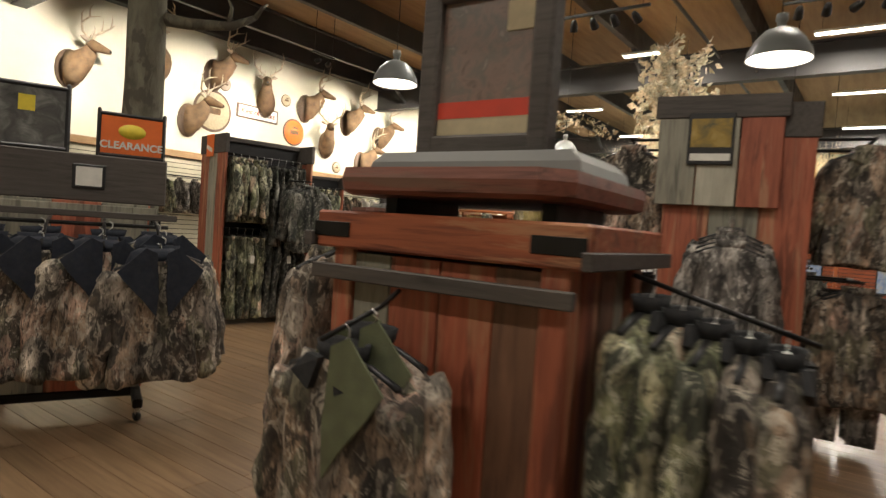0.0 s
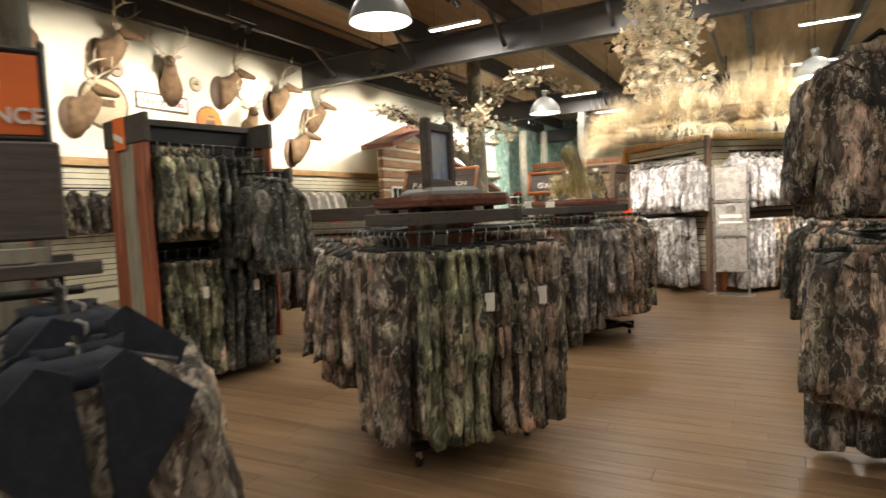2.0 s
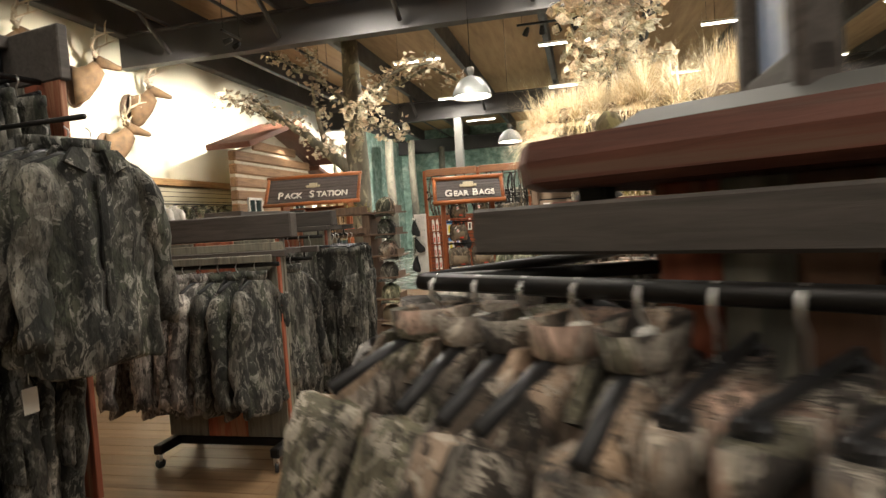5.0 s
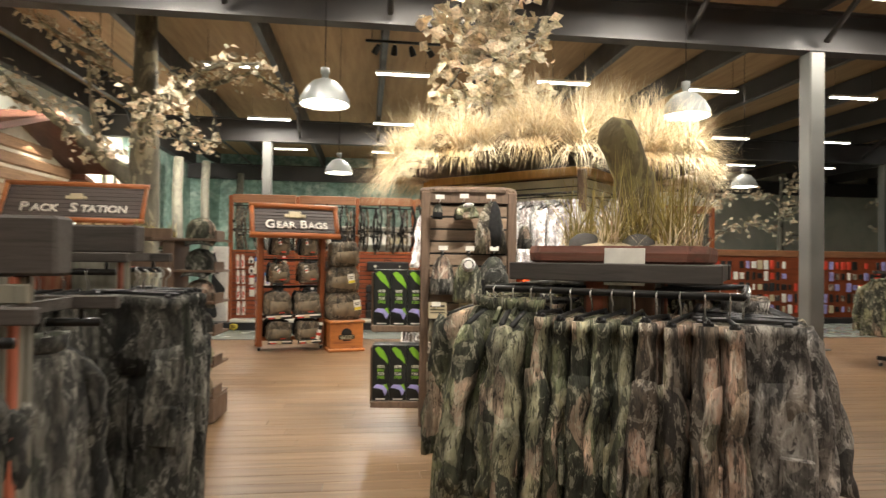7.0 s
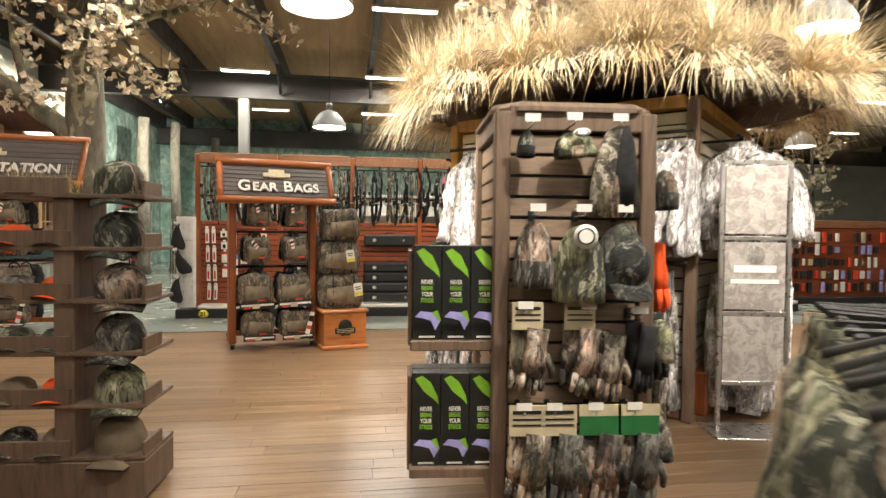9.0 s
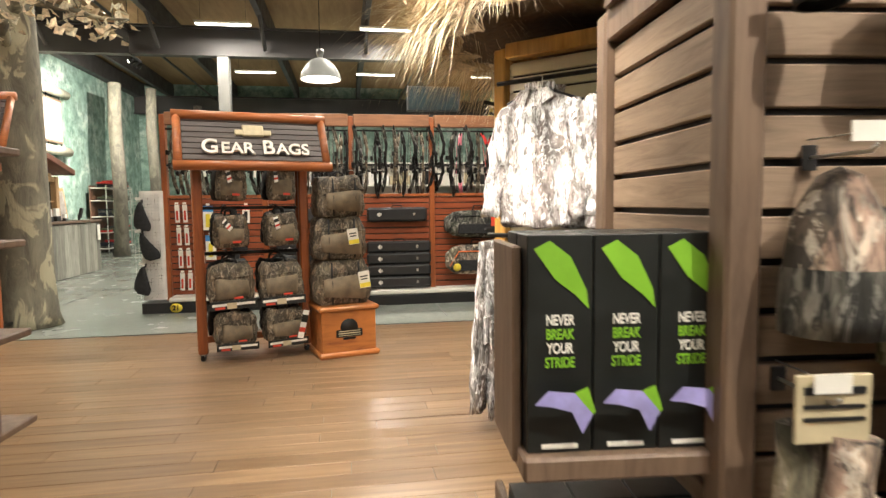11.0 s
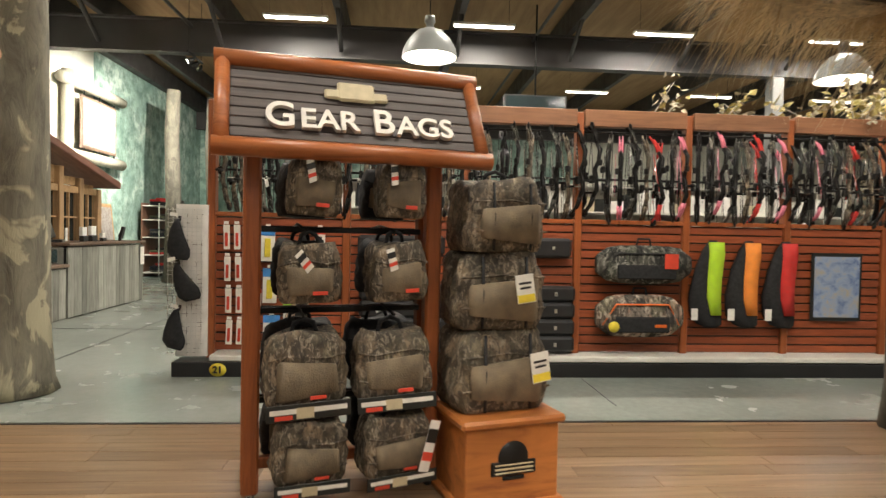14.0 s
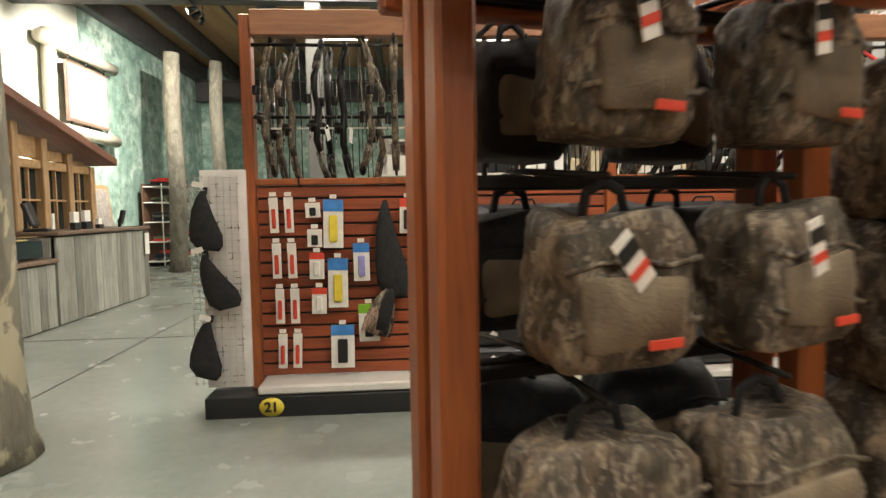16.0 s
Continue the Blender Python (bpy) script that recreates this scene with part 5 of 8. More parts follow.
def bag_stand(x, y, ang, label, text, w=0.94, d=0.55, sign=(1.27, 0.52, 1.99)):
    base = pose(x, y, 0, 0, 0, ang)
    t = thing("bag_stand", base, label, "display stand", "log sign stands")
    for sx in (-1, 1):
        for y0 in (-d / 2, -d / 2 + 0.15):
            Mesh(POST_ORANGE).box((sx * w / 2, y0, 0.98), (0.085, 0.085, 1.82), bevel=0.012).make("post", t)
        Mesh(BLACK_METAL).box((sx * w / 2, 0, 0.095), (0.06, d + 0.04, 0.04), bevel=0.005).make("foot", t)
    c = Mesh(BLACK_PLASTIC)
    casters(c, w / 2, d / 2)
    c.make("caster", t)
    for z in (0.17, 1.80):
        Mesh(POST_ORANGE).box((0, -d / 2 + 0.15, z), (w - 0.09, 0.05, 0.06), bevel=0.006).make("crossbar", t)
    for z in (0.52, 0.98, 1.40, 1.80):
        for y0 in (-d / 2 + 0.08, -d / 2 + 0.14):
            Mesh(BLACK_METAL).box((0, y0, z), (w - 0.09, 0.03, 0.03), bevel=0.004).make("hook_bar", t)
        for dx in (-0.235, 0.215):
            Mesh(BLACK_METAL).tube([(dx, 0.16, z + 0.01), (dx, -0.12, z + 0.03), (dx, -0.46, z + 0.0)], 0.008, 6).make("hook_arm", t)
    log_sign(t, sign[0], sign[1], pose(0.02, -d / 2 - 0.13, sign[2], -29, 0, 0), text)
    Mesh(POST_ORANGE).box((0, 0.08, 1.88), (w + 0.1, 0.06, 0.10), bevel=0.008).make("sign_beam", t)
    for s in (-1, 1):
        Mesh(POST_ORANGE).box((s * w / 2, -0.13, 1.89 + (sign[2] - 1.90) / 2), (0.07, 0.42, sign[2] - 1.90), bevel=0.006).make("sign_bracket", t)
    rows = ((1.47, BAG_S, 0.72, 1.08), (1.05, BAG_S, 0.86, 1.04), (0.55, BAG_M, 0.92, 1.04), (0.17, BAG_M, 0.86, 0.90))
    for z, kind, k, tall in rows:
        for i, dx in enumerate((-0.235, 0.215)):
            for depth in (-0.40, 0.02):
                b = bag((kind, {BAG_S: BAG_T, BAG_M: BAG_N}[kind])[i], base @ pose(dx + 0.025 + rng.uniform(-0.015, 0.015), depth, z, rng.uniform(-3, 3), rng.uniform(-4, 4), rng.uniform(-9, 9)) @ Matrix.Diagonal((k * rng.uniform(0.95, 1.03), 0.80, tall * rng.uniform(0.95, 1.02), 1)), "olive camouflage gear bag hung on the stand", "bags on the stand")
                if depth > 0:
                    # back row: body painted black in place of the shade behind the front bags
                    b.data = shaded_copy(b.data)
                    tagged(b, "gear bag at the back of the stand, body blackened to stand for shade", "bag", "bags on the stand")
                else:
                    part("red_mark", LOGO_RED, b, pose(0.05, -0.165, 0.05))
                    if z < 0.9:
                        part("card_band", BAND, b, pose(0.0, -0.175, -0.005))
                    elif rng.random() < 0.8:
                        part("hang_tag", HANGTAG, b, pose(rng.uniform(-0.1, 0), -0.175, 0.20, 0, rng.uniform(-40, 40), 0) @ Matrix.Diagonal((0.9, 1, 0.7, 1)))
                    if z < 0.3 and i == 1:
                        part("hang_tag", HANGTAG, b, pose(0.16, -0.185, 0.17, 0, 14, 0) @ Matrix.Diagonal((1.2, 1, 2.0, 1)))
    return t


bag_stand(-6.375, 14.79, 15, "varnished log stand with a plank sign, hung with gear bags", (("G", 0.20, -0.375, -0.085), ("EAR", 0.16, -0.145, -0.097), ("B", 0.20, 0.12, -0.085), ("AGS", 0.16, 0.335, -0.097)))
bag_stand(-10.02, 16.0, 6, "varnished log stand with a broad plank sign and camouflage packs", (("P", 0.24, -0.72, -0.13), ("ACK", 0.19, -0.42, -0.145), ("S", 0.24, 0.0, -0.13), ("TATION", 0.19, 0.46, -0.145)), 1.5, 0.55, (2.10, 0.70, 2.30))

crate = thing("crate", pose(-5.50, 14.54, 0, 0, 0, 16), "varnished wooden crate with a dark emblem, bags stacked on it", "crate")
Mesh(CRATE_WOOD).box((0, 0, 0.235), (0.52, 0.46, 0.41), bevel=0.006).make("body", crate)
Mesh(CRATE_WOOD).box((0, 0, 0.025), (0.58, 0.52, 0.05), bevel=0.014).make("base_moulding", crate)
Mesh(CRATE_WOOD).box((0, 0, 0.455), (0.58, 0.52, 0.045), bevel=0.014).make("lid", crate)
em = Mesh(BLACK_METAL, TAN_CARD)
em.lathe([(0.0, 0.012), (0.075, 0.010), (0.085, 0.0)], 24, BLACK_METAL, pose(0, -0.231, 0.275, 90))
em.box((0, -0.235, 0.225), (0.25, 0.014, 0.07), BLACK_METAL, bevel=0.005).box((0, -0.244, 0.225), (0.21, 0.006, 0.008), TAN_CARD).box((0, -0.244, 0.205), (0.21, 0.006, 0.005), TAN_CARD).box((0, -0.244, 0.245), (0.21, 0.006, 0.005), TAN_CARD).box((0, -0.236, 0.175), (0.12, 0.012, 0.02), BLACK_METAL, bevel=0.004)
em.make("emblem", crate)
for i, (z, k) in enumerate(((0.479, 1.08), (0.905, 1.0), (1.305, 0.90))):
    b = bag(BAG_L, pose(-5.52 + (0, -0.01, 0.0)[i], 14.58, z, 0, 0, 16 + (2, -3, 4)[i]) @ Matrix.Diagonal((k, 0.92, (1.05, 0.98, 0.92)[i], 1)), "large olive camouflage duffel bag in a stack", "stacked duffel bags")
    if i < 2:
        part("price_card", SALETAG, b, pose(0.10 + 0.06 * (1 - i), -0.25, 0.22, 0, -8, 0))


# ---- brown slat tower with headgear, gloves and insole cartons ----
def slat_panel(parent, m, w, z0, z1, mat, pitch, th=0.022):
    n = int(round((z1 - z0) / pitch))
    step = (z1 - z0) / n
    Mesh(KICK).box((0, 0.02, (z0 + z1) / 2), (w - 0.004, 0.012, z1 - z0)).make("backing", parent, m)
    data = Mesh(mat).box((0, 0, 0), (w - 0.002, th, step - 0.015), bevel=0.003).data("slat")
    for i in range(n):
        part("slat", data, parent, m @ pose(0, 0, z0 + step * (i + 0.5)))


def hook(parent, m, length=0.16):
    part("hook", HOOK, parent, m)


HOOK = Mesh(CHROME, PAPER, BLACK_PLASTIC).tube([(0, 0.0, 0), (0, -0.16, 0.0), (0, -0.175, 0.012)], 0.004, 5, CHROME).box((0, -0.006, 0.0), (0.03, 0.008, 0.05), BLACK_PLASTIC, bevel=0.002).tube([(0, 0, 0.035), (0, -0.15, 0.035)], 0.002, 4, CHROME).box((0, -0.158, 0.035), (0.07, 0.003, 0.035), PAPER).data("hook")

tower_m = pose(-4.30, 10.15, 0, 0, 0, -5)
tower = thing("slat_tower", tower_m, "brown four-sided slat tower hung with hats and gloves", "display tower")
TW, TD, TH = 0.70, 0.70, 1.99
for sx in (-1, 1):
    for sy in (-1, 1):
        Mesh(FRAME_BROWN).box((sx * TW / 2, sy * TD / 2, TH / 2 + 0.05), (0.075, 0.075, TH - 0.1), bevel=0.008).make("corner_post", tower)
for a in range(4):
    slat_panel(tower, pose(0, 0, 0, 0, 0, 90 * a) @ pose(0, -TD / 2 + 0.005, 0), TW - 0.075, 0.20, TH - 0.10, SLAT_BROWN, 0.098)
    Mesh(FRAME_BROWN).box((0, 0, 0), (TW - 0.06, 0.05, 0.12), bevel=0.006).make("top_rail", tower, pose(0, 0, TH - 0.03, 0, 0, 90 * a) @ pose(0, -TD / 2 - 0.005, 0))
    Mesh(FRAME_BROWN).box((0, 0, 0), (TW - 0.06, 0.04, 0.10), bevel=0.006).make("bottom_rail", tower, pose(0, 0, 0.14, 0, 0, 90 * a) @ pose(0, -TD / 2, 0))
Mesh(FRAME_BROWN).loft([[(x * k, y * k, z) for x, y in ((-0.28, -0.40), (0.28, -0.40), (0.40, -0.28), (0.40, 0.28), (0.28, 0.40), (-0.28, 0.40), (-0.40, 0.28), (-0.40, -0.28))] for k, z in ((1, TH), (1, TH + 0.02), (0.95, TH + 0.045))], smooth=False).make("cap", tower)
c = Mesh(BLACK_METAL)
casters(c, 0.3, 0.3)
c.box((0, 0, 0.09), (0.7, 0.7, 0.03))
c.make("base", tower)


def hat_data(mat, under):
    """Peaked cap: domed crown with panels, button and a curved brim."""
    me = Mesh(mat, under)
    me.lathe([(0.0, 0.118), (0.03, 0.116), (0.06, 0.104), (0.085, 0.075), (0.094, 0.04), (0.097, 0.0)], 20, mat, Matrix.Diagonal((0.9, 1.05, 1, 1)))
    me.lathe([(0.0, 0.125), (0.01, 0.122), (0.012, 0.117)], 8, mat)
    rows = []
    for j in range(4):
        v = j / 3
        rows.append([(0.085 * (1 - 0.15 * v * v) * (u / 4) * 1.0, -0.085 - 0.085 * v * (1 - 0.35 * (u / 4) ** 2) + 0.05 * (u / 4) ** 2 * (1 - v), 0.012 - 0.02 * (u / 4) ** 2 - 0.012 * v) for u in range(-4, 5)])
    me.loft(rows, mat, None, False, False)
    me.loft([[(x, y, z - 0.006) for x, y, z in r] for r in rows[::-1]], under, None, False, False)
    return me.data("cap_body")


HATS = [hat_data(m, u) for m, u in ((CAMO_BROWN, BLACK_CLOTH), (CAMO_GREEN, BLACK_CLOTH), (CAMO_DARK, BLACK_CLOTH), (KHAKI, BLACK_CLOTH), (BLAZE, BLACK_CLOTH), (CAMO_GREY, WHITE_CLOTH))]


def hat(i, m, group, label=None):
    names = ("brown camouflage", "green camouflage", "dark camouflage", "khaki", "blaze orange", "grey camouflage")
    t = tagged(new("peaked_cap", HATS[i]), label or names[i] + " peaked cap on a display shelf", "cap", group)
    t.matrix_basis = m
    return t


def glove_data(mat):
    me = Mesh(mat)
    n = 12
    me.loft([[(w * math.cos(a), d * math.sin(a), z) for a in (2 * math.pi * i / n for i in range(n))] for z, w, d in ((-0.13, 0.05, 0.02), (-0.06, 0.053, 0.024), (0.0, 0.045, 0.022), (0.06, 0.05, 0.022))], mat)
    for i, (x, l) in enumerate(((-0.038, 0.075), (-0.013, 0.09), (0.013, 0.085), (0.037, 0.065))):
        me.tube([(x, 0, -0.12), (x * 1.15, -0.004, -0.12 - l * 0.6), (x * 1.25, 0.004, -0.12 - l)], [0.014, 0.013, 0.009], 7, mat)
    me.tube([(0.045, 0, -0.04), (0.075, -0.005, -0.09), (0.085, 0, -0.13)], [0.016, 0.014, 0.01], 7, mat)
    return me.data("glove")


GLOVE, GLOVE_DARK, GLOVE_BLACK, GLOVE_ORANGE = glove_data(CAMO_BROWN), glove_data(CAMO_DARK), glove_data(BLACK_CLOTH), glove_data(BLAZE)
GLOVE_CARD = Mesh(TAN_CARD, KICK).box((0, 0, 0), (0.125, 0.006, 0.11), TAN_CARD, bevel=0.002).box((0, -0.004, 0.03), (0.10, 0.002, 0.012), KICK).box((0, -0.004, 0.005), (0.10, 0.002, 0.006), KICK).box((0, -0.004, -0.015), (0.10, 0.002, 0.006), KICK).data("header_card")
GLOVE_CARD_GREEN = Mesh(GREEN_CARD, TAN_CARD).box((0, 0, -0.02), (0.15, 0.006, 0.07), GREEN_CARD, bevel=0.002).box((0, 0, 0.035), (0.15, 0.006, 0.04), TAN_CARD).data("header_card")


def gloves(m, data, card, label, group="gloves on the tower", copies=2):
    t = tagged(new("gloves", data), label, "gloves", group)
    t.matrix_basis = m
    part("glove", data, t, pose(0.05, -0.03, -0.01, 0, 8, 12))
    if card is not None:
        part("header_card", card, t, pose(0.01, -0.035, 0.10))
    return t


def beanie_data(mat, band):
    me = Mesh(mat, band)
    prof = [(0.0, 0.0), (0.05, -0.012), (0.10, -0.06), (0.115, -0.12), (0.11, -0.17)]
    me.lathe(prof, 18, mat, Matrix.Diagonal((1, 0.45, 1, 1)))
    me.lathe([(0.118, -0.12), (0.122, -0.17), (0.118, -0.20), (0.10, -0.20)], 18, band, Matrix.Diagonal((1, 0.48, 1, 1)))
    return me.data("beanie_body")


BEANIE, BEANIE_D, BEANIE_K = beanie_data(CAMO_BROWN, CAMO_DARK), beanie_data(CAMO_GREEN, CAMO_GREEN), beanie_data(CAMO_DARK, BLACK_CLOTH)
MASK = Mesh(BLACK_CLOTH, CAMO_BROWN)
MASK.loft([[(w * math.cos(a), 0.04 * math.sin(a) * (1 + 0.3 * math.sin(3 * a)), z) for a in (2 * math.pi * i / 14 for i in range(14))] for z, w in ((-0.34, 0.13), (-0.22, 0.12), (-0.10, 0.085), (-0.02, 0.03))], CAMO_BROWN)
MASK.loft([[(0.02 + w * math.cos(a), -0.02 + 0.04 * math.sin(a), z) for a in (2 * math.pi * i / 12 for i in range(12))] for z, w in ((-0.30, 0.05), (-0.18, 0.07), (-0.06, 0.05), (-0.01, 0.015))], BLACK_CLOTH)
MASK = MASK.data("hood_body")
DISC = Mesh(PAPER, KICK).lathe([(0.0, 0.003), (0.055, 0.003), (0.055, 0.0)], 20, PAPER, Matrix.Diagonal((1, 0.8, 1, 1))).lathe([(0.0, 0.0045), (0.04, 0.0045)], 20, KICK, Matrix.Diagonal((1, 0.75, 1, 1))).lathe([(0.0, 0.006), (0.033, 0.006)], 20, PAPER, Matrix.Diagonal((1, 0.75, 1, 1))).data("round_tag")


def on_front(x, z, out=0.10):
    return tower_m @ pose(x, -TD / 2 - out, z)


for x, z in ((-0.24, 1.90), (-0.05, 1.91), (0.16, 1.91), (-0.21, 1.50), (0.0, 1.50), (0.19, 1.50), (-0.26, 1.06), (0.03, 1.06), (0.27, 1.04), (-0.26, 0.60), (-0.12, 0.60), (0.07, 0.60), (0.25, 0.60)):
    hook(tower, pose(x, -TD / 2 - 0.01, z))
for data, m, k, label, disc in ((MASK, on_front(0.16, 1.92), (1.05, 1.3, 1.25), "camouflage hood with a black panel on a hook", False), (BEANIE, on_front(-0.21, 1.48), (0.80, 1.5, 1.55), "camouflage beanie with a black brim on a hook", False), (BEANIE_D, on_front(-0.01, 1.46, 0.14), (1.0, 1.6, 1.75), "green camouflage beanie with a round tag", True), (BEANIE_K, on_front(0.20, 1.48, 0.12), (1.02, 1.6, 1.65), "camouflage knit hat on a hook", False), (BEANIE_D, on_front(-0.04, 1.89), (0.85, 1.0, 0.62), "small camouflage headband with a round tag", True), (BEANIE_K, on_front(-0.25, 1.89), (0.34, 0.9, 0.62), "small dark clip pouch on a hook", False)):
    t = tagged(new("knit_hat", data), label, "hat", "headgear on the tower")
    t.matrix_basis = m @ pose(0, 0, 0, 0, rng.uniform(-9, 9), rng.uniform(-12, 12)) @ Matrix.Diagonal((*k, 1))
    if disc:
        part("round_tag", DISC, t, pose(0.01, -0.075, -0.03, 90, 0, 8) @ Matrix.Diagonal((1, 0.7, 1, 1)))
t = hat(2, on_front(0.20, 1.26, 0.13) @ pose(0, 0, 0, 40, 0, 10) @ Matrix.Diagonal((1.2, 1.2, 1.2, 1)), "headgear on the tower", "dark camouflage peaked cap hung on a hook")
BIG = Matrix.Diagonal((1.15, 1.5, 1.15, 1))
gloves(on_front(-0.26, 0.93) @ BIG, GLOVE, GLOVE_CARD, "camouflage gloves with a black cuff on a card")
gloves(on_front(-0.02, 0.93) @ BIG, GLOVE, GLOVE_CARD, "camouflage gloves on a striped card")
gloves(on_front(0.10, 0.90) @ BIG, GLOVE, None, "camouflage gloves on a hook")
gloves(on_front(0.27, 0.94) @ Matrix.Diagonal((0.9, 1.5, 1.15, 1)), GLOVE_BLACK, None, "black gloves with a pink mark on a hook")
for x, card, d in ((-0.26, GLOVE_CARD, GLOVE), (-0.11, GLOVE_CARD, GLOVE_DARK), (0.08, GLOVE_CARD_GREEN, GLOVE), (0.26, GLOVE_CARD_GREEN, GLOVE_DARK)):
    gloves(on_front(x, 0.44) @ Matrix.Diagonal((1.3, 1.7, 1.3, 1)), d, card, "camouflage mittens under a printed card")
for x, dx, z, d in ((-0.19, 8, 0.40, GLOVE_DARK), (0.0, -6, 0.39, GLOVE), (0.17, 5, 0.40, GLOVE)):
    gloves(on_front(x, z, 0.06) @ pose(0, 0, 0, 0, dx, 0) @ Matrix.Diagonal((1.4, 1.5, 1.4, 1)), d, None, "camouflage mittens hung on the lowest hooks")
# right flank of the tower
for z, d, lab in ((1.30, GLOVE_ORANGE, "blaze orange gloves on a hook"), (1.24, GLOVE_ORANGE, "blaze orange gloves on a hook"), (0.95, GLOVE_DARK, "dark camouflage gloves on a hook"), (0.60, GLOVE, "camouflage gloves on a hook")):
    m = tower_m @ pose(TW / 2 + 0.12, -0.20 + (0.12 if z == 1.24 else 0), z, 0, 0, 90)
    gloves(m @ Matrix.Diagonal((1.3, 1.3, 1.3, 1)), d, None, lab)
for z, d in ((1.74, BEANIE), (1.0, BEANIE_D), (0.52, BEANIE)):
    t = tagged(new("knit_hat", d), "camouflage knit hat on a hook", "hat", "headgear on the tower")
    t.matrix_basis = tower_m @ pose(TW / 2 + 0.12, -0.28, z, 0, 0, 90)

# carton shelves on the tower's aisle flank
CARTON = Mesh(BLACK_CARD, GREEN_PRINT, VIOLET, PAPER)
CARTON.box((0, 0, 0.20), (0.125, 0.10, 0.40), BLACK_CARD, bevel=0.002)
def swoosh(pts, mat, y=-0.0522):
    CARTON.faces([(x, y, z) for x, z in pts] + [(x, y + 0.002, z) for x, z in pts], [tuple(range(len(pts)))], mat)
swoosh([(-0.05, 0.375), (-0.02, 0.39), (0.02, 0.36), (0.05, 0.30), (0.055, 0.265), (0.03, 0.29), (-0.01, 0.32)], GREEN_PRINT)
CARTON.lathe([(0.0, 0.0), (0.05, 0.0), (0.05, -0.06), (0.0, -0.06)], 14, BLACK_CARD, pose(0.0, -0.02, 0.09, 90))
swoosh([(-0.055, 0.10), (-0.03, 0.125), (0.02, 0.12), (0.055, 0.08), (0.035, 0.045), (0.015, 0.085), (-0.02, 0.095)], VIOLET, -0.084)
swoosh([(0.02, 0.12), (0.045, 0.13), (0.06, 0.085), (0.055, 0.08)], GREEN_PRINT, -0.083)
CARTON.box((0.0, -0.0515, 0.012), (0.07, 0.003, 0.008), PAPER)
CARTON = CARTON.data("carton_body")
WORDS = [text_data(w, 0.036, 0.0008, m, 0.0008) for w, m in (("NEVER", PAPER), ("BREAK", GREEN_PRINT), ("YOUR", PAPER), ("STRIDE", GREEN_PRINT))]
for z in (0.27, 0.88):
    for i in range(3):
        t = tagged(new("insole_carton", CARTON), "black insole carton with lime and violet print", "carton", "insole cartons")
        t.matrix_basis = tower_m @ pose(-TW / 2 - 0.345 + 0.138 * i, -0.27, z + 0.026) @ Matrix.Diagonal((1.08, 1, 1.12, 1))
        for k, wd in enumerate(WORDS):
            part("lettering", wd, t, pose(0, -0.0515, 0.245 - 0.026 * k) @ Matrix.Diagonal((0.50, 1, 0.74, 1)))
        t2 = tagged(new("insole_carton", CARTON), "black insole carton with lime and violet print", "carton", "insole cartons")
        t2.matrix_basis = tower_m @ pose(-TW / 2 - 0.345 + 0.138 * i, -0.16, z + 0.026) @ Matrix.Diagonal((1.08, 1, 1.12, 1))
    Mesh(FRAME_BROWN).box((-0.215, -0.20, z), (0.42, 0.30, 0.05), bevel=0.006).make("carton_tray", tower, pose(-TW / 2, 0, 0))
for z0 in (0.27, 0.88):
    Mesh(FRAME_BROWN).box((-0.425, -0.16, z0 + 0.22), (0.02, 0.24, 0.46), bevel=0.004).make("tray_side", tower, pose(-TW / 2, 0, 0))


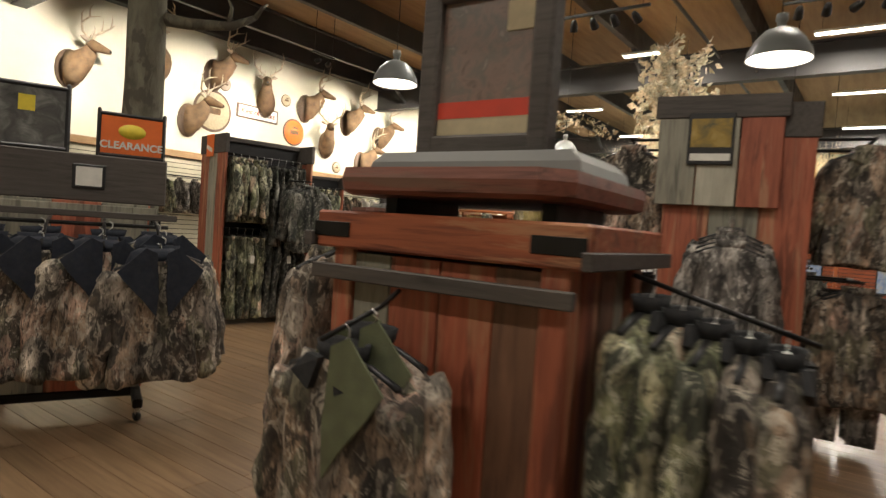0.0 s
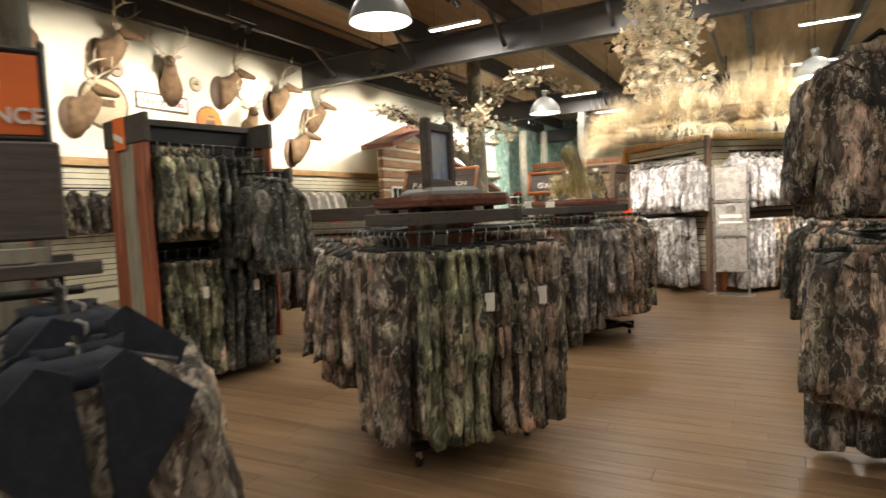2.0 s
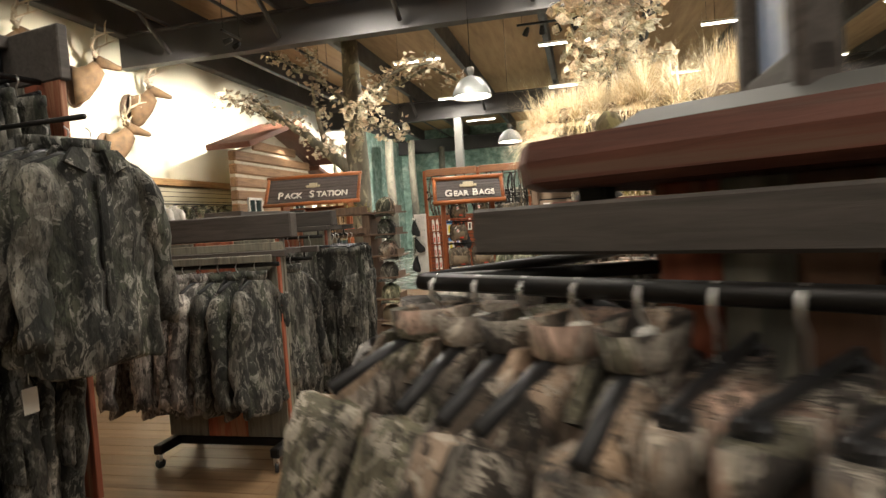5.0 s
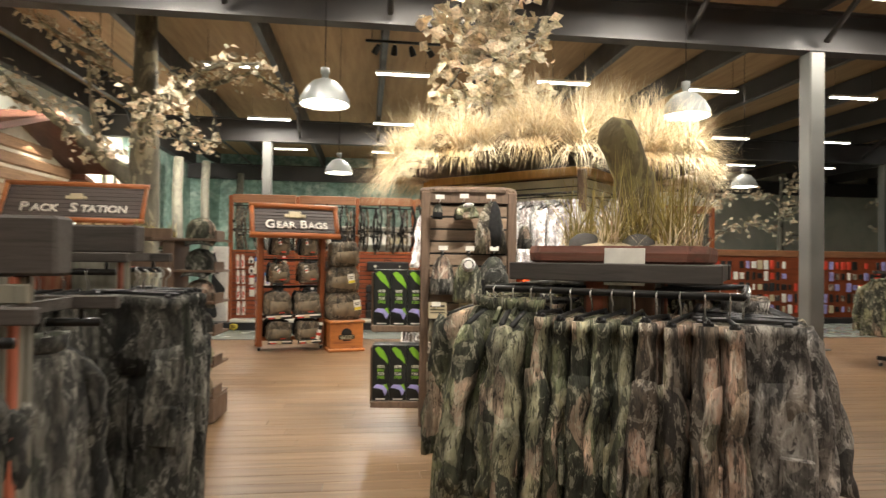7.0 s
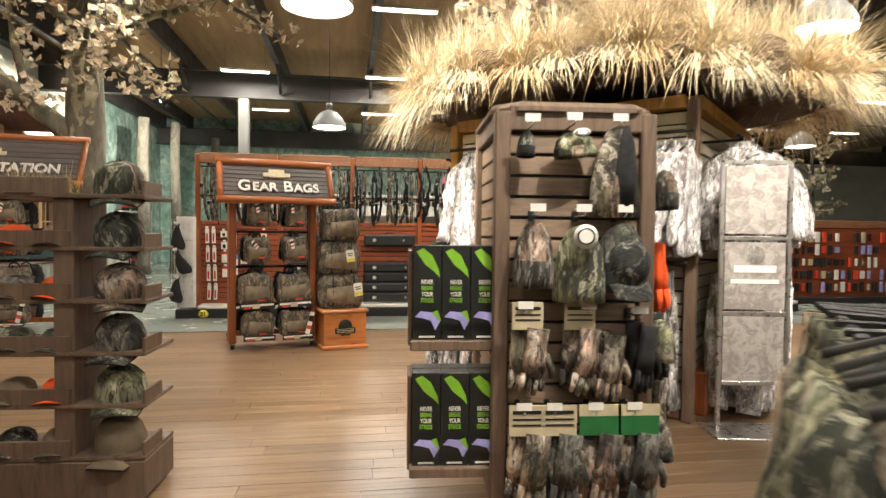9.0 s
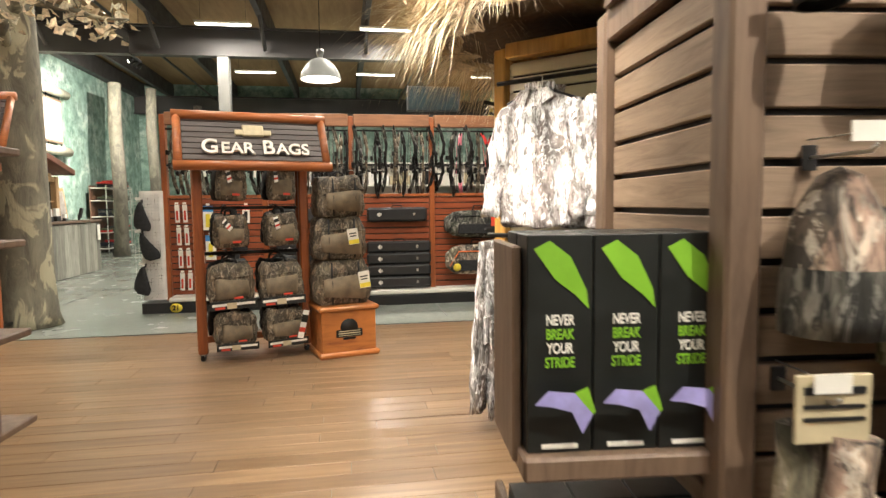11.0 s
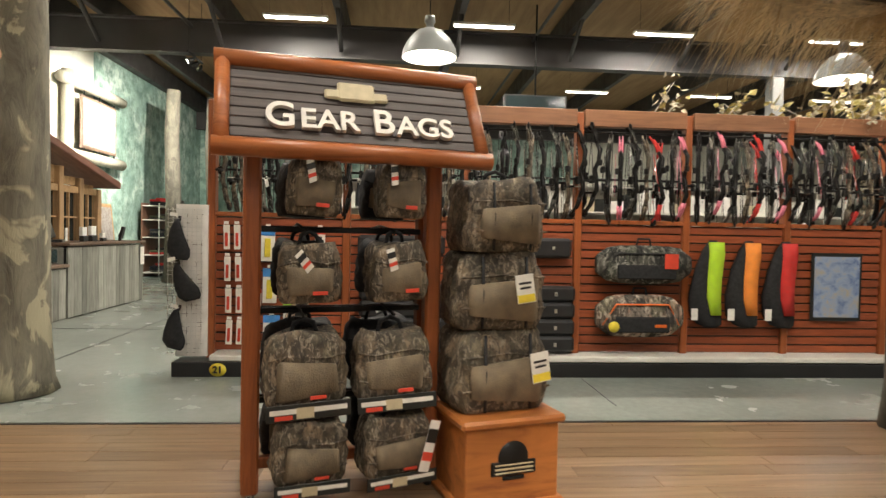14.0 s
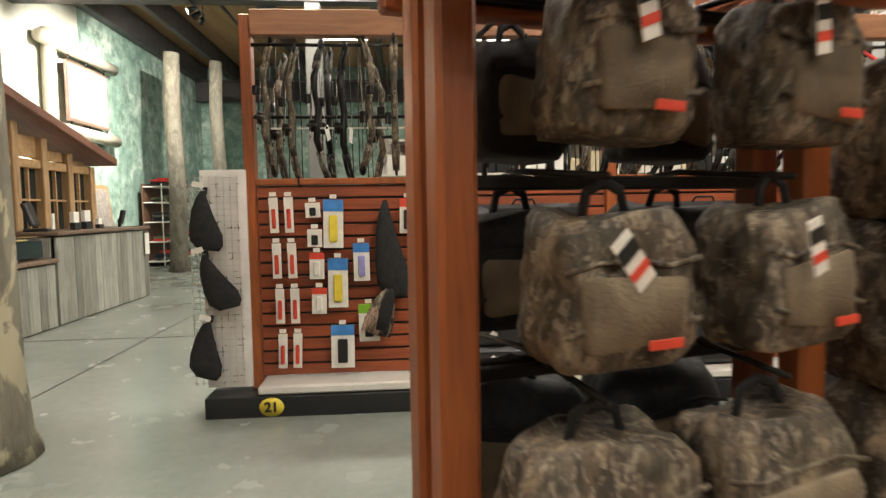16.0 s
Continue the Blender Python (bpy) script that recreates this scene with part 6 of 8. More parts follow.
# ---- cap shelves ----
def cap_shelves():
    base = pose(-6.82, 10.56, 0, 0, 0, -4)
    t = thing("cap_shelves", base, "brown shelf unit filled with peaked caps", "shelf unit")
    w, d = 0.82, 0.40
    Mesh(FRAME_BROWN).box((0, 0, 0.12), (w, d, 0.20), bevel=0.008).make("plinth", t)
    Mesh(FRAME_BROWN).box((0, 0, 0.895), (0.10, d - 0.04, 1.35), bevel=0.004).make("divider", t)
    c = Mesh(BLACK_METAL)
    casters(c, 0.34, 0.14, -0.004)
    c.make("caster", t)
    levels = [0.235 + 0.27 * i for i in range(6)]
    for z in levels:
        Mesh(FRAME_BROWN).box((0, 0, z), (w, d, 0.022), bevel=0.004).make("shelf", t)
        if z < levels[-1] + 0.01:
            for i, x in enumerate((-0.30, -0.08)):
                Mesh(FRAME_BROWN).box((x, -d / 2 + 0.012, z + 0.05), (0.23, 0.02, 0.085), bevel=0.004).make("bin_front", t)
            for s in (-1, 1):
                for yy in (-0.08,):
                    Mesh(FRAME_BROWN).box((s * (w / 2 - 0.01), yy, z + 0.045), (0.016, 0.23, 0.075), bevel=0.003).make("side_lip", t)
    for li, z in enumerate(levels):
        for i, x in enumerate((-0.30, -0.08)):
            if li != len(levels) - 1:
                hat((2, 3, 1, 5, 4, 0, 2)[(li + i) % 7] if not (li == 1 and i == 1) else 4, base @ pose(x, -0.06, z + 0.03, 0, 0, rng.uniform(-10, 10)) @ Matrix.Diagonal((1, 1, 0.8, 1)), "caps on the shelves")
        hat((3, 1, 2, 0, 2, 1, 0)[li], base @ pose(0.235, -0.06, z + 0.018, 14, 0, rng.uniform(-15, 20)) @ Matrix.Diagonal((1.5, 1.2, 1.5, 1)), "caps on the shelves")
    g = Mesh(REED)
    for i in range(5):
        blades(g, -0.3 + 0.07 * i, -0.05, levels[-1] + 0.02, 26, 0.05, 0.16, REED, 40 + i, 0.5, 0.7)
    gt = thing("moss_clump", base, "pale moss and twigs on top of the shelves", "decoration")
    tagged(g.make("grass", gt), kind="stuff")
    Mesh(STRAW_DARK).lathe([(0.0, 0.05), (0.14, 0.04), (0.2, 0.0)], 10).make("moss", gt, pose(-0.2, -0.02, levels[-1] + 0.011))


cap_shelves()


# ---- thatched island with pale camouflage ----
def leaf_faces(me, p, size, mat, r):
    """One folded leaf: two triangles either side of its rib."""
    d = Vector((r.gauss(0, 1), r.gauss(0, 1), r.gauss(-0.2, 0.7))).normalized()
    s = d.orthogonal().normalized()
    s = (Matrix.Rotation(r.uniform(0, 6.28), 3, d) @ s)
    n = d.cross(s)
    l, w = size * r.uniform(0.7, 1.3), size * r.uniform(0.3, 0.5)
    me.faces([p, p + d * l * 0.5 + s * w + n * w * 0.4, p + d * l, p + d * l * 0.5 - s * w + n * w * 0.4], [(0, 1, 2), (0, 2, 3)], mat)


def branchy(parent, trunk_pts, trunk_rad, boughs, mat, leaf_mats, leaf_n, leaf_size, seed, spread=0.5):
    """Tapered trunk, boughs, twigs along them, and leaves on the twigs."""
    r = random.Random(seed)
    Mesh(mat).tube(trunk_pts, trunk_rad, 14).make("trunk", parent)
    limb, twig, leaves = Mesh(mat), Mesh(mat), Mesh(*leaf_mats)
    for pts, r0 in boughs:
        pts = [Vector(p) for p in pts]
        path = []
        for i in range(len(pts) - 1):
            for k in range(4):
                path.append(pts[i].lerp(pts[i + 1], k / 4) + Vector((r.uniform(-1, 1), r.uniform(-1, 1), r.uniform(-1, 1))) * 0.03)
        path.append(pts[-1])
        n = len(path)
        limb.tube(path, [max(0.012, r0 * (1 - 0.85 * i / n)) for i in range(n)], 8)
        for i in range(n // 4, n):
            for _ in range(2):
                d = Vector((r.gauss(0, 1), r.gauss(0, 1), r.gauss(0.1, 0.7))).normalized()
                tip = path[i] + d * r.uniform(0.25, 1.0) * spread
                mid = path[i].lerp(tip, 0.5) + Vector((0, 0, r.uniform(-0.05, 0.08)))
                twig.tube([path[i], mid, tip], [0.010, 0.006, 0.003], 4)
                for _ in range(leaf_n):
                    q = path[i].lerp(tip, r.uniform(0.35, 1.1)) + Vector((r.gauss(0, 1), r.gauss(0, 1), r.gauss(0, 1))) * 0.07
                    leaf_faces(leaves, q, leaf_size, leaf_mats[r.randrange(len(leaf_mats))], r)
    tagged(limb.make("limb", parent), kind="stuff")
    tagged(twig.make("twig", parent), kind="stuff")
    tagged(leaves.make("leaf", parent), kind="stuff")


hut_m = pose(-2.85, 12.75, 0, 0, 0, 45)
hut = thing("thatched_island", hut_m, "square slat-wall island with pine posts under a dry grass roof", "display island")
HS = 2.2
for a in range(4):
    ma = pose(0, 0, 0, 0, 0, 90 * a)
    slat_panel(hut, ma @ pose(0, -HS / 2 + 0.06, 0), HS - 0.16, 0.30, 2.36, CREAM_SLAT, 0.098)
    Mesh(YELLOW_POST if a == 3 else FRAME_BROWN).box((-HS / 2 + 0.02, -HS / 2 + 0.02, 1.22), (0.085, 0.085, 2.44), bevel=0.01).make("post", hut, ma)
    Mesh(RUSTIC_BROWN).box((0, -HS / 2 + 0.05, 0.15), (HS - 0.16, 0.06, 0.28), bevel=0.006).make("kick_board", hut, ma)
    Mesh(YELLOW_POST).box((0, -HS / 2 + 0.02, 2.42), (HS - 0.14, 0.10, 0.10), bevel=0.008).make("top_beam", hut, ma)
    for z in (2.16, 1.22):
        out = (0.38 if z < 2 else 0.26) if a == 3 else 0.26
        rl = Mesh(BLACK_METAL).tube([(-0.95, -HS / 2 - out, z), (1.15 if a == 3 else 0.85, -HS / 2 - out, z)], 0.014, 8)
        for x in (-0.7, 0.0, 0.7):
            rl.tube([(x, -HS / 2 + 0.04, z), (x, -HS / 2 - out, z)], 0.011, 6)
        rl.make("rail", hut, ma)
# roof of sods with hanging dry grass
sod = Mesh(STRAW_DARK)
n = 40
prof = ((1.10, 2.62), (1.62, 2.60), (1.84, 2.66), (1.78, 2.80), (1.2, 2.92), (0.5, 2.98))
rings = []
for r0, z in prof:
    ring = []
    for i in range(n):
        a = 2 * math.pi * i / n
        q = (abs(math.cos(a)) ** 3 + abs(math.sin(a)) ** 3) ** (-1 / 3)
        k = r0 * (0.80 + 0.20 * q) * (1 + 0.05 * math.sin(5 * a) + 0.03 * math.sin(11 * a + 1))
        ring.append((k * math.cos(a), k * math.sin(a), z + 0.05 * math.sin(4 * a + r0 * 5)))
    rings.append(ring)
sod.loft(rings, STRAW_DARK)
sod.make("sod_roof", hut)
th = Mesh(STRAW)
rg = random.Random(5)
for count, k0, z0, per, l0, droop, up in ((36, 1.90, 2.66, 340, 0.70, 0.90, 0.50), (30, 1.58, 2.78, 280, 0.64, 0.65, 0.80), (18, 1.12, 2.90, 260, 0.62, 0.45, 1.1), (8, 0.5, 2.95, 220, 0.60, 0.4, 1.2)):
    for i in range(count):
        a = 2 * math.pi * (i + rg.uniform(-0.28, 0.28)) / count
        q = (abs(math.cos(a)) ** 3 + abs(math.sin(a)) ** 3) ** (-1 / 3)
        k = k0 * (0.80 + 0.20 * q) + rg.uniform(-0.10, 0.10)
        l = l0 * rg.uniform(0.62, 1.25)
        px, py, pz = k * math.cos(a), k * math.sin(a), z0 + rg.uniform(-0.07, 0.06)
        blades(th, px, py, pz, int(per * 0.55), 0.045, l, STRAW, 31 * i + count, droop, up, 0.005)
        blades(th, px, py, pz, int(per * 0.30), 0.06, l * 0.75, STRAW_WARM, 31 * i + count + 7, droop, up, 0.005)
        if count == 36:
            blades(th, px * 0.97, py * 0.97, pz - 0.08, 150, 0.08, l * 1.05, STRAW if i % 3 else STRAW_WARM, 900 + i, 1.35, 0.1, 0.005, a)
for i in range(18):
    a = -0.9 + rg.uniform(-0.7, 0.7)
    blades(th, 0.9 * math.cos(a) + rg.uniform(-0.4, 0.4), 0.9 * math.sin(a) + rg.uniform(-0.4, 0.4), 2.9, 34, 0.08, 1.0, STRAW_WARM if i % 2 else STRAW, 400 + i, 0.16, 2.6, 0.0045)
tagged(th.make("dry_grass", hut), "pale dry grass hanging over the eaves", kind="stuff")
birch = thing("birch_tree", pose(-3.65, 12.45, 2.88), "slender pale tree with dry leaves standing on the grass roof", "tree")
bb = []
rb = random.Random(11)
for i in range(16):
    z = 0.35 + 1.9 * i / 16
    a = i * 2.4
    l = (0.75 - 0.25 * i / 16) * rb.uniform(0.7, 1.1)
    bb.append((((0, 0, z), (l * 0.5 * math.cos(a), l * 0.5 * math.sin(a), z + 0.16), (l * math.cos(a), l * math.sin(a), z + 0.30)), 0.022))
branchy(birch, [(0, 0, -0.1), (0.02, 0, 0.6), (0.0, 0.03, 1.3), (0.03, 0.0, 2.5)], [0.06, 0.045, 0.034, 0.012], bb, BIRCH, (LEAF_WARM, LEAF), 5, 0.175, 3, 0.34)

SNOW = ("pale snow camouflage", "pale camouflage garments on the island", 0.1)
ma = hut_m
rail_of(ma, (-0.86, -HS / 2 - 0.26), (0.86, -HS / 2 - 0.26), 2.16, 14, ("shirt",), (CAMO_SNOW,), *SNOW)
rail_of(ma, (-0.86, -HS / 2 - 0.26), (0.86, -HS / 2 - 0.26), 1.22, 15, ("pants",), (CAMO_SNOW, CAMO_BROWN, CAMO_SNOW), *SNOW, hanger=False)
# aisle side: trousers edge-on below, outfits face-on above
ma = hut_m @ pose(0, 0, 0, 0, 0, -90)
for i in range(28):
    garment("pants", CAMO_BARK, ma @ pose(-0.92 + 0.0715 * i, -HS / 2 - 0.38 + rng.uniform(-0.03, 0.03), 1.27 + rng.uniform(-0.02, 0.02), rng.uniform(-3, 3), rng.uniform(-3, 3), 90 + rng.uniform(-16, 16)) @ Matrix.Diagonal((1, 0.78, 1, 1)), "pale snow camouflage trousers hung on the island rail", "trousers", "pale camouflage garments on the island", False, hanger=False)
rail_of(ma, (0.0, -HS / 2 - 0.26), (1.16, -HS / 2 - 0.26), 2.12, 11, ("shirt",), (CAMO_SNOW,), *SNOW)
for dx, count in ((-0.60, 2), (-0.07, 1)):
    for k in range(count):
        garment("shirt", CAMO_SNOW, ma @ pose(dx + rng.uniform(-0.02, 0.02), -HS / 2 - 0.34 + 0.13 * k, 2.15, 0, 0, rng.uniform(-6, 6)) @ Matrix.Diagonal((1.05, 1.2, 1.05, 1)), "pale snow camouflage shirt hung face-on at the island", "shirt", "pale camouflage garments on the island", False, None, None, 1.2, 0.74, spread=0.02)

# steel ladder banner at the island's corner
ban = thing("banner_stand", pose(-2.53, 10.94, 0, 0, 0, -10), "brushed steel ladder stand with three printed panels", "banner stand")
for s in (-1, 1):
    Mesh(CHROME).box((s * 0.24, 0, 0.98), (0.03, 0.03, 1.94), bevel=0.004).make("upright", ban)
for z in (1.94, 1.40, 0.86, 0.36):
    Mesh(CHROME).box((0, 0, z), (0.45, 0.026, 0.03), bevel=0.004).make("rung", ban)
for z in (1.67, 1.13, 0.61):
    Mesh(ART_SNOW).box((0, 0, z), (0.43, 0.012, 0.48)).make("printed_panel", ban)
Mesh(PAPER).box((0, -0.008, 1.18), (0.30, 0.004, 0.05)).box((0, -0.008, 1.09), (0.34, 0.004, 0.03)).lathe([(0.0, 0.0), (0.07, 0.0), (0.07, -0.004), (0.0, -0.004)], 18, PAPER, pose(0, -0.006, 1.28, 90)).make("emblem", ban)
Mesh(CHROME).box((0, 0, 0.008), (0.62, 0.36, 0.016), bevel=0.004).make("base_plate", ban)
box = thing("pine_box", pose(-2.62, 11.55, 0.0, 0, 0, 40), "small varnished pine box on the floor", "box")
Mesh(POST_ORANGE).box((0, 0, 0.17), (0.34, 0.34, 0.34), bevel=0.012).make("body", box)


# ---- archery gondola ----
gx0, gx1, gy = -8.15, 3.0, 17.40
gond = thing("archery_gondola", pose(0, 0, 0), "long orange slat gondola with a bow rack above", "gondola")
Mesh(KICK).box(((gx0 + gx1) / 2, gy + 0.03, 0.06), (gx1 - gx0, 0.56, 0.14), bevel=0.006).make("kick_plate", gond)
Mesh(DECK_WHITE).box(((gx0 + gx1) / 2 + 0.17, gy + 0.02, 0.165), (gx1 - gx0 - 0.34, 0.52, 0.06), bevel=0.012).make("deck", gond)
bays = [-7.86, -6.55, -5.35, -4.20, -3.05, -1.95, -0.85, 0.25, 1.35, 2.45]
for i, x in enumerate(bays):
    Mesh(POST_ORANGE).box((x, gy + 0.02, 1.38), (0.075, 0.11, 2.56), bevel=0.008).make("upright", gond)
for x0, x1 in zip(bays, bays[1:]):
    slat_panel(gond, pose((x0 + x1) / 2, gy, 0), x1 - x0 - 0.08, 0.20, 1.52, ORANGE_SLAT, 0.088)
    Mesh(POST_ORANGE).box(((x0 + x1) / 2, gy, 1.545), (x1 - x0 - 0.08, 0.07, 0.045), bevel=0.004).make("ledge", gond)
    Mesh(HEADER).box(((x0 + x1) / 2, gy - 0.01, 2.60), (x1 - x0 - 0.078, 0.10, 0.17), bevel=0.006).make("header", gond)
    for z in (2.46, 1.98):
        Mesh(BLACK_METAL).tube([(x0 + 0.04, gy - 0.02, z), (x1 - 0.04, gy - 0.02, z)], 0.012, 6).make("bow_bar", gond)
Mesh(PAPER).box((-3.4, gy - 0.06, 1.90), (8.6, 0.003, 0.012)).make("security_cable", gond)
tag21 = Mesh(YELLOW).lathe([(0.0, 0.0), (0.07, 0.0), (0.07, -0.006), (0.0, -0.006)], 22, YELLOW, Matrix.Diagonal((1.15, 1, 0.9, 1)) @ pose(0, 0, 0, 90))
tag21.make("number_badge", gond, pose(-7.72, gy - 0.253, 0.06))
part("lettering", text_data("21", 0.09, 0.002, KICK, 0.003), gond, pose(-7.72, gy - 0.262, 0.06))
# end panel with grey mesh and black holsters
endp = thing("grid_end_panel", pose(-8.03, gy - 0.08, 0.13), "pale wire grid end panel of the gondola", "grid panel")
Mesh(WHITE_CLOTH).loft([[(-0.15, 0.02, z), (0.15, 0.02, z), (0.15, 0.05, z), (-0.15, 0.05, z)] for z in (0.02, 0.7, 1.40, 1.50)], smooth=False).make("back_sheet", endp)
gw = Mesh(CHROME)
for i in range(34):
    gw.box((-0.06, 0.0, 0.06 + 0.042 * i), (0.34, 0.004, 0.004))
for i in range(8):
    gw.box((-0.22 + 0.045 * i, 0.004, 0.75), (0.004, 0.004, 1.42))
tagged(gw.make("wire_grid", endp), kind="stuff")
HOL = Mesh(BLACK_CLOTH)
HOL.loft([[(cx + w * math.cos(a), d * math.sin(a), z + 0.25 * w * math.cos(a) * tilt) for a in (2 * math.pi * i / 12 for i in range(12))] for z, cx, w, d, tilt in ((-0.36, 0.09, 0.035, 0.012, 0), (-0.34, 0.07, 0.075, 0.024, 1), (-0.28, 0.04, 0.10, 0.030, 1), (-0.20, 0.015, 0.085, 0.030, 1), (-0.10, 0.0, 0.062, 0.026, 0), (-0.02, -0.005, 0.035, 0.02, 0), (0.03, 0.0, 0.012, 0.008, 0))], BLACK_CLOTH)
HOL = HOL.data("holster_body")
for z in (1.44, 1.02, 0.58):
    t = tagged(new("holster", HOL), "black fabric holster pouch on a hook", "pouch", "holsters on the grid")
    t.matrix_basis = pose(-8.14, gy - 0.14, z + 0.02, 0, {1.44: 6, 1.02: -14, 0.58: 14}[z], 0) @ Matrix.Diagonal((1.05, 1, 1.0, 1))
    part("hook", HOOK, t, pose(0, 0.05, 0.03))

# blister cards on the first bay
CARDS = {}
def card_data(w, h, top, fill):
    me = Mesh(top, fill, BLACK_PLASTIC, PAPER)
    me.box((0, 0, -h / 2), (w, 0.006, h), PAPER, bevel=0.003).box((0, -0.005, -h * 0.12), (w, 0.004, h * 0.24), top).box((0, -0.012, -h * 0.6), (w * 0.42, 0.02, h * 0.55), fill, bevel=0.006)
    me.tube([(0, 0, 0.01), (0, 0.06, 0.012)], 0.003, 4, BLACK_PLASTIC)
    me.box((0, -0.01, 0.02), (0.045, 0.003, 0.028), PAPER)
    return me.data("card_body")


def blister(x, z, w, h, top, fill, label):
    key = (w, h, top.name, fill.name)
    if key not in CARDS:
        CARDS[key] = card_data(w, h, top, fill)
    t = tagged(new("blister_card", CARDS[key]), label, "packaged goods", "packages on the first bay")
    t.matrix_basis = pose(x, gy - 0.075, z, 0, rng.uniform(-2, 2), 0)


for i in range(4):
    for j in range(2):
        blister(-7.70 + 0.10 * j + 0.012 * i, 1.44 - 0.31 * i, 0.06, 0.24, PAPER, RED_PRINT, "small clear blister card with a red tool")
for x, z, w, h, top, fill, lab in ((-7.44, 1.40, 0.10, 0.10, PAPER, KICK, "small white box on a hook"), (-7.43, 1.22, 0.10, 0.12, PAPER, KICK, "small printed white card"), (-7.42, 1.06, 0.10, 0.18, RED_PRINT, PAPER, "red and white card on a hook"), (-7.41, 0.82, 0.10, 0.18, RED_PRINT, PAPER, "red and white card on a hook"),
                                (-7.30, 1.42, 0.135, 0.33, BLUE_PRINT, YELLOW, "blue card with a yellow release aid"), (-7.28, 1.02, 0.135, 0.34, BLUE_PRINT, YELLOW, "blue card with a yellow release aid"), (-7.26, 0.56, 0.16, 0.30, BLUE_PRINT, KICK, "blue card with a black release aid"), (-7.12, 1.12, 0.11, 0.26, BLUE_PRINT, VIOLET, "blue clear pack on a hook"),
                                (-7.08, 0.70, 0.14, 0.26, GREEN_PRINT, KICK, "green printed pack on a hook"), (-6.80, 1.42, 0.10, 0.24, RED_PRINT, KICK, "red printed pack on a hook")):
    blister(x, z, w, h, top, fill, lab)
t = tagged(new("arm_guard", HOL), "black padded arm guard on a hook", "arm guard")
t.matrix_basis = pose(-6.95, gy - 0.09, 1.36) @ Matrix.Diagonal((1.1, 1, 1.7, 1))
t = tagged(new("arm_guard", MASK), "camouflage arm guard on a hook", "arm guard")
t.matrix_basis = pose(-6.93, gy - 0.10, 0.82, 0, 18, 0) @ Matrix.Diagonal((0.8, 1, 1.0, 1))

# bow cases and soft cases on the further bays
def slim_case(x, z, w, h, label):
    t = thing("bow_case", pose(x, gy - 0.10, z), label, "bow case", "black bow cases")
    Mesh(BLACK_PLASTIC).box((0, 0, h / 2), (w, 0.10, h), bevel=0.03).make("body", t)
    Mesh(BLACK_CLOTH).tube([(-0.08, -0.02, h - 0.005), (-0.06, -0.03, h + 0.03), (0.06, -0.03, h + 0.03), (0.08, -0.02, h - 0.005)], 0.008, 6).make("handle", t)
    for s in (-0.28, 0.28):
        Mesh(CHROME).box((s * w, -0.052, h / 2), (0.03, 0.006, 0.04), bevel=0.002).make("latch", t)
    Mesh(PAPER).faces([(-0.035, 0, 0), (0, 0, -0.035), (0.035, 0, 0), (0, 0, 0.035)], [(0, 1, 2, 3)]).make("mark", t, pose(-w * 0.3, -0.053, h / 2))


slim_case(-4.72, 1.17, 0.86, 0.20, "long black soft bow case hung on the slats")
for i in range(4):
    slim_case(-4.70, 0.215 + 0.17 * i, 0.92, 0.165, "long black hard bow case in a stack")
slim_case(-6.0, 1.17, 0.86, 0.20, "long black soft bow case hung on the slats")
for i in range(4):
    slim_case(-5.95, 0.215 + 0.17 * i, 0.92, 0.165, "long black hard bow case in a stack")


def duffel_case(x, z, w, h, mats, label):
    t = thing("bow_bag", pose(x, gy - 0.14, z), label, "bow bag", "bow bags")
    rings = []
    for k in range(9):
        u = -1 + 2 * k / 8
        s = (1 - abs(u) ** 4) ** 0.35 if abs(u) < 1 else 0.35
        s = max(s, 0.45)
        rings.append([(u * w / 2, 0.10 * s * math.cos(a), h / 2 + h / 2 * s * math.sin(a)) for a in (2 * math.pi * i / 14 for i in range(14))])
    Mesh(mats[0]).loft(rings, mats[0]).make("body", t)
    Mesh(mats[1]).tube([(-w * 0.44, -0.06, h * 0.3), (-w * 0.3, -0.095, h * 0.78), (w * 0.3, -0.095, h * 0.78), (w * 0.44, -0.06, h * 0.3)], 0.009, 6).make("piping", t)
    Mesh(BLACK_CLOTH).box((0, -0.10, h * 0.32), (w * 0.62, 0.03, h * 0.36), bevel=0.012).make("pocket", t)
    Mesh(mats[1]).box((0.2 * w, -0.118, h * 0.3), (0.12, 0.004, 0.03)).make("mark", t)
    Mesh(BLACK_CLOTH).tube([(-0.08, 0, h * 0.9), (-0.06, 0, h + 0.06), (0.06, 0, h + 0.06), (0.08, 0, h * 0.9)], 0.012, 6).make("handle", t)
    return t


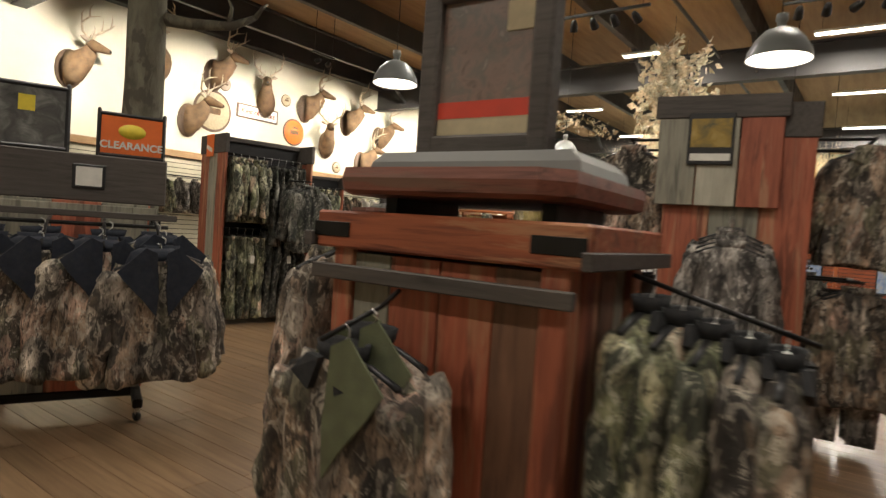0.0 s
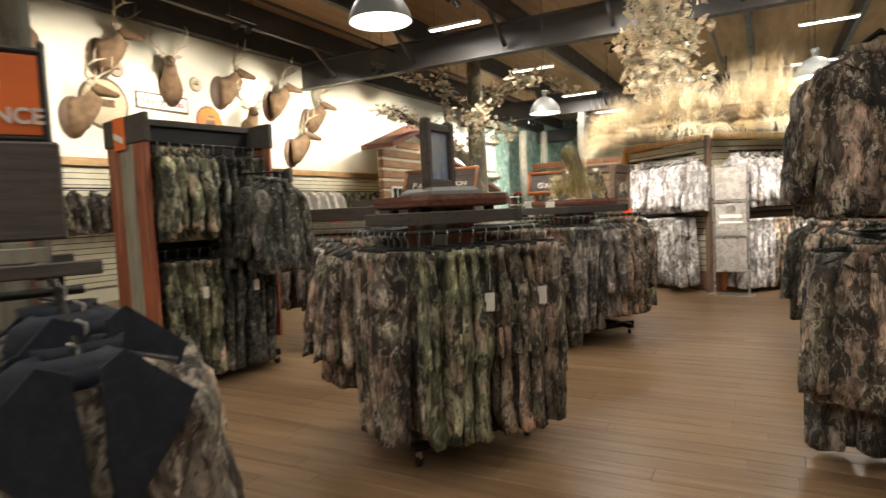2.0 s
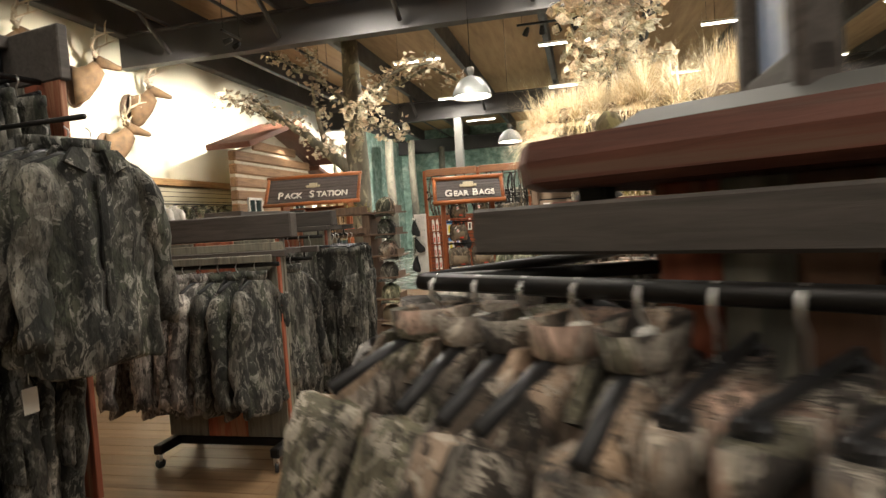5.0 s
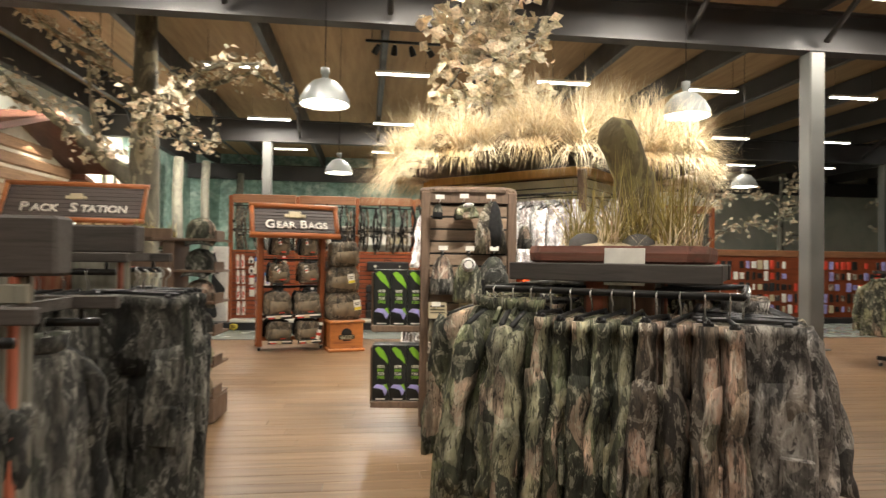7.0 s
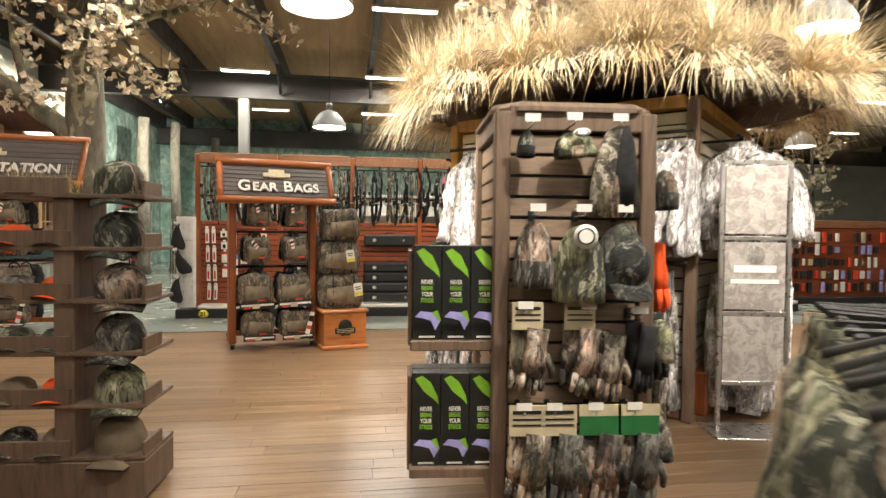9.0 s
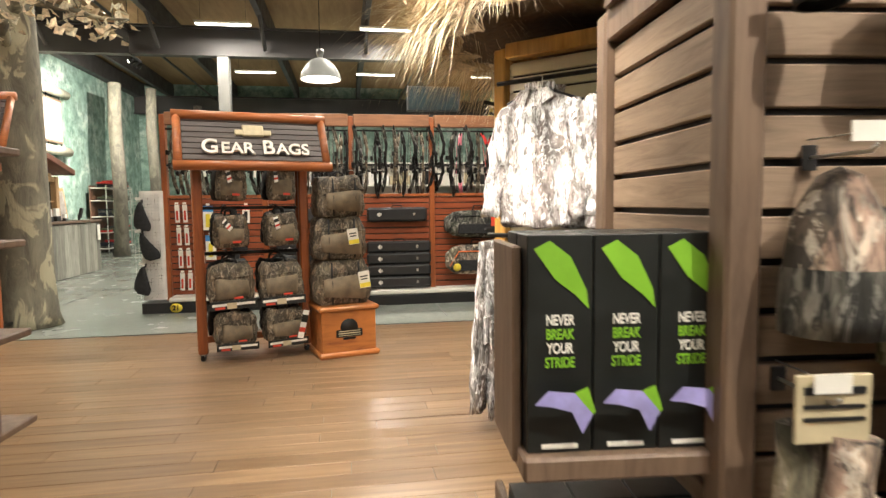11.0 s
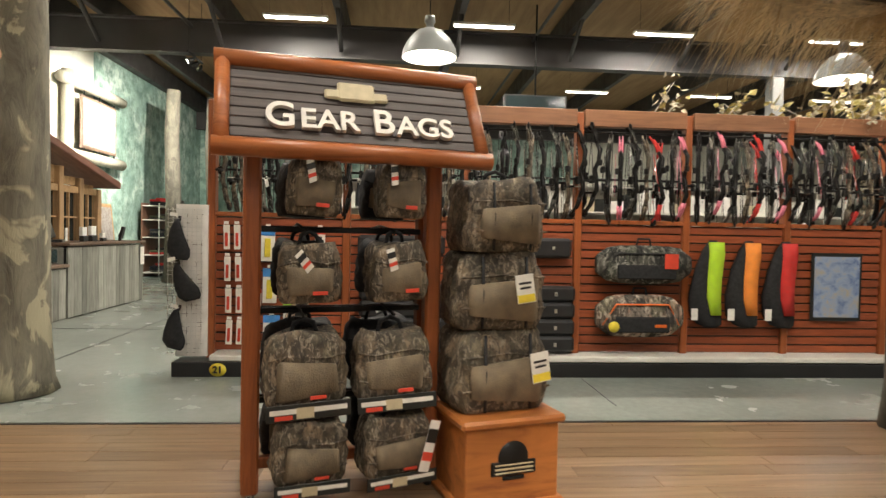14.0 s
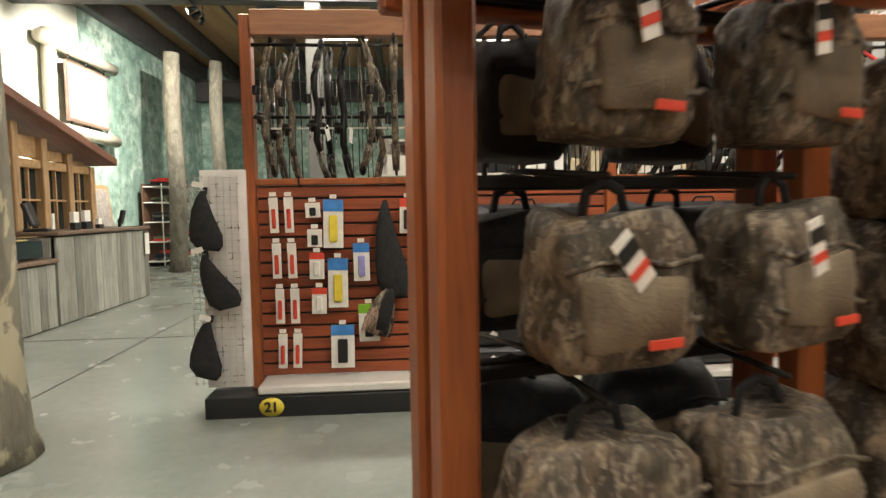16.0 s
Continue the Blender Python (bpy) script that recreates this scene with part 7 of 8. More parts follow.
t = duffel_case(-3.55, 0.92, 0.98, 0.40, (CAMO_DARK, BLACK_CLOTH), "dark camouflage bow duffel hung on the slats")
Mesh(RED_PRINT).box((0.24, -0.128, 0.24), (0.14, 0.006, 0.15), bevel=0.002).make("red_card", t)
t = duffel_case(-3.58, 0.38, 0.90, 0.44, (CAMO_BROWN, ORANGE_PRINT), "brown camouflage and orange trimmed bow bag hung on the slats")
Mesh(YELLOW).lathe([(0.0, 0.0), (0.055, 0.0), (0.055, -0.005), (0.0, -0.005)], 18, YELLOW, pose(0, 0, 0, 90)).make("round_mark", t, pose(-0.30, -0.12, 0.12))
for x, mat, lab in ((-2.88, LIME, "lime"), (-2.49, ORANGE_FELT, "orange"), (-2.09, RED_CLOTH, "red")):
    t = thing("target_sleeve", pose(x, gy - 0.09, 0.48), "black shoulder sleeve case with a " + lab + " stripe", "sleeve case", "striped sleeve cases")
    sl = Mesh(BLACK_CLOTH)
    sl.loft([[(cx - w, -0.02, z), (cx, -0.045, z), (cx + w, -0.02, z), (cx + w, 0.03, z), (cx - w, 0.03, z)] for z, cx, w in ((0.0, 0.09, 0.06), (0.03, 0.07, 0.12), (0.12, 0.03, 0.16), (0.32, -0.01, 0.14), (0.60, 0.02, 0.11), (0.80, 0.06, 0.07), (0.90, 0.09, 0.03))], BLACK_CLOTH)
    sl.make("body", t)
    stp = Mesh(mat)
    stp.loft([[(cx, -0.062, z), (cx + w, -0.055, z), (cx + w, -0.02, z), (cx, -0.02, z)] for z, cx, w in ((0.13, 0.06, 0.11), (0.30, 0.02, 0.14), (0.5, 0.015, 0.15), (0.75, 0.03, 0.16), (0.88, 0.03, 0.15))], mat)
    stp.make("stripe", t)
    Mesh(PAPER).box((-0.12, -0.06, 0.14), (0.07, 0.004, 0.12)).make("tag", t)
for x, w in ((-1.40, 0.56), (0.4, 0.9), (1.7, 0.9)):
    t = thing("poster_board", pose(x, gy - 0.04, 0.55), "dark blue printed board on the slats", "poster")
    Mesh(BLACK_CARD).box((0, 0, 0.36), (w, 0.02, 0.72), bevel=0.004).make("board", t)
    Mesh(ART_SKY).box((0, -0.012, 0.36), (w - 0.06, 0.006, 0.64)).make("print", t)


# bows
def bow_data(limb, riser):
    """Compound bow: cut-out riser, short split limbs, cams, strings and sight."""
    me = Mesh(riser, limb, CHROME, BLACK_METAL)
    me.tube([(0.02, 0, -0.29), (-0.035, 0, -0.20), (-0.02, 0, -0.08), (0.01, 0, 0.0), (-0.03, 0, 0.09), (-0.04, 0, 0.20), (0.02, 0, 0.29)], [0.020, 0.024, 0.020, 0.024, 0.018, 0.024, 0.020], 8, riser)
    me.box((0.012, 0, -0.05), (0.04, 0.034, 0.12), BLACK_METAL, bevel=0.01)
    for s in (-1, 1):
        for q in (-0.014, 0.014):
            me.tube([(0.0, q, s * 0.27), (0.035, q, s * 0.36), (0.10, q, s * 0.445)], [0.016, 0.014, 0.010], 5, limb)
        me.lathe([(0.0, -0.008), (0.04, -0.008), (0.046, 0.0), (0.04, 0.008), (0.0, 0.008)], 12, BLACK_METAL, pose(0.10, 0, s * 0.44, 90))
    me.tube([(0.145, 0, 0.43), (0.155, 0, 0.0), (0.145, 0, -0.43)], 0.004, 4, BLACK_METAL)
    me.tube([(0.07, 0.012, 0.43), (0.075, 0.014, 0.0), (0.07, 0.012, -0.43)], 0.003, 4, BLACK_METAL)
    me.tube([(0.0, 0.0, -0.06), (0.08, 0.018, -0.06)], 0.006, 5, CHROME)
    me.box((-0.075, 0.035, 0.07), (0.05, 0.035, 0.06), BLACK_METAL, bevel=0.006)
    me.tube([(-0.02, 0, -0.10), (-0.15, 0, -0.11)], 0.012, 6, BLACK_METAL)
    for i in range(4):
        me.tube([(-0.03, 0.05, -0.14 - 0.02 * i), (0.03, 0.05, 0.26 - 0.02 * i)], 0.004, 4, (limb, CHROME)[i % 2])
    me.box((0.0, 0.045, -0.10), (0.05, 0.04, 0.08), BLACK_METAL, bevel=0.008)
    return me.data("bow_body")


BOWS = [bow_data(*c) for c in ((BLACK_METAL, BLACK_METAL), (PINK, BLACK_METAL), (CAMO_BAG, CAMO_BAG), (RED_CLOTH, BLACK_METAL), (CAMO_DARK, BLACK_METAL), (PAPER, BLACK_METAL))]
names = ("black", "pink-limbed", "camouflage", "red-limbed", "dark camouflage", "white-limbed")
x, i = -7.72, 0
while x < 2.2:
    if x < -6.4:
        c = (2, 2, 4, 0)[i % 4]
    elif x > -4.1 and x < -1.2:
        c = (1, 0, 4, 1, 4, 2, 3, 4)[i % 8]
    else:
        c = (0, 4, 2, 0, 4, 2)[i % 6]
    for row, z in ((0, 2.03), (1, 1.98))[: 2 if i % 2 == 0 else 1]:
        t = tagged(new("compound_bow", BOWS[c]), names[c] + " compound bow hung on the rack", "bow", "compound bows on the rack")
        t.matrix_basis = pose(x + 0.06 * row, gy - 0.10 + 0.16 * row + rng.uniform(-0.03, 0.03), z + rng.uniform(-0.05, 0.04), 0, rng.uniform(-4, 4), 90 + rng.uniform(-38, 38))
        if rng.random() < 0.45:
            part("price_tag", TAG, t, pose(0, -0.05, -0.08, 0, rng.uniform(-30, 30), 0))
    x += 0.135 if x > -6.4 else 0.17
    i += 1

# aisle behind the gondola: bright shelves, and another bow wall beyond
back = thing("back_gondola", pose(-2.6, 21.6, 0), "pale shelving with boxes behind the archery gondola", "gondola")
Mesh(DECK_WHITE).box((0, 0, 1.2), (9.0, 0.06, 2.2), bevel=0.01).make("panel", back)
Mesh(KICK).box((0, -0.15, 0.04), (9.0, 0.6, 0.12), bevel=0.01).make("base", back)
for z in (0.3, 0.8, 1.3, 1.8, 2.25):
    Mesh(DECK_WHITE).box((0, -0.22, z), (9.0, 0.40, 0.03), bevel=0.005).make("shelf", back)
bx = Mesh(PAPER, TAN_CARD, DECK_WHITE, BLACK_CARD, BLACK_CLOTH, WHITE_CLOTH)
rr = random.Random(3)
for z in (0.315, 0.815, 1.315, 1.815):
    x = -4.4
    while x < 4.3:
        w, h = rr.uniform(0.12, 0.32), rr.uniform(0.15, 0.40)
        bx.box((x + w / 2, -0.25, z + h / 2), (w - 0.02, 0.28, h), bx.mats[rr.randrange(6)], bevel=0.004)
        x += w
tagged(bx.make("boxes", back), kind="stuff")
tv = thing("hanging_screen", pose(-3.2, 23.9, 4.05), "dark flat screen hung from the ceiling", "screen")
Mesh(BLACK_PLASTIC).box((0, 0, 0), (1.35, 0.10, 0.62), bevel=0.02).make("case", tv)
Mesh(SCREEN).box((0, -0.052, 0), (1.25, 0.006, 0.54)).make("glass", tv)
Mesh(BLACK_METAL).tube([(0, 0, 0.3), (0, 0, 2.2)], 0.02, 6).make("pole", tv)
garl = thing("garland", pose(-1.4, gy, 2.69), "leafy branch garland lying along the header", "garland")
lf, tw = Mesh(LEAF, REED), Mesh(BIRCH)
rl = random.Random(9)
for i in range(26):
    p = Vector((rl.uniform(-2.2, 3.4), rl.uniform(-0.1, 0.1), 0))
    q = p + Vector((rl.uniform(-0.4, 0.4), rl.uniform(-0.2, 0.2), rl.uniform(0.15, 0.5)))
    tw.tube([p, q], [0.008, 0.003], 4)
    for _ in range(16):
        leaf_faces(lf, p.lerp(q, rl.uniform(0.2, 1.1)) + Vector((rl.gauss(0, 1), rl.gauss(0, 1), rl.gauss(0, 1))) * 0.06, 0.09, (LEAF, REED)[rl.randrange(2)], rl)
tagged(tw.make("twig", garl), kind="stuff")
tagged(lf.make("leaf", garl), kind="stuff")


# ---- trees ----
syc = thing("sycamore_tree", pose(-9.27, 16.6, 0), "large mottled sycamore trunk with spreading leafy boughs", "tree")
branchy(syc, [(0, 0, 0), (0, 0, 0.12), (0.0, 0, 0.5), (0.0, 0.02, 1.6), (0.03, 0.0, 3.0), (0.0, 0.05, 4.4), (0.02, 0, 6.25)], [0.38, 0.34, 0.31, 0.29, 0.26, 0.22, 0.17],
        [(((0, 0, 2.6), (-0.7, -0.2, 3.3), (-1.4, -0.6, 3.9), (-2.2, -0.9, 4.3)), 0.17), (((0, 0, 3.6), (0.6, -0.7, 4.2), (1.4, -1.3, 4.55), (2.4, -1.9, 4.5)), 0.09),
         (((0, 0, 4.0), (0.9, 0.1, 4.6), (1.9, 0.0, 4.9), (2.9, -0.2, 4.3)), 0.08), (((0, 0, 4.2), (-0.5, -0.9, 4.8), (-0.9, -1.8, 5.0)), 0.07), (((0, 0, 3.2), (0.3, -0.9, 3.7), (0.9, -1.9, 3.9), (1.3, -2.6, 3.6)), 0.06),
         (((-0.7, -0.2, 3.3), (-0.7, -0.5, 4.2), (-0.8, -0.5, 5.4)), 0.07), (((-1.4, -0.6, 3.9), (-1.7, -1.4, 4.3), (-2.0, -2.2, 4.2)), 0.06), (((0, 0, 3.9), (0.8, -0.5, 3.6), (1.6, -0.9, 3.4)), 0.045)],
        BARK, (LEAF, LEAF_WARM), 8, 0.13, 21, 0.42)
dead = thing("dead_tree", pose(-8.75, 4.35, 0), "weathered dead tree trunk with one broken bough", "tree")
Mesh(BARK_DEAD).tube([(0, 0, 0), (0, 0, 0.4), (0.02, 0, 1.8), (0, 0.03, 3.2), (0.03, 0, 4.6), (0, 0, 6.25)], [0.40, 0.31, 0.28, 0.26, 0.25, 0.24], 16).make("trunk", dead)
lb = Mesh(BARK_DEAD)
lb.tube([(0.1, 0.1, 4.15), (0.4, 0.45, 4.12), (0.75, 0.9, 4.18), (0.95, 1.15, 4.35)], [0.10, 0.08, 0.065, 0.04], 10)
lb.tube([(0.72, 0.86, 4.18), (0.72, 0.9, 4.45), (0.66, 0.86, 4.62)], [0.04, 0.025, 0.012], 7)
lb.tube([(0.95, 1.15, 4.35), (1.05, 1.2, 4.5), (1.0, 1.32, 4.6)], [0.04, 0.03, 0.012], 7)
lb.tube([(-0.1, -0.2, 2.5), (-0.18, -0.38, 2.62)], [0.07, 0.05], 8)
lb.make("bough", dead)
for x, y, r in ((-11.95, 27.5, 0.19), (-11.2, 28.3, 0.16), (-2.22, 15.55, 0.13), (-10.6, 31.5, 0.16)):
    t = thing("trunk_post", pose(x, y, 0), "slender grey tree trunk standing from floor to ceiling", "tree trunk", "tree trunk posts")
    Mesh(BARK_FAR).tube([(0, 0, 0), (0, 0, 0.3), (0.03, 0.02, 2.0), (-0.02, 0, 3.8), (0.02, 0, 4.98 if y > 20 else 2.6)], [r * 1.3, r * 1.05, r, r * 0.95, r * 0.9], 12).make("trunk", t)


# ---- deer mounts and plaques ----
def mount_parts():
    head = Mesh(HIDE, HIDE_PALE, ANTLER, BLACK_CLOTH)
    n = 12
    def ell(cx, cz, rx, rz, tilt):
        return [(rx * math.cos(a), cx + rz * math.sin(a) * math.sin(tilt), cz + rz * math.sin(a) * math.cos(tilt)) for a in (2 * math.pi * i / n for i in range(n))]
    neck = [ell(0.0, -0.08, 0.20, 0.30, 0.0), ell(-0.12, -0.03, 0.18, 0.25, 0.25), ell(-0.26, 0.10, 0.125, 0.17, 0.5), ell(-0.36, 0.24, 0.095, 0.12, 0.6)]
    head.loft(neck[::-1], HIDE)
    skull = [ell(-0.30, 0.30, 0.07, 0.06, 0.2), ell(-0.38, 0.31, 0.095, 0.10, 0.1), ell(-0.48, 0.28, 0.075, 0.075, -0.1), ell(-0.60, 0.235, 0.045, 0.05, -0.1), ell(-0.66, 0.22, 0.035, 0.035, -0.1)]
    head.loft(skull[::-1], HIDE)
    head.box((0, -0.665, 0.222), (0.045, 0.012, 0.04), BLACK_CLOTH, bevel=0.006)
    for s in (-1, 1):
        head.tube([(s * 0.06, -0.33, 0.36), (s * 0.14, -0.31, 0.40), (s * 0.20, -0.29, 0.41)], [0.02, 0.04, 0.006], 7, HIDE_PALE)
    horns = Mesh(ANTLER)
    for s in (-1, 1):
        beam = [(s * 0.035, -0.34, 0.39), (s * 0.14, -0.28, 0.50), (s * 0.26, -0.34, 0.60), (s * 0.28, -0.48, 0.68), (s * 0.20, -0.60, 0.72)]
        horns.tube(beam, [0.022, 0.019, 0.017, 0.014, 0.005], 7)
        for (bx0, by0, bz0), l in zip(beam[1:4], (0.16, 0.22, 0.20)):
            horns.tube([(bx0, by0, bz0), (bx0 + s * 0.02, by0 - 0.01, bz0 + l * 0.6), (bx0 - s * 0.02, by0 - 0.03, bz0 + l)], [0.015, 0.011, 0.003], 6)
        horns.tube([(s * 0.05, -0.34, 0.41), (s * 0.06, -0.40, 0.52)], [0.012, 0.003], 6)
    back_plate = Mesh(FRAME_BROWN).loft([[(0.21 * k * math.cos(a), y, -0.08 + 0.32 * k * math.sin(a)) for a in (2 * math.pi * i / 16 for i in range(16))] for k, y in ((1.0, 0.0), (1.0, 0.03), (0.9, 0.05))][::-1])
    return head.data("head"), horns.data("antlers"), back_plate.data("back_plate")


MOUNT = mount_parts()
for i, (y, z) in enumerate(((5.2, 4.2), (7.05, 4.8), (8.4, 4.85), (7.8, 3.65), (9.95, 4.5), (11.3, 4.62), (12.95, 4.52), (12.15, 3.72), (14.38, 4.25), (13.63, 3.35))):
    t = thing("deer_mount", pose(WX + 0.06, y, z, 0, 0, 90 + (35, -40, 40, 35, -35, 50, 40, -30, 45, 50)[i]) @ Matrix.Diagonal((1.25, 1.25, 1.25, 1)), "brown deer shoulder mount with pale antlers on the wall", "wall mount", "deer mounts on the wall")
    part("head", MOUNT[0], t)
    part("antlers", MOUNT[1], t)
    part("back_plate", MOUNT[2], t, pose(0, 0, 0, 0, 0, -(35, -40, 40, 35, -35, 50, 40, -30, 45, 50)[i]))
for y, z, ry, rz, mat in ((8.45, 3.9, 0.5, 0.42, TAN_CARD), (10.97, 3.8, 0.36, 0.36, ORANGE_PRINT), (8.75, 4.62, 0.16, 0.16, HIDE_PALE), (10.65, 4.62, 0.16, 0.16, TAN_CARD), (12.66, 3.02, 0.16, 0.15, TAN_CARD)):
    t = thing("oval_plaque", pose(WX + 0.004, y, z), "round painted plaque on the plaster wall", "plaque", "round plaques")
    Mesh(FRAME_BROWN).lathe([(0.0, 0.02), (ry, 0.02), (ry * 1.04, 0.0)], 28, FRAME_BROWN, pose(0, 0, 0, 0, 90, 0)).make("rim", t)
    Mesh(mat).lathe([(0.0, 0.03), (ry * 0.9, 0.03), (ry * 0.92, 0.018)], 28, mat, pose(0, 0, 0, 0, 90, 0)).make("face", t)
    Mesh(HIDE).box((0.036, 0, 0), (0.012, ry * 0.8, ry * 0.3), bevel=0.005).box((0.036, 0.1 * ry, ry * 0.35), (0.012, ry * 0.5, ry * 0.16), bevel=0.004).make("painted_shape", t)
t = thing("name_board", pose(WX + 0.02, 9.75, 4.08), "dark framed white board lettered King of Bucks", "sign")
Mesh(FRAME_BROWN).box((0, 0, 0), (0.04, 1.28, 0.36), bevel=0.01).make("frame", t)
Mesh(PAPER).box((0.022, 0, 0), (0.01, 1.18, 0.28)).make("panel", t)
part("lettering", text_data("King of Bucks", 0.19, 0.004, RUSTIC_RED, 0.004), t, pose(0.032, 0, 0, 0, 0, 90))

# pale slat band and wall rails below the mounts
band = thing("wall_slats", pose(WX, 9.0, 0), "cream slat wall band with a pine ledge", "slat wall", "", "structure")
slat_panel(band, pose(0.05, 0, 0, 0, 0, 90), 18.0, 0.3, 2.62, CREAM_SLAT, 0.11)
Mesh(PINE).box((0, 0, 0), (18.0, 0.14, 0.16), bevel=0.01).make("ledge", band, pose(0.075, 0, 2.72, 0, 0, 90))
Mesh(BLACK_METAL).tube([(-8.6, -0.36, 2.2), (8.6, -0.36, 2.2)], 0.015, 8).make("rail", band, pose(0, 0, 0, 0, 0, 90))
arms = Mesh(BLACK_METAL)
for i in range(18):
    arms.tube([(-8.5 + i, 0, 2.2), (-8.5 + i, -0.36, 2.2)], 0.012, 6)
arms.make("arm", band, pose(0, 0, 0, 0, 0, 90))
rail_of(pose(WX + 0.36, 0, 0), (0, 3.5), (0, 17.2), 2.2, 36, ("jacket", "shirt", "jacket"), (CAMO_BROWN, CAMO_GREEN, CAMO_GREY, BLAZE, CAMO_BROWN, WHITE_CLOTH, CAMO_GREEN), "hanging camouflage", "garments along the wall", 0.05, hanger=False)

# ---- cabin, counter and sign frame ----
cab = thing("log_cabin_front", pose(-12.0, 0, 0), "log cabin gable front with pale chinking and a dark roof edge", "cabin front", "", "structure")
for i in range(14):
    z = 0.16 + 0.31 * i
    half = min(1.95, (4.08 - z - 0.14) / 0.33)
    if half > 0.3:
        Mesh(CABIN_LOG).box((0, 17.7, z), (0.20, 2 * half, 0.235), bevel=0.03).make("log", cab)
Mesh(CHINK).loft([[(x, y, z) for y, z in ((15.78, 0.02), (19.62, 0.02), (19.62, 3.30), (17.7, 3.94), (15.78, 3.30))] for x in (-0.09, 0.055)], smooth=False).make("chinking", cab)
for sgn, yc in ((1, 18.92), (-1, 16.48)):
    Mesh(ROOF_RED).box((0, 0, 0), (1.1, 2.60, 0.13), bevel=0.012).make("roof_slope", cab, pose(0.25, yc, 3.80, -18.3 * sgn, 0, 0))
for y0 in (16.45, 18.75):
    Mesh(DECK_WHITE).box((0.115, y0, 2.25), (0.05, 0.62, 0.06), bevel=0.005).box((0.115, y0, 1.55), (0.05, 0.62, 0.06), bevel=0.005).box((0.115, y0 - 0.29, 1.9), (0.05, 0.06, 0.66), bevel=0.005).box((0.115, y0 + 0.29, 1.9), (0.05, 0.06, 0.66), bevel=0.005).box((0.112, y0, 1.9), (0.03, 0.03, 0.66)).make("window_frame", cab)
    Mesh(SCREEN).box((0.108, y0, 1.9), (0.012, 0.56, 0.66)).make("window_pane", cab)
lean = thing("pine_office_front", pose(-11.95, 0, 0), "pine fronted office with small windows under a sloping roof", "office front", "", "structure")
Mesh(PINE).box((-0.1, 21.9, 0.55), (0.1, 3.4, 1.1), bevel=0.01).make("lower_wall", lean)
for i in range(6):
    y = 20.25 + 0.66 * i
    h = 3.05 - 0.24 * (y - 20.2) - 0.12
    Mesh(PINE_UP).box((0, y, h / 2), (0.16, 0.14, h), bevel=0.012).make("stud", lean)
    if i < 5:
        Mesh(PINE).box((0, y + 0.33, 2.06), (0.10, 0.52, 0.12), bevel=0.008).make("head_rail", lean)
        Mesh(PINE).box((-0.04, y + 0.33, 2.12 + (h - 2.12) / 2 - 0.06), (0.06, 0.52, max(0.1, h - 2.30)), bevel=0.004).make("gable_board", lean)
        Mesh(SCREEN).box((-0.05, y + 0.33, 1.56), (0.02, 0.52, 0.88)).make("window_pane", lean)
        Mesh(PINE).box((0, y + 0.33, 1.56), (0.05, 0.03, 0.88), bevel=0.004).box((0, y + 0.33, 1.56), (0.045, 0.52, 0.03), bevel=0.004).make("glazing_bar", lean)
Mesh(ROOF_RED).box((0, 0, 0), (0.9, 4.3, 0.13), bevel=0.012).make("roof", lean, pose(-0.1, 21.75, 2.72, -13.5, 0, 0))


def counter(y0, y1, h, label):
    t = thing("service_counter", pose(-11.0, 0, 0), label, "counter", "service counters")
    Mesh(KICK).box((-0.35, (y0 + y1) / 2, h / 2 - 0.03), (0.60, y1 - y0 - 0.06, h - 0.06)).make("carcass", t)
    y = y0
    r = random.Random(int(y0 * 10))
    while y < y1 - 0.02:
        w = min(r.uniform(0.12, 0.24), y1 - y)
        Mesh(BARNWOOD).box((0, y + w / 2, h / 2 - 0.02), (0.03 + r.uniform(0, 0.006), w - 0.006, h - 0.05), bevel=0.004).make("board", t)
        y += w
    y = -0.62
    while y < -0.04:
        for ye in (y0 - 0.012, y1 + 0.012):
            Mesh(BARNWOOD).box((y + 0.07, ye, h / 2 - 0.02), (0.135, 0.022, h - 0.05), bevel=0.004).make("board", t)
        y += 0.145
    Mesh(FRAME_BROWN).box((-0.33, (y0 + y1) / 2, h + 0.0), (0.78, y1 - y0 + 0.06, 0.05), bevel=0.012).make("top", t)
    return t


counter(20.75, 23.4, 1.12, "grey barnwood service counter with a dark top")
c2 = counter(16.9, 20.70, 0.80, "lower grey barnwood display counter")
Mesh(SCREEN).box((-0.33, 18.8, 0.95), (0.55, 3.6, 0.20), bevel=0.01).make("glass_case", c2)
Mesh(REED).box((-0.30, 20.2, 1.06), (0.3, 0.6, 0.012), bevel=0.004).make("mat", c2)
t = thing("sales_terminal", pose(-11.3, 20.95, 1.146, 0, 0, 20), "black sales terminal on the counter", "terminal")
Mesh(BLACK_PLASTIC).box((0, 0, 0.02), (0.26, 0.30, 0.04), bevel=0.01).make("foot", t)
Mesh(BLACK_PLASTIC).box((0, 0, 0.22), (0.06, 0.38, 0.30), bevel=0.015).make("monitor", t, pose(0, 0, 0, 0, -18, 0))
Mesh(PAPER).box((0.14, 0.15, 0.12), (0.02, 0.14, 0.20), bevel=0.003).make("leaflet", t)
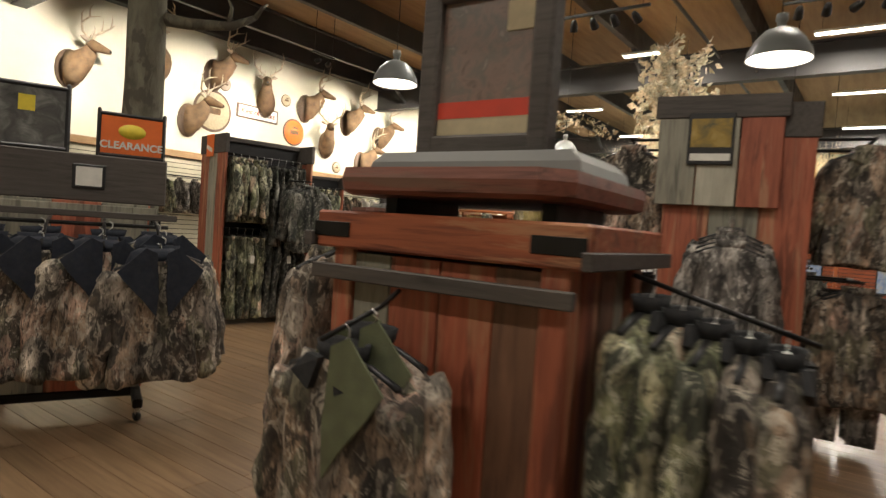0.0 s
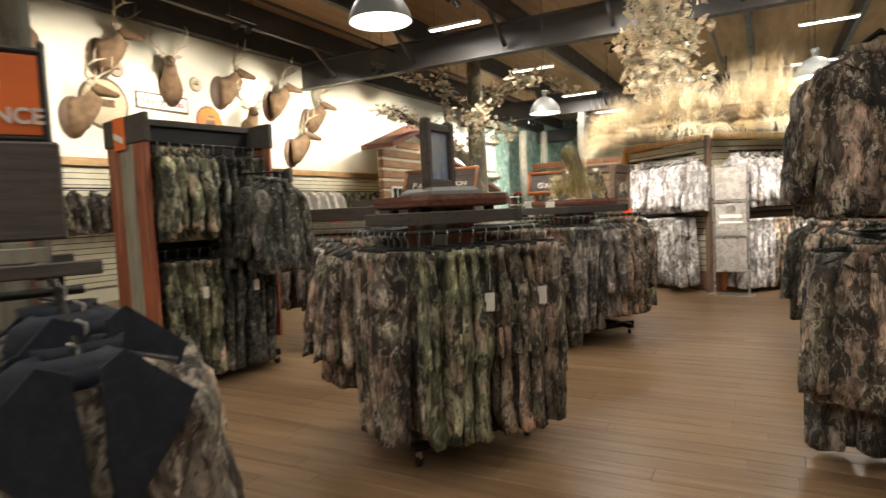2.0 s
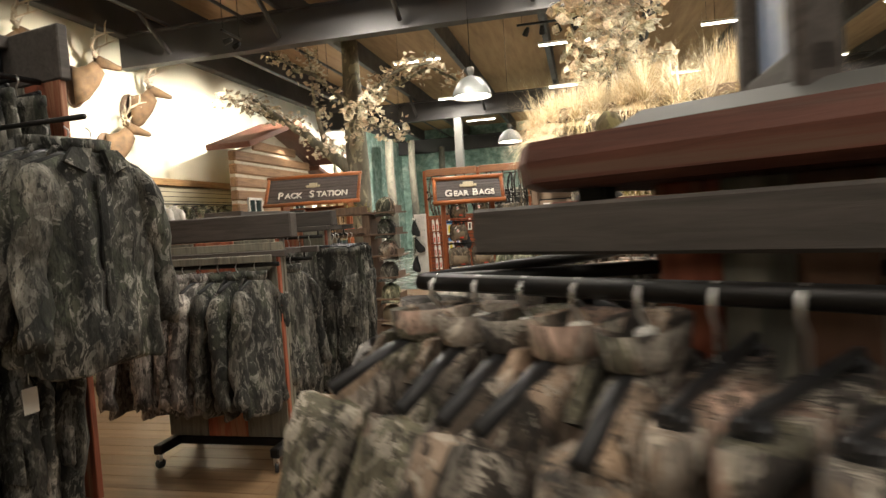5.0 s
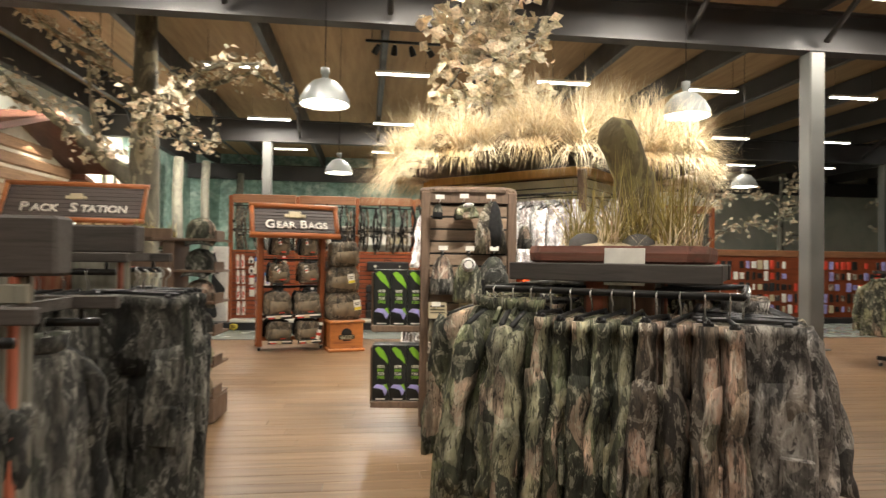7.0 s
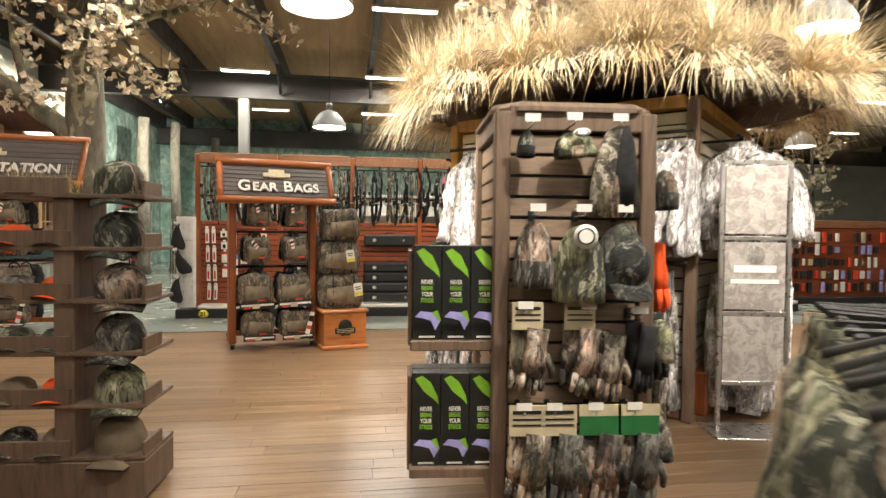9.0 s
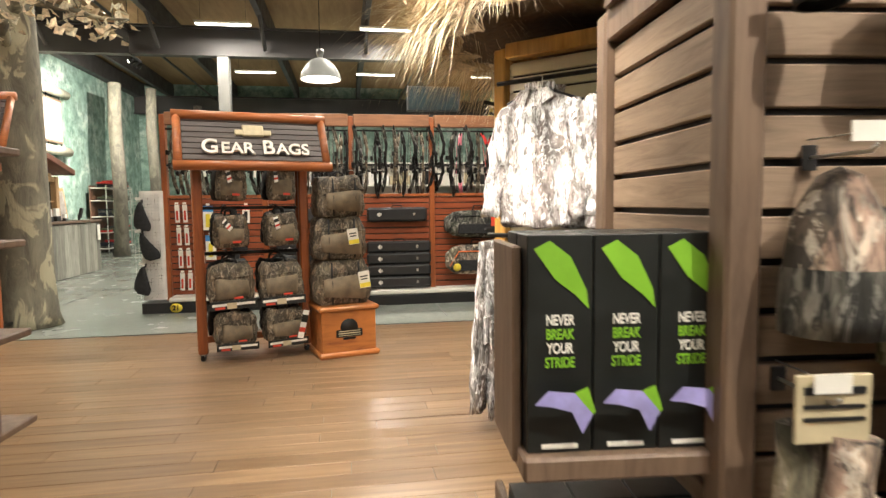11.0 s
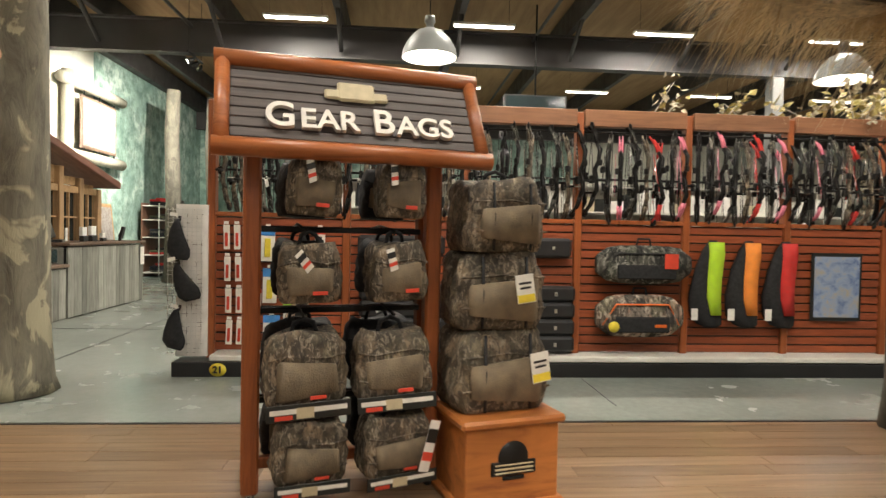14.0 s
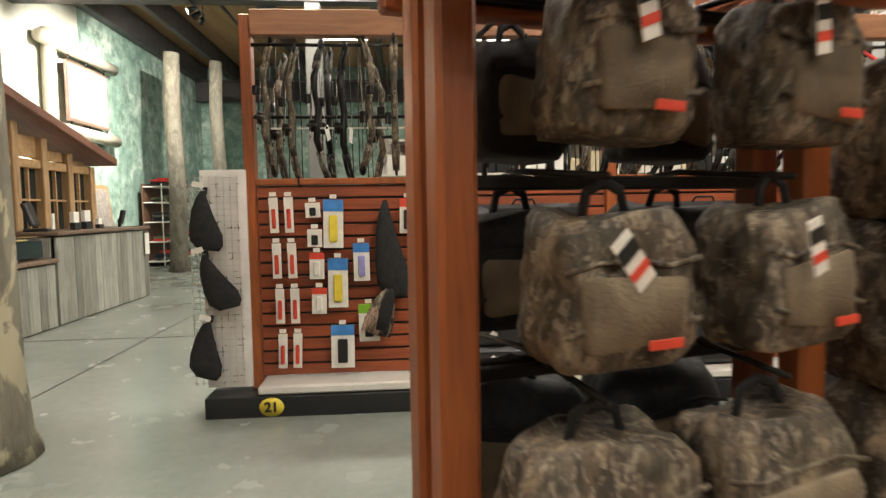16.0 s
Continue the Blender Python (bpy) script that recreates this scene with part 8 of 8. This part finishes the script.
for y, w, h in ((21.7, 0.14, 0.24), (22.0, 0.16, 0.26), (22.35, 0.10, 0.14)):
    t = thing("brochure_holder", pose(-11.25, y, 1.146), "small brochure holder on the counter", "brochure holder", "brochure holders")
    Mesh(PAPER).box((0, 0, h / 2), (0.06, w, h), bevel=0.006).make("leaflets", t)
    Mesh(BLACK_PLASTIC).box((0.012, 0, h * 0.2), (0.07, w + 0.02, h * 0.4), bevel=0.006).make("tray", t)
t = thing("card_reader", pose(-11.2, 22.9, 1.146), "black card reader on a stand", "card reader")
Mesh(BLACK_PLASTIC).tube([(0, 0, 0), (0, 0, 0.12)], 0.025, 8).box((0, 0, 0.16), (0.05, 0.10, 0.22), None, pose(0, 0, 0.0, 0, 15, 0), 0.01).make("reader", t)
t = thing("notice_sheet", pose(-10.965, 23.28, 0.86), "white paper notice taped to the counter", "notice")
Mesh(PAPER).box((0.012, 0, 0), (0.006, 0.16, 0.34), bevel=0.001).make("sheet", t)

fr = thing("log_sign_frame", pose(WX + 0.16, 26.3, 0), "peeled log frame holding a hanging picture on the wall", "log frame")
Mesh(PEELED_LOG).tube([(0, -1.15, 0), (0, -1.15, 2.4), (0, -1.13, 4.85)], 0.13, 12).make("upright_log", fr)
for z in (3.0, 4.62):
    Mesh(PEELED_LOG).tube([(0.05, -1.5, z), (0.05, 0.0, z + 0.01), (0.05, 1.35, z)], 0.13, 12).make("cross_log", fr)
Mesh(FRAME_BROWN).box((0.06, 0.12, 3.80), (0.05, 1.70, 1.22), bevel=0.02).make("picture_frame", fr)
Mesh(ART_SNOW).box((0.088, 0.12, 3.80), (0.012, 1.56, 1.08)).make("picture", fr)
rope = Mesh(BLACK_CLOTH)
for y in (-0.6, 0.1, 0.85):
    rope.tube([(0.07, y, 4.4), (0.07, y + 0.03, 4.52)], 0.015, 5)
    rope.tube([(0.07, y, 3.1), (0.07, y + 0.03, 3.2)], 0.015, 5)
rope.make("rope", fr)
t = thing("exit_sign", pose(WX + 0.30, 25.6, 2.62), "small lit red exit sign", "exit sign")
Mesh(EXIT).box((0, 0, 0), (0.05, 0.26, 0.18), bevel=0.01).make("face", t)
Mesh(BLACK_METAL).tube([(-0.28, 0, 0.06), (0, 0, 0.06)], 0.012, 5).make("bracket", t)
t = thing("leaning_picture", pose(-12.9, 25.9, 0.95, 0, -6, 0), "pale picture in a pine frame on a ledge", "picture")
Mesh(PINE).box((0, 0, 0.5), (0.05, 1.05, 1.0), bevel=0.012).make("frame", t)
Mesh(ART_SNOW).box((0.028, 0, 0.5), (0.008, 0.88, 0.83)).make("print", t)
t = thing("wall_cabinet", pose(-13.1, 25.9, 0), "low grey cabinet below the picture", "cabinet")
Mesh(BARNWOOD).box((0, 0, 0.47), (0.6, 1.4, 0.94), bevel=0.01).make("body", t)
sh = thing("clothes_shelves", pose(-13.0, 29.9, 0), "dark shelf unit with folded clothes on white shelves", "shelf unit")
Mesh(RUSTIC_BROWN).box((-0.26, 0, 1.05), (0.04, 2.2, 2.1), bevel=0.006).make("back", sh)
for z in (0.12, 0.62, 1.12, 1.62, 2.02):
    Mesh(DECK_WHITE).box((0, 0, z), (0.5, 2.2, 0.03), bevel=0.004).make("shelf", sh)
for s in (-1, 1):
    Mesh(CHROME).box((0.2, s * 1.05, 1.05), (0.03, 0.03, 2.1), bevel=0.004).make("upright", sh)
fold = {}
for mat in (BLACK_CLOTH, NAVY, CAMO_DARK, OLIVE, RED_CLOTH):
    fold[mat] = Mesh(mat).box((0, 0, 0.03), (0.32, 0.30, 0.055), bevel=0.02).data("folded_garment")
for z in (0.135, 0.635, 1.135, 1.635, 2.035):
    for k in range(5):
        for q in range(rng.randrange(2, 5)):
            m = (BLACK_CLOTH, NAVY, CAMO_DARK, OLIVE, RED_CLOTH)[rng.randrange(5)]
            t = tagged(new("folded_garment", fold[m]), "dark folded garment stacked on the shelf", "folded garment", "folded clothes on the shelves")
            t.matrix_basis = pose(0, 0, 0) @ pose(-12.95, 29.1 + 0.4 * k, z + 0.058 * q, 0, 0, rng.uniform(-6, 6))

# ---- far side of the shop ----
for i, (x, y, l) in enumerate(((6.5, 18.6, 7.0), (13.5, 18.6, 6.0), (10.0, 7.0, 5.0), (17.0, 12.0, 5.0))):
    t = thing("far_gondola", pose(x, y, 0, 0, 0, 0 if i < 2 else 90), "red-brown slat gondola stocked with small goods", "gondola", "far gondolas")
    Mesh(ORANGE_SLAT).box((0, 0, 0.85), (l, 0.08, 1.5), bevel=0.01).make("panel", t)
    Mesh(HEADER).box((0, 0, 1.68), (l, 0.16, 0.16), bevel=0.01).make("header", t)
    Mesh(KICK).box((0, 0, 0.06), (l, 0.7, 0.12), bevel=0.01).make("base", t)
    g = Mesh(KICK, TAN_CARD, BLACK_CARD, CAMO_BROWN, BLACK_CLOTH, PAPER, RED_PRINT, VIOLET)
    r = random.Random(50 + i)
    for row in range(5):
        for k in range(int(l / 0.16)):
            for s in (-1, 1):
                if r.random() < 0.85:
                    g.box((-l / 2 + 0.1 + 0.16 * k, s * 0.09, 0.32 + 0.27 * row), (r.uniform(0.05, 0.12), 0.04, r.uniform(0.12, 0.24)), g.mats[r.randrange(8)], bevel=0.005)
    tagged(g.make("hanging_goods", t), kind="stuff")
for i, (x, y) in enumerate(((5.0, 22.0), (9.0, 24.0), (13.0, 20.0), (16.0, 26.0), (8.0, 29.0))):
    t = thing("far_tree", pose(x, y, 0), "small display tree with pale leaves across the shop", "tree", "far display trees")
    bo = [(((0, 0, 2.0 + 0.35 * k), (0.5 * math.cos(k * 2.2), 0.5 * math.sin(k * 2.2), 2.4 + 0.35 * k), (1.1 * math.cos(k * 2.2), 1.1 * math.sin(k * 2.2), 2.5 + 0.35 * k)), 0.05) for k in range(6)]
    branchy(t, [(0, 0, 0), (0, 0, 1.5), (0.05, 0, 4.4)], [0.16, 0.12, 0.04], bo, BARK_FAR, (LEAF, LEAF_WARM), 4, 0.16, 70 + i, 0.4)


# ---- plank floor ----
PW = 0.152
plank_sets = {}
near, far = [], []
row, y = 0, SY
r = random.Random(12)
while y < FLOOR_END - 0.01:
    w = min(PW, FLOOR_END - y)
    x = WX - r.uniform(0, 1.6)
    while x < EX:
        l = (1.22, 1.52, 1.83)[r.randrange(3)]
        a, b = max(x, WX), min(x + l, EX)
        if b - a > 0.02:
            cx = (a + b) / 2
            inside = (-7.0 < cx < -4.2 and 7.9 < y < 15.8) or (-4.2 <= cx < -1.9 and 13.4 < y < 15.8)
            (near if inside and l == b - a and w == PW and len(near) < 140 else far).append((a, b, y, w))
        x += l
    y += w
    row += 1
floor = Mesh(PLANK)
for a, b, y, w in far:
    floor.box(((a + b) / 2, y + w / 2, -0.004), (b - a - 0.003, w - 0.003, 0.008), bevel=0.0012)
floor_ob = structure(floor, "floor_planks", "warm brown wood plank floor with visible joints")
for a, b, y, w in near:
    l = round(b - a, 3)
    if l not in plank_sets:
        plank_sets[l] = Mesh(PLANK).box((0, 0, -0.004), (l - 0.003, w - 0.003, 0.008), bevel=0.0012).data("plank")
    part("plank", plank_sets[l], floor_ob, pose((a + b) / 2, y + w / 2, rng.uniform(-0.0004, 0.0004)))
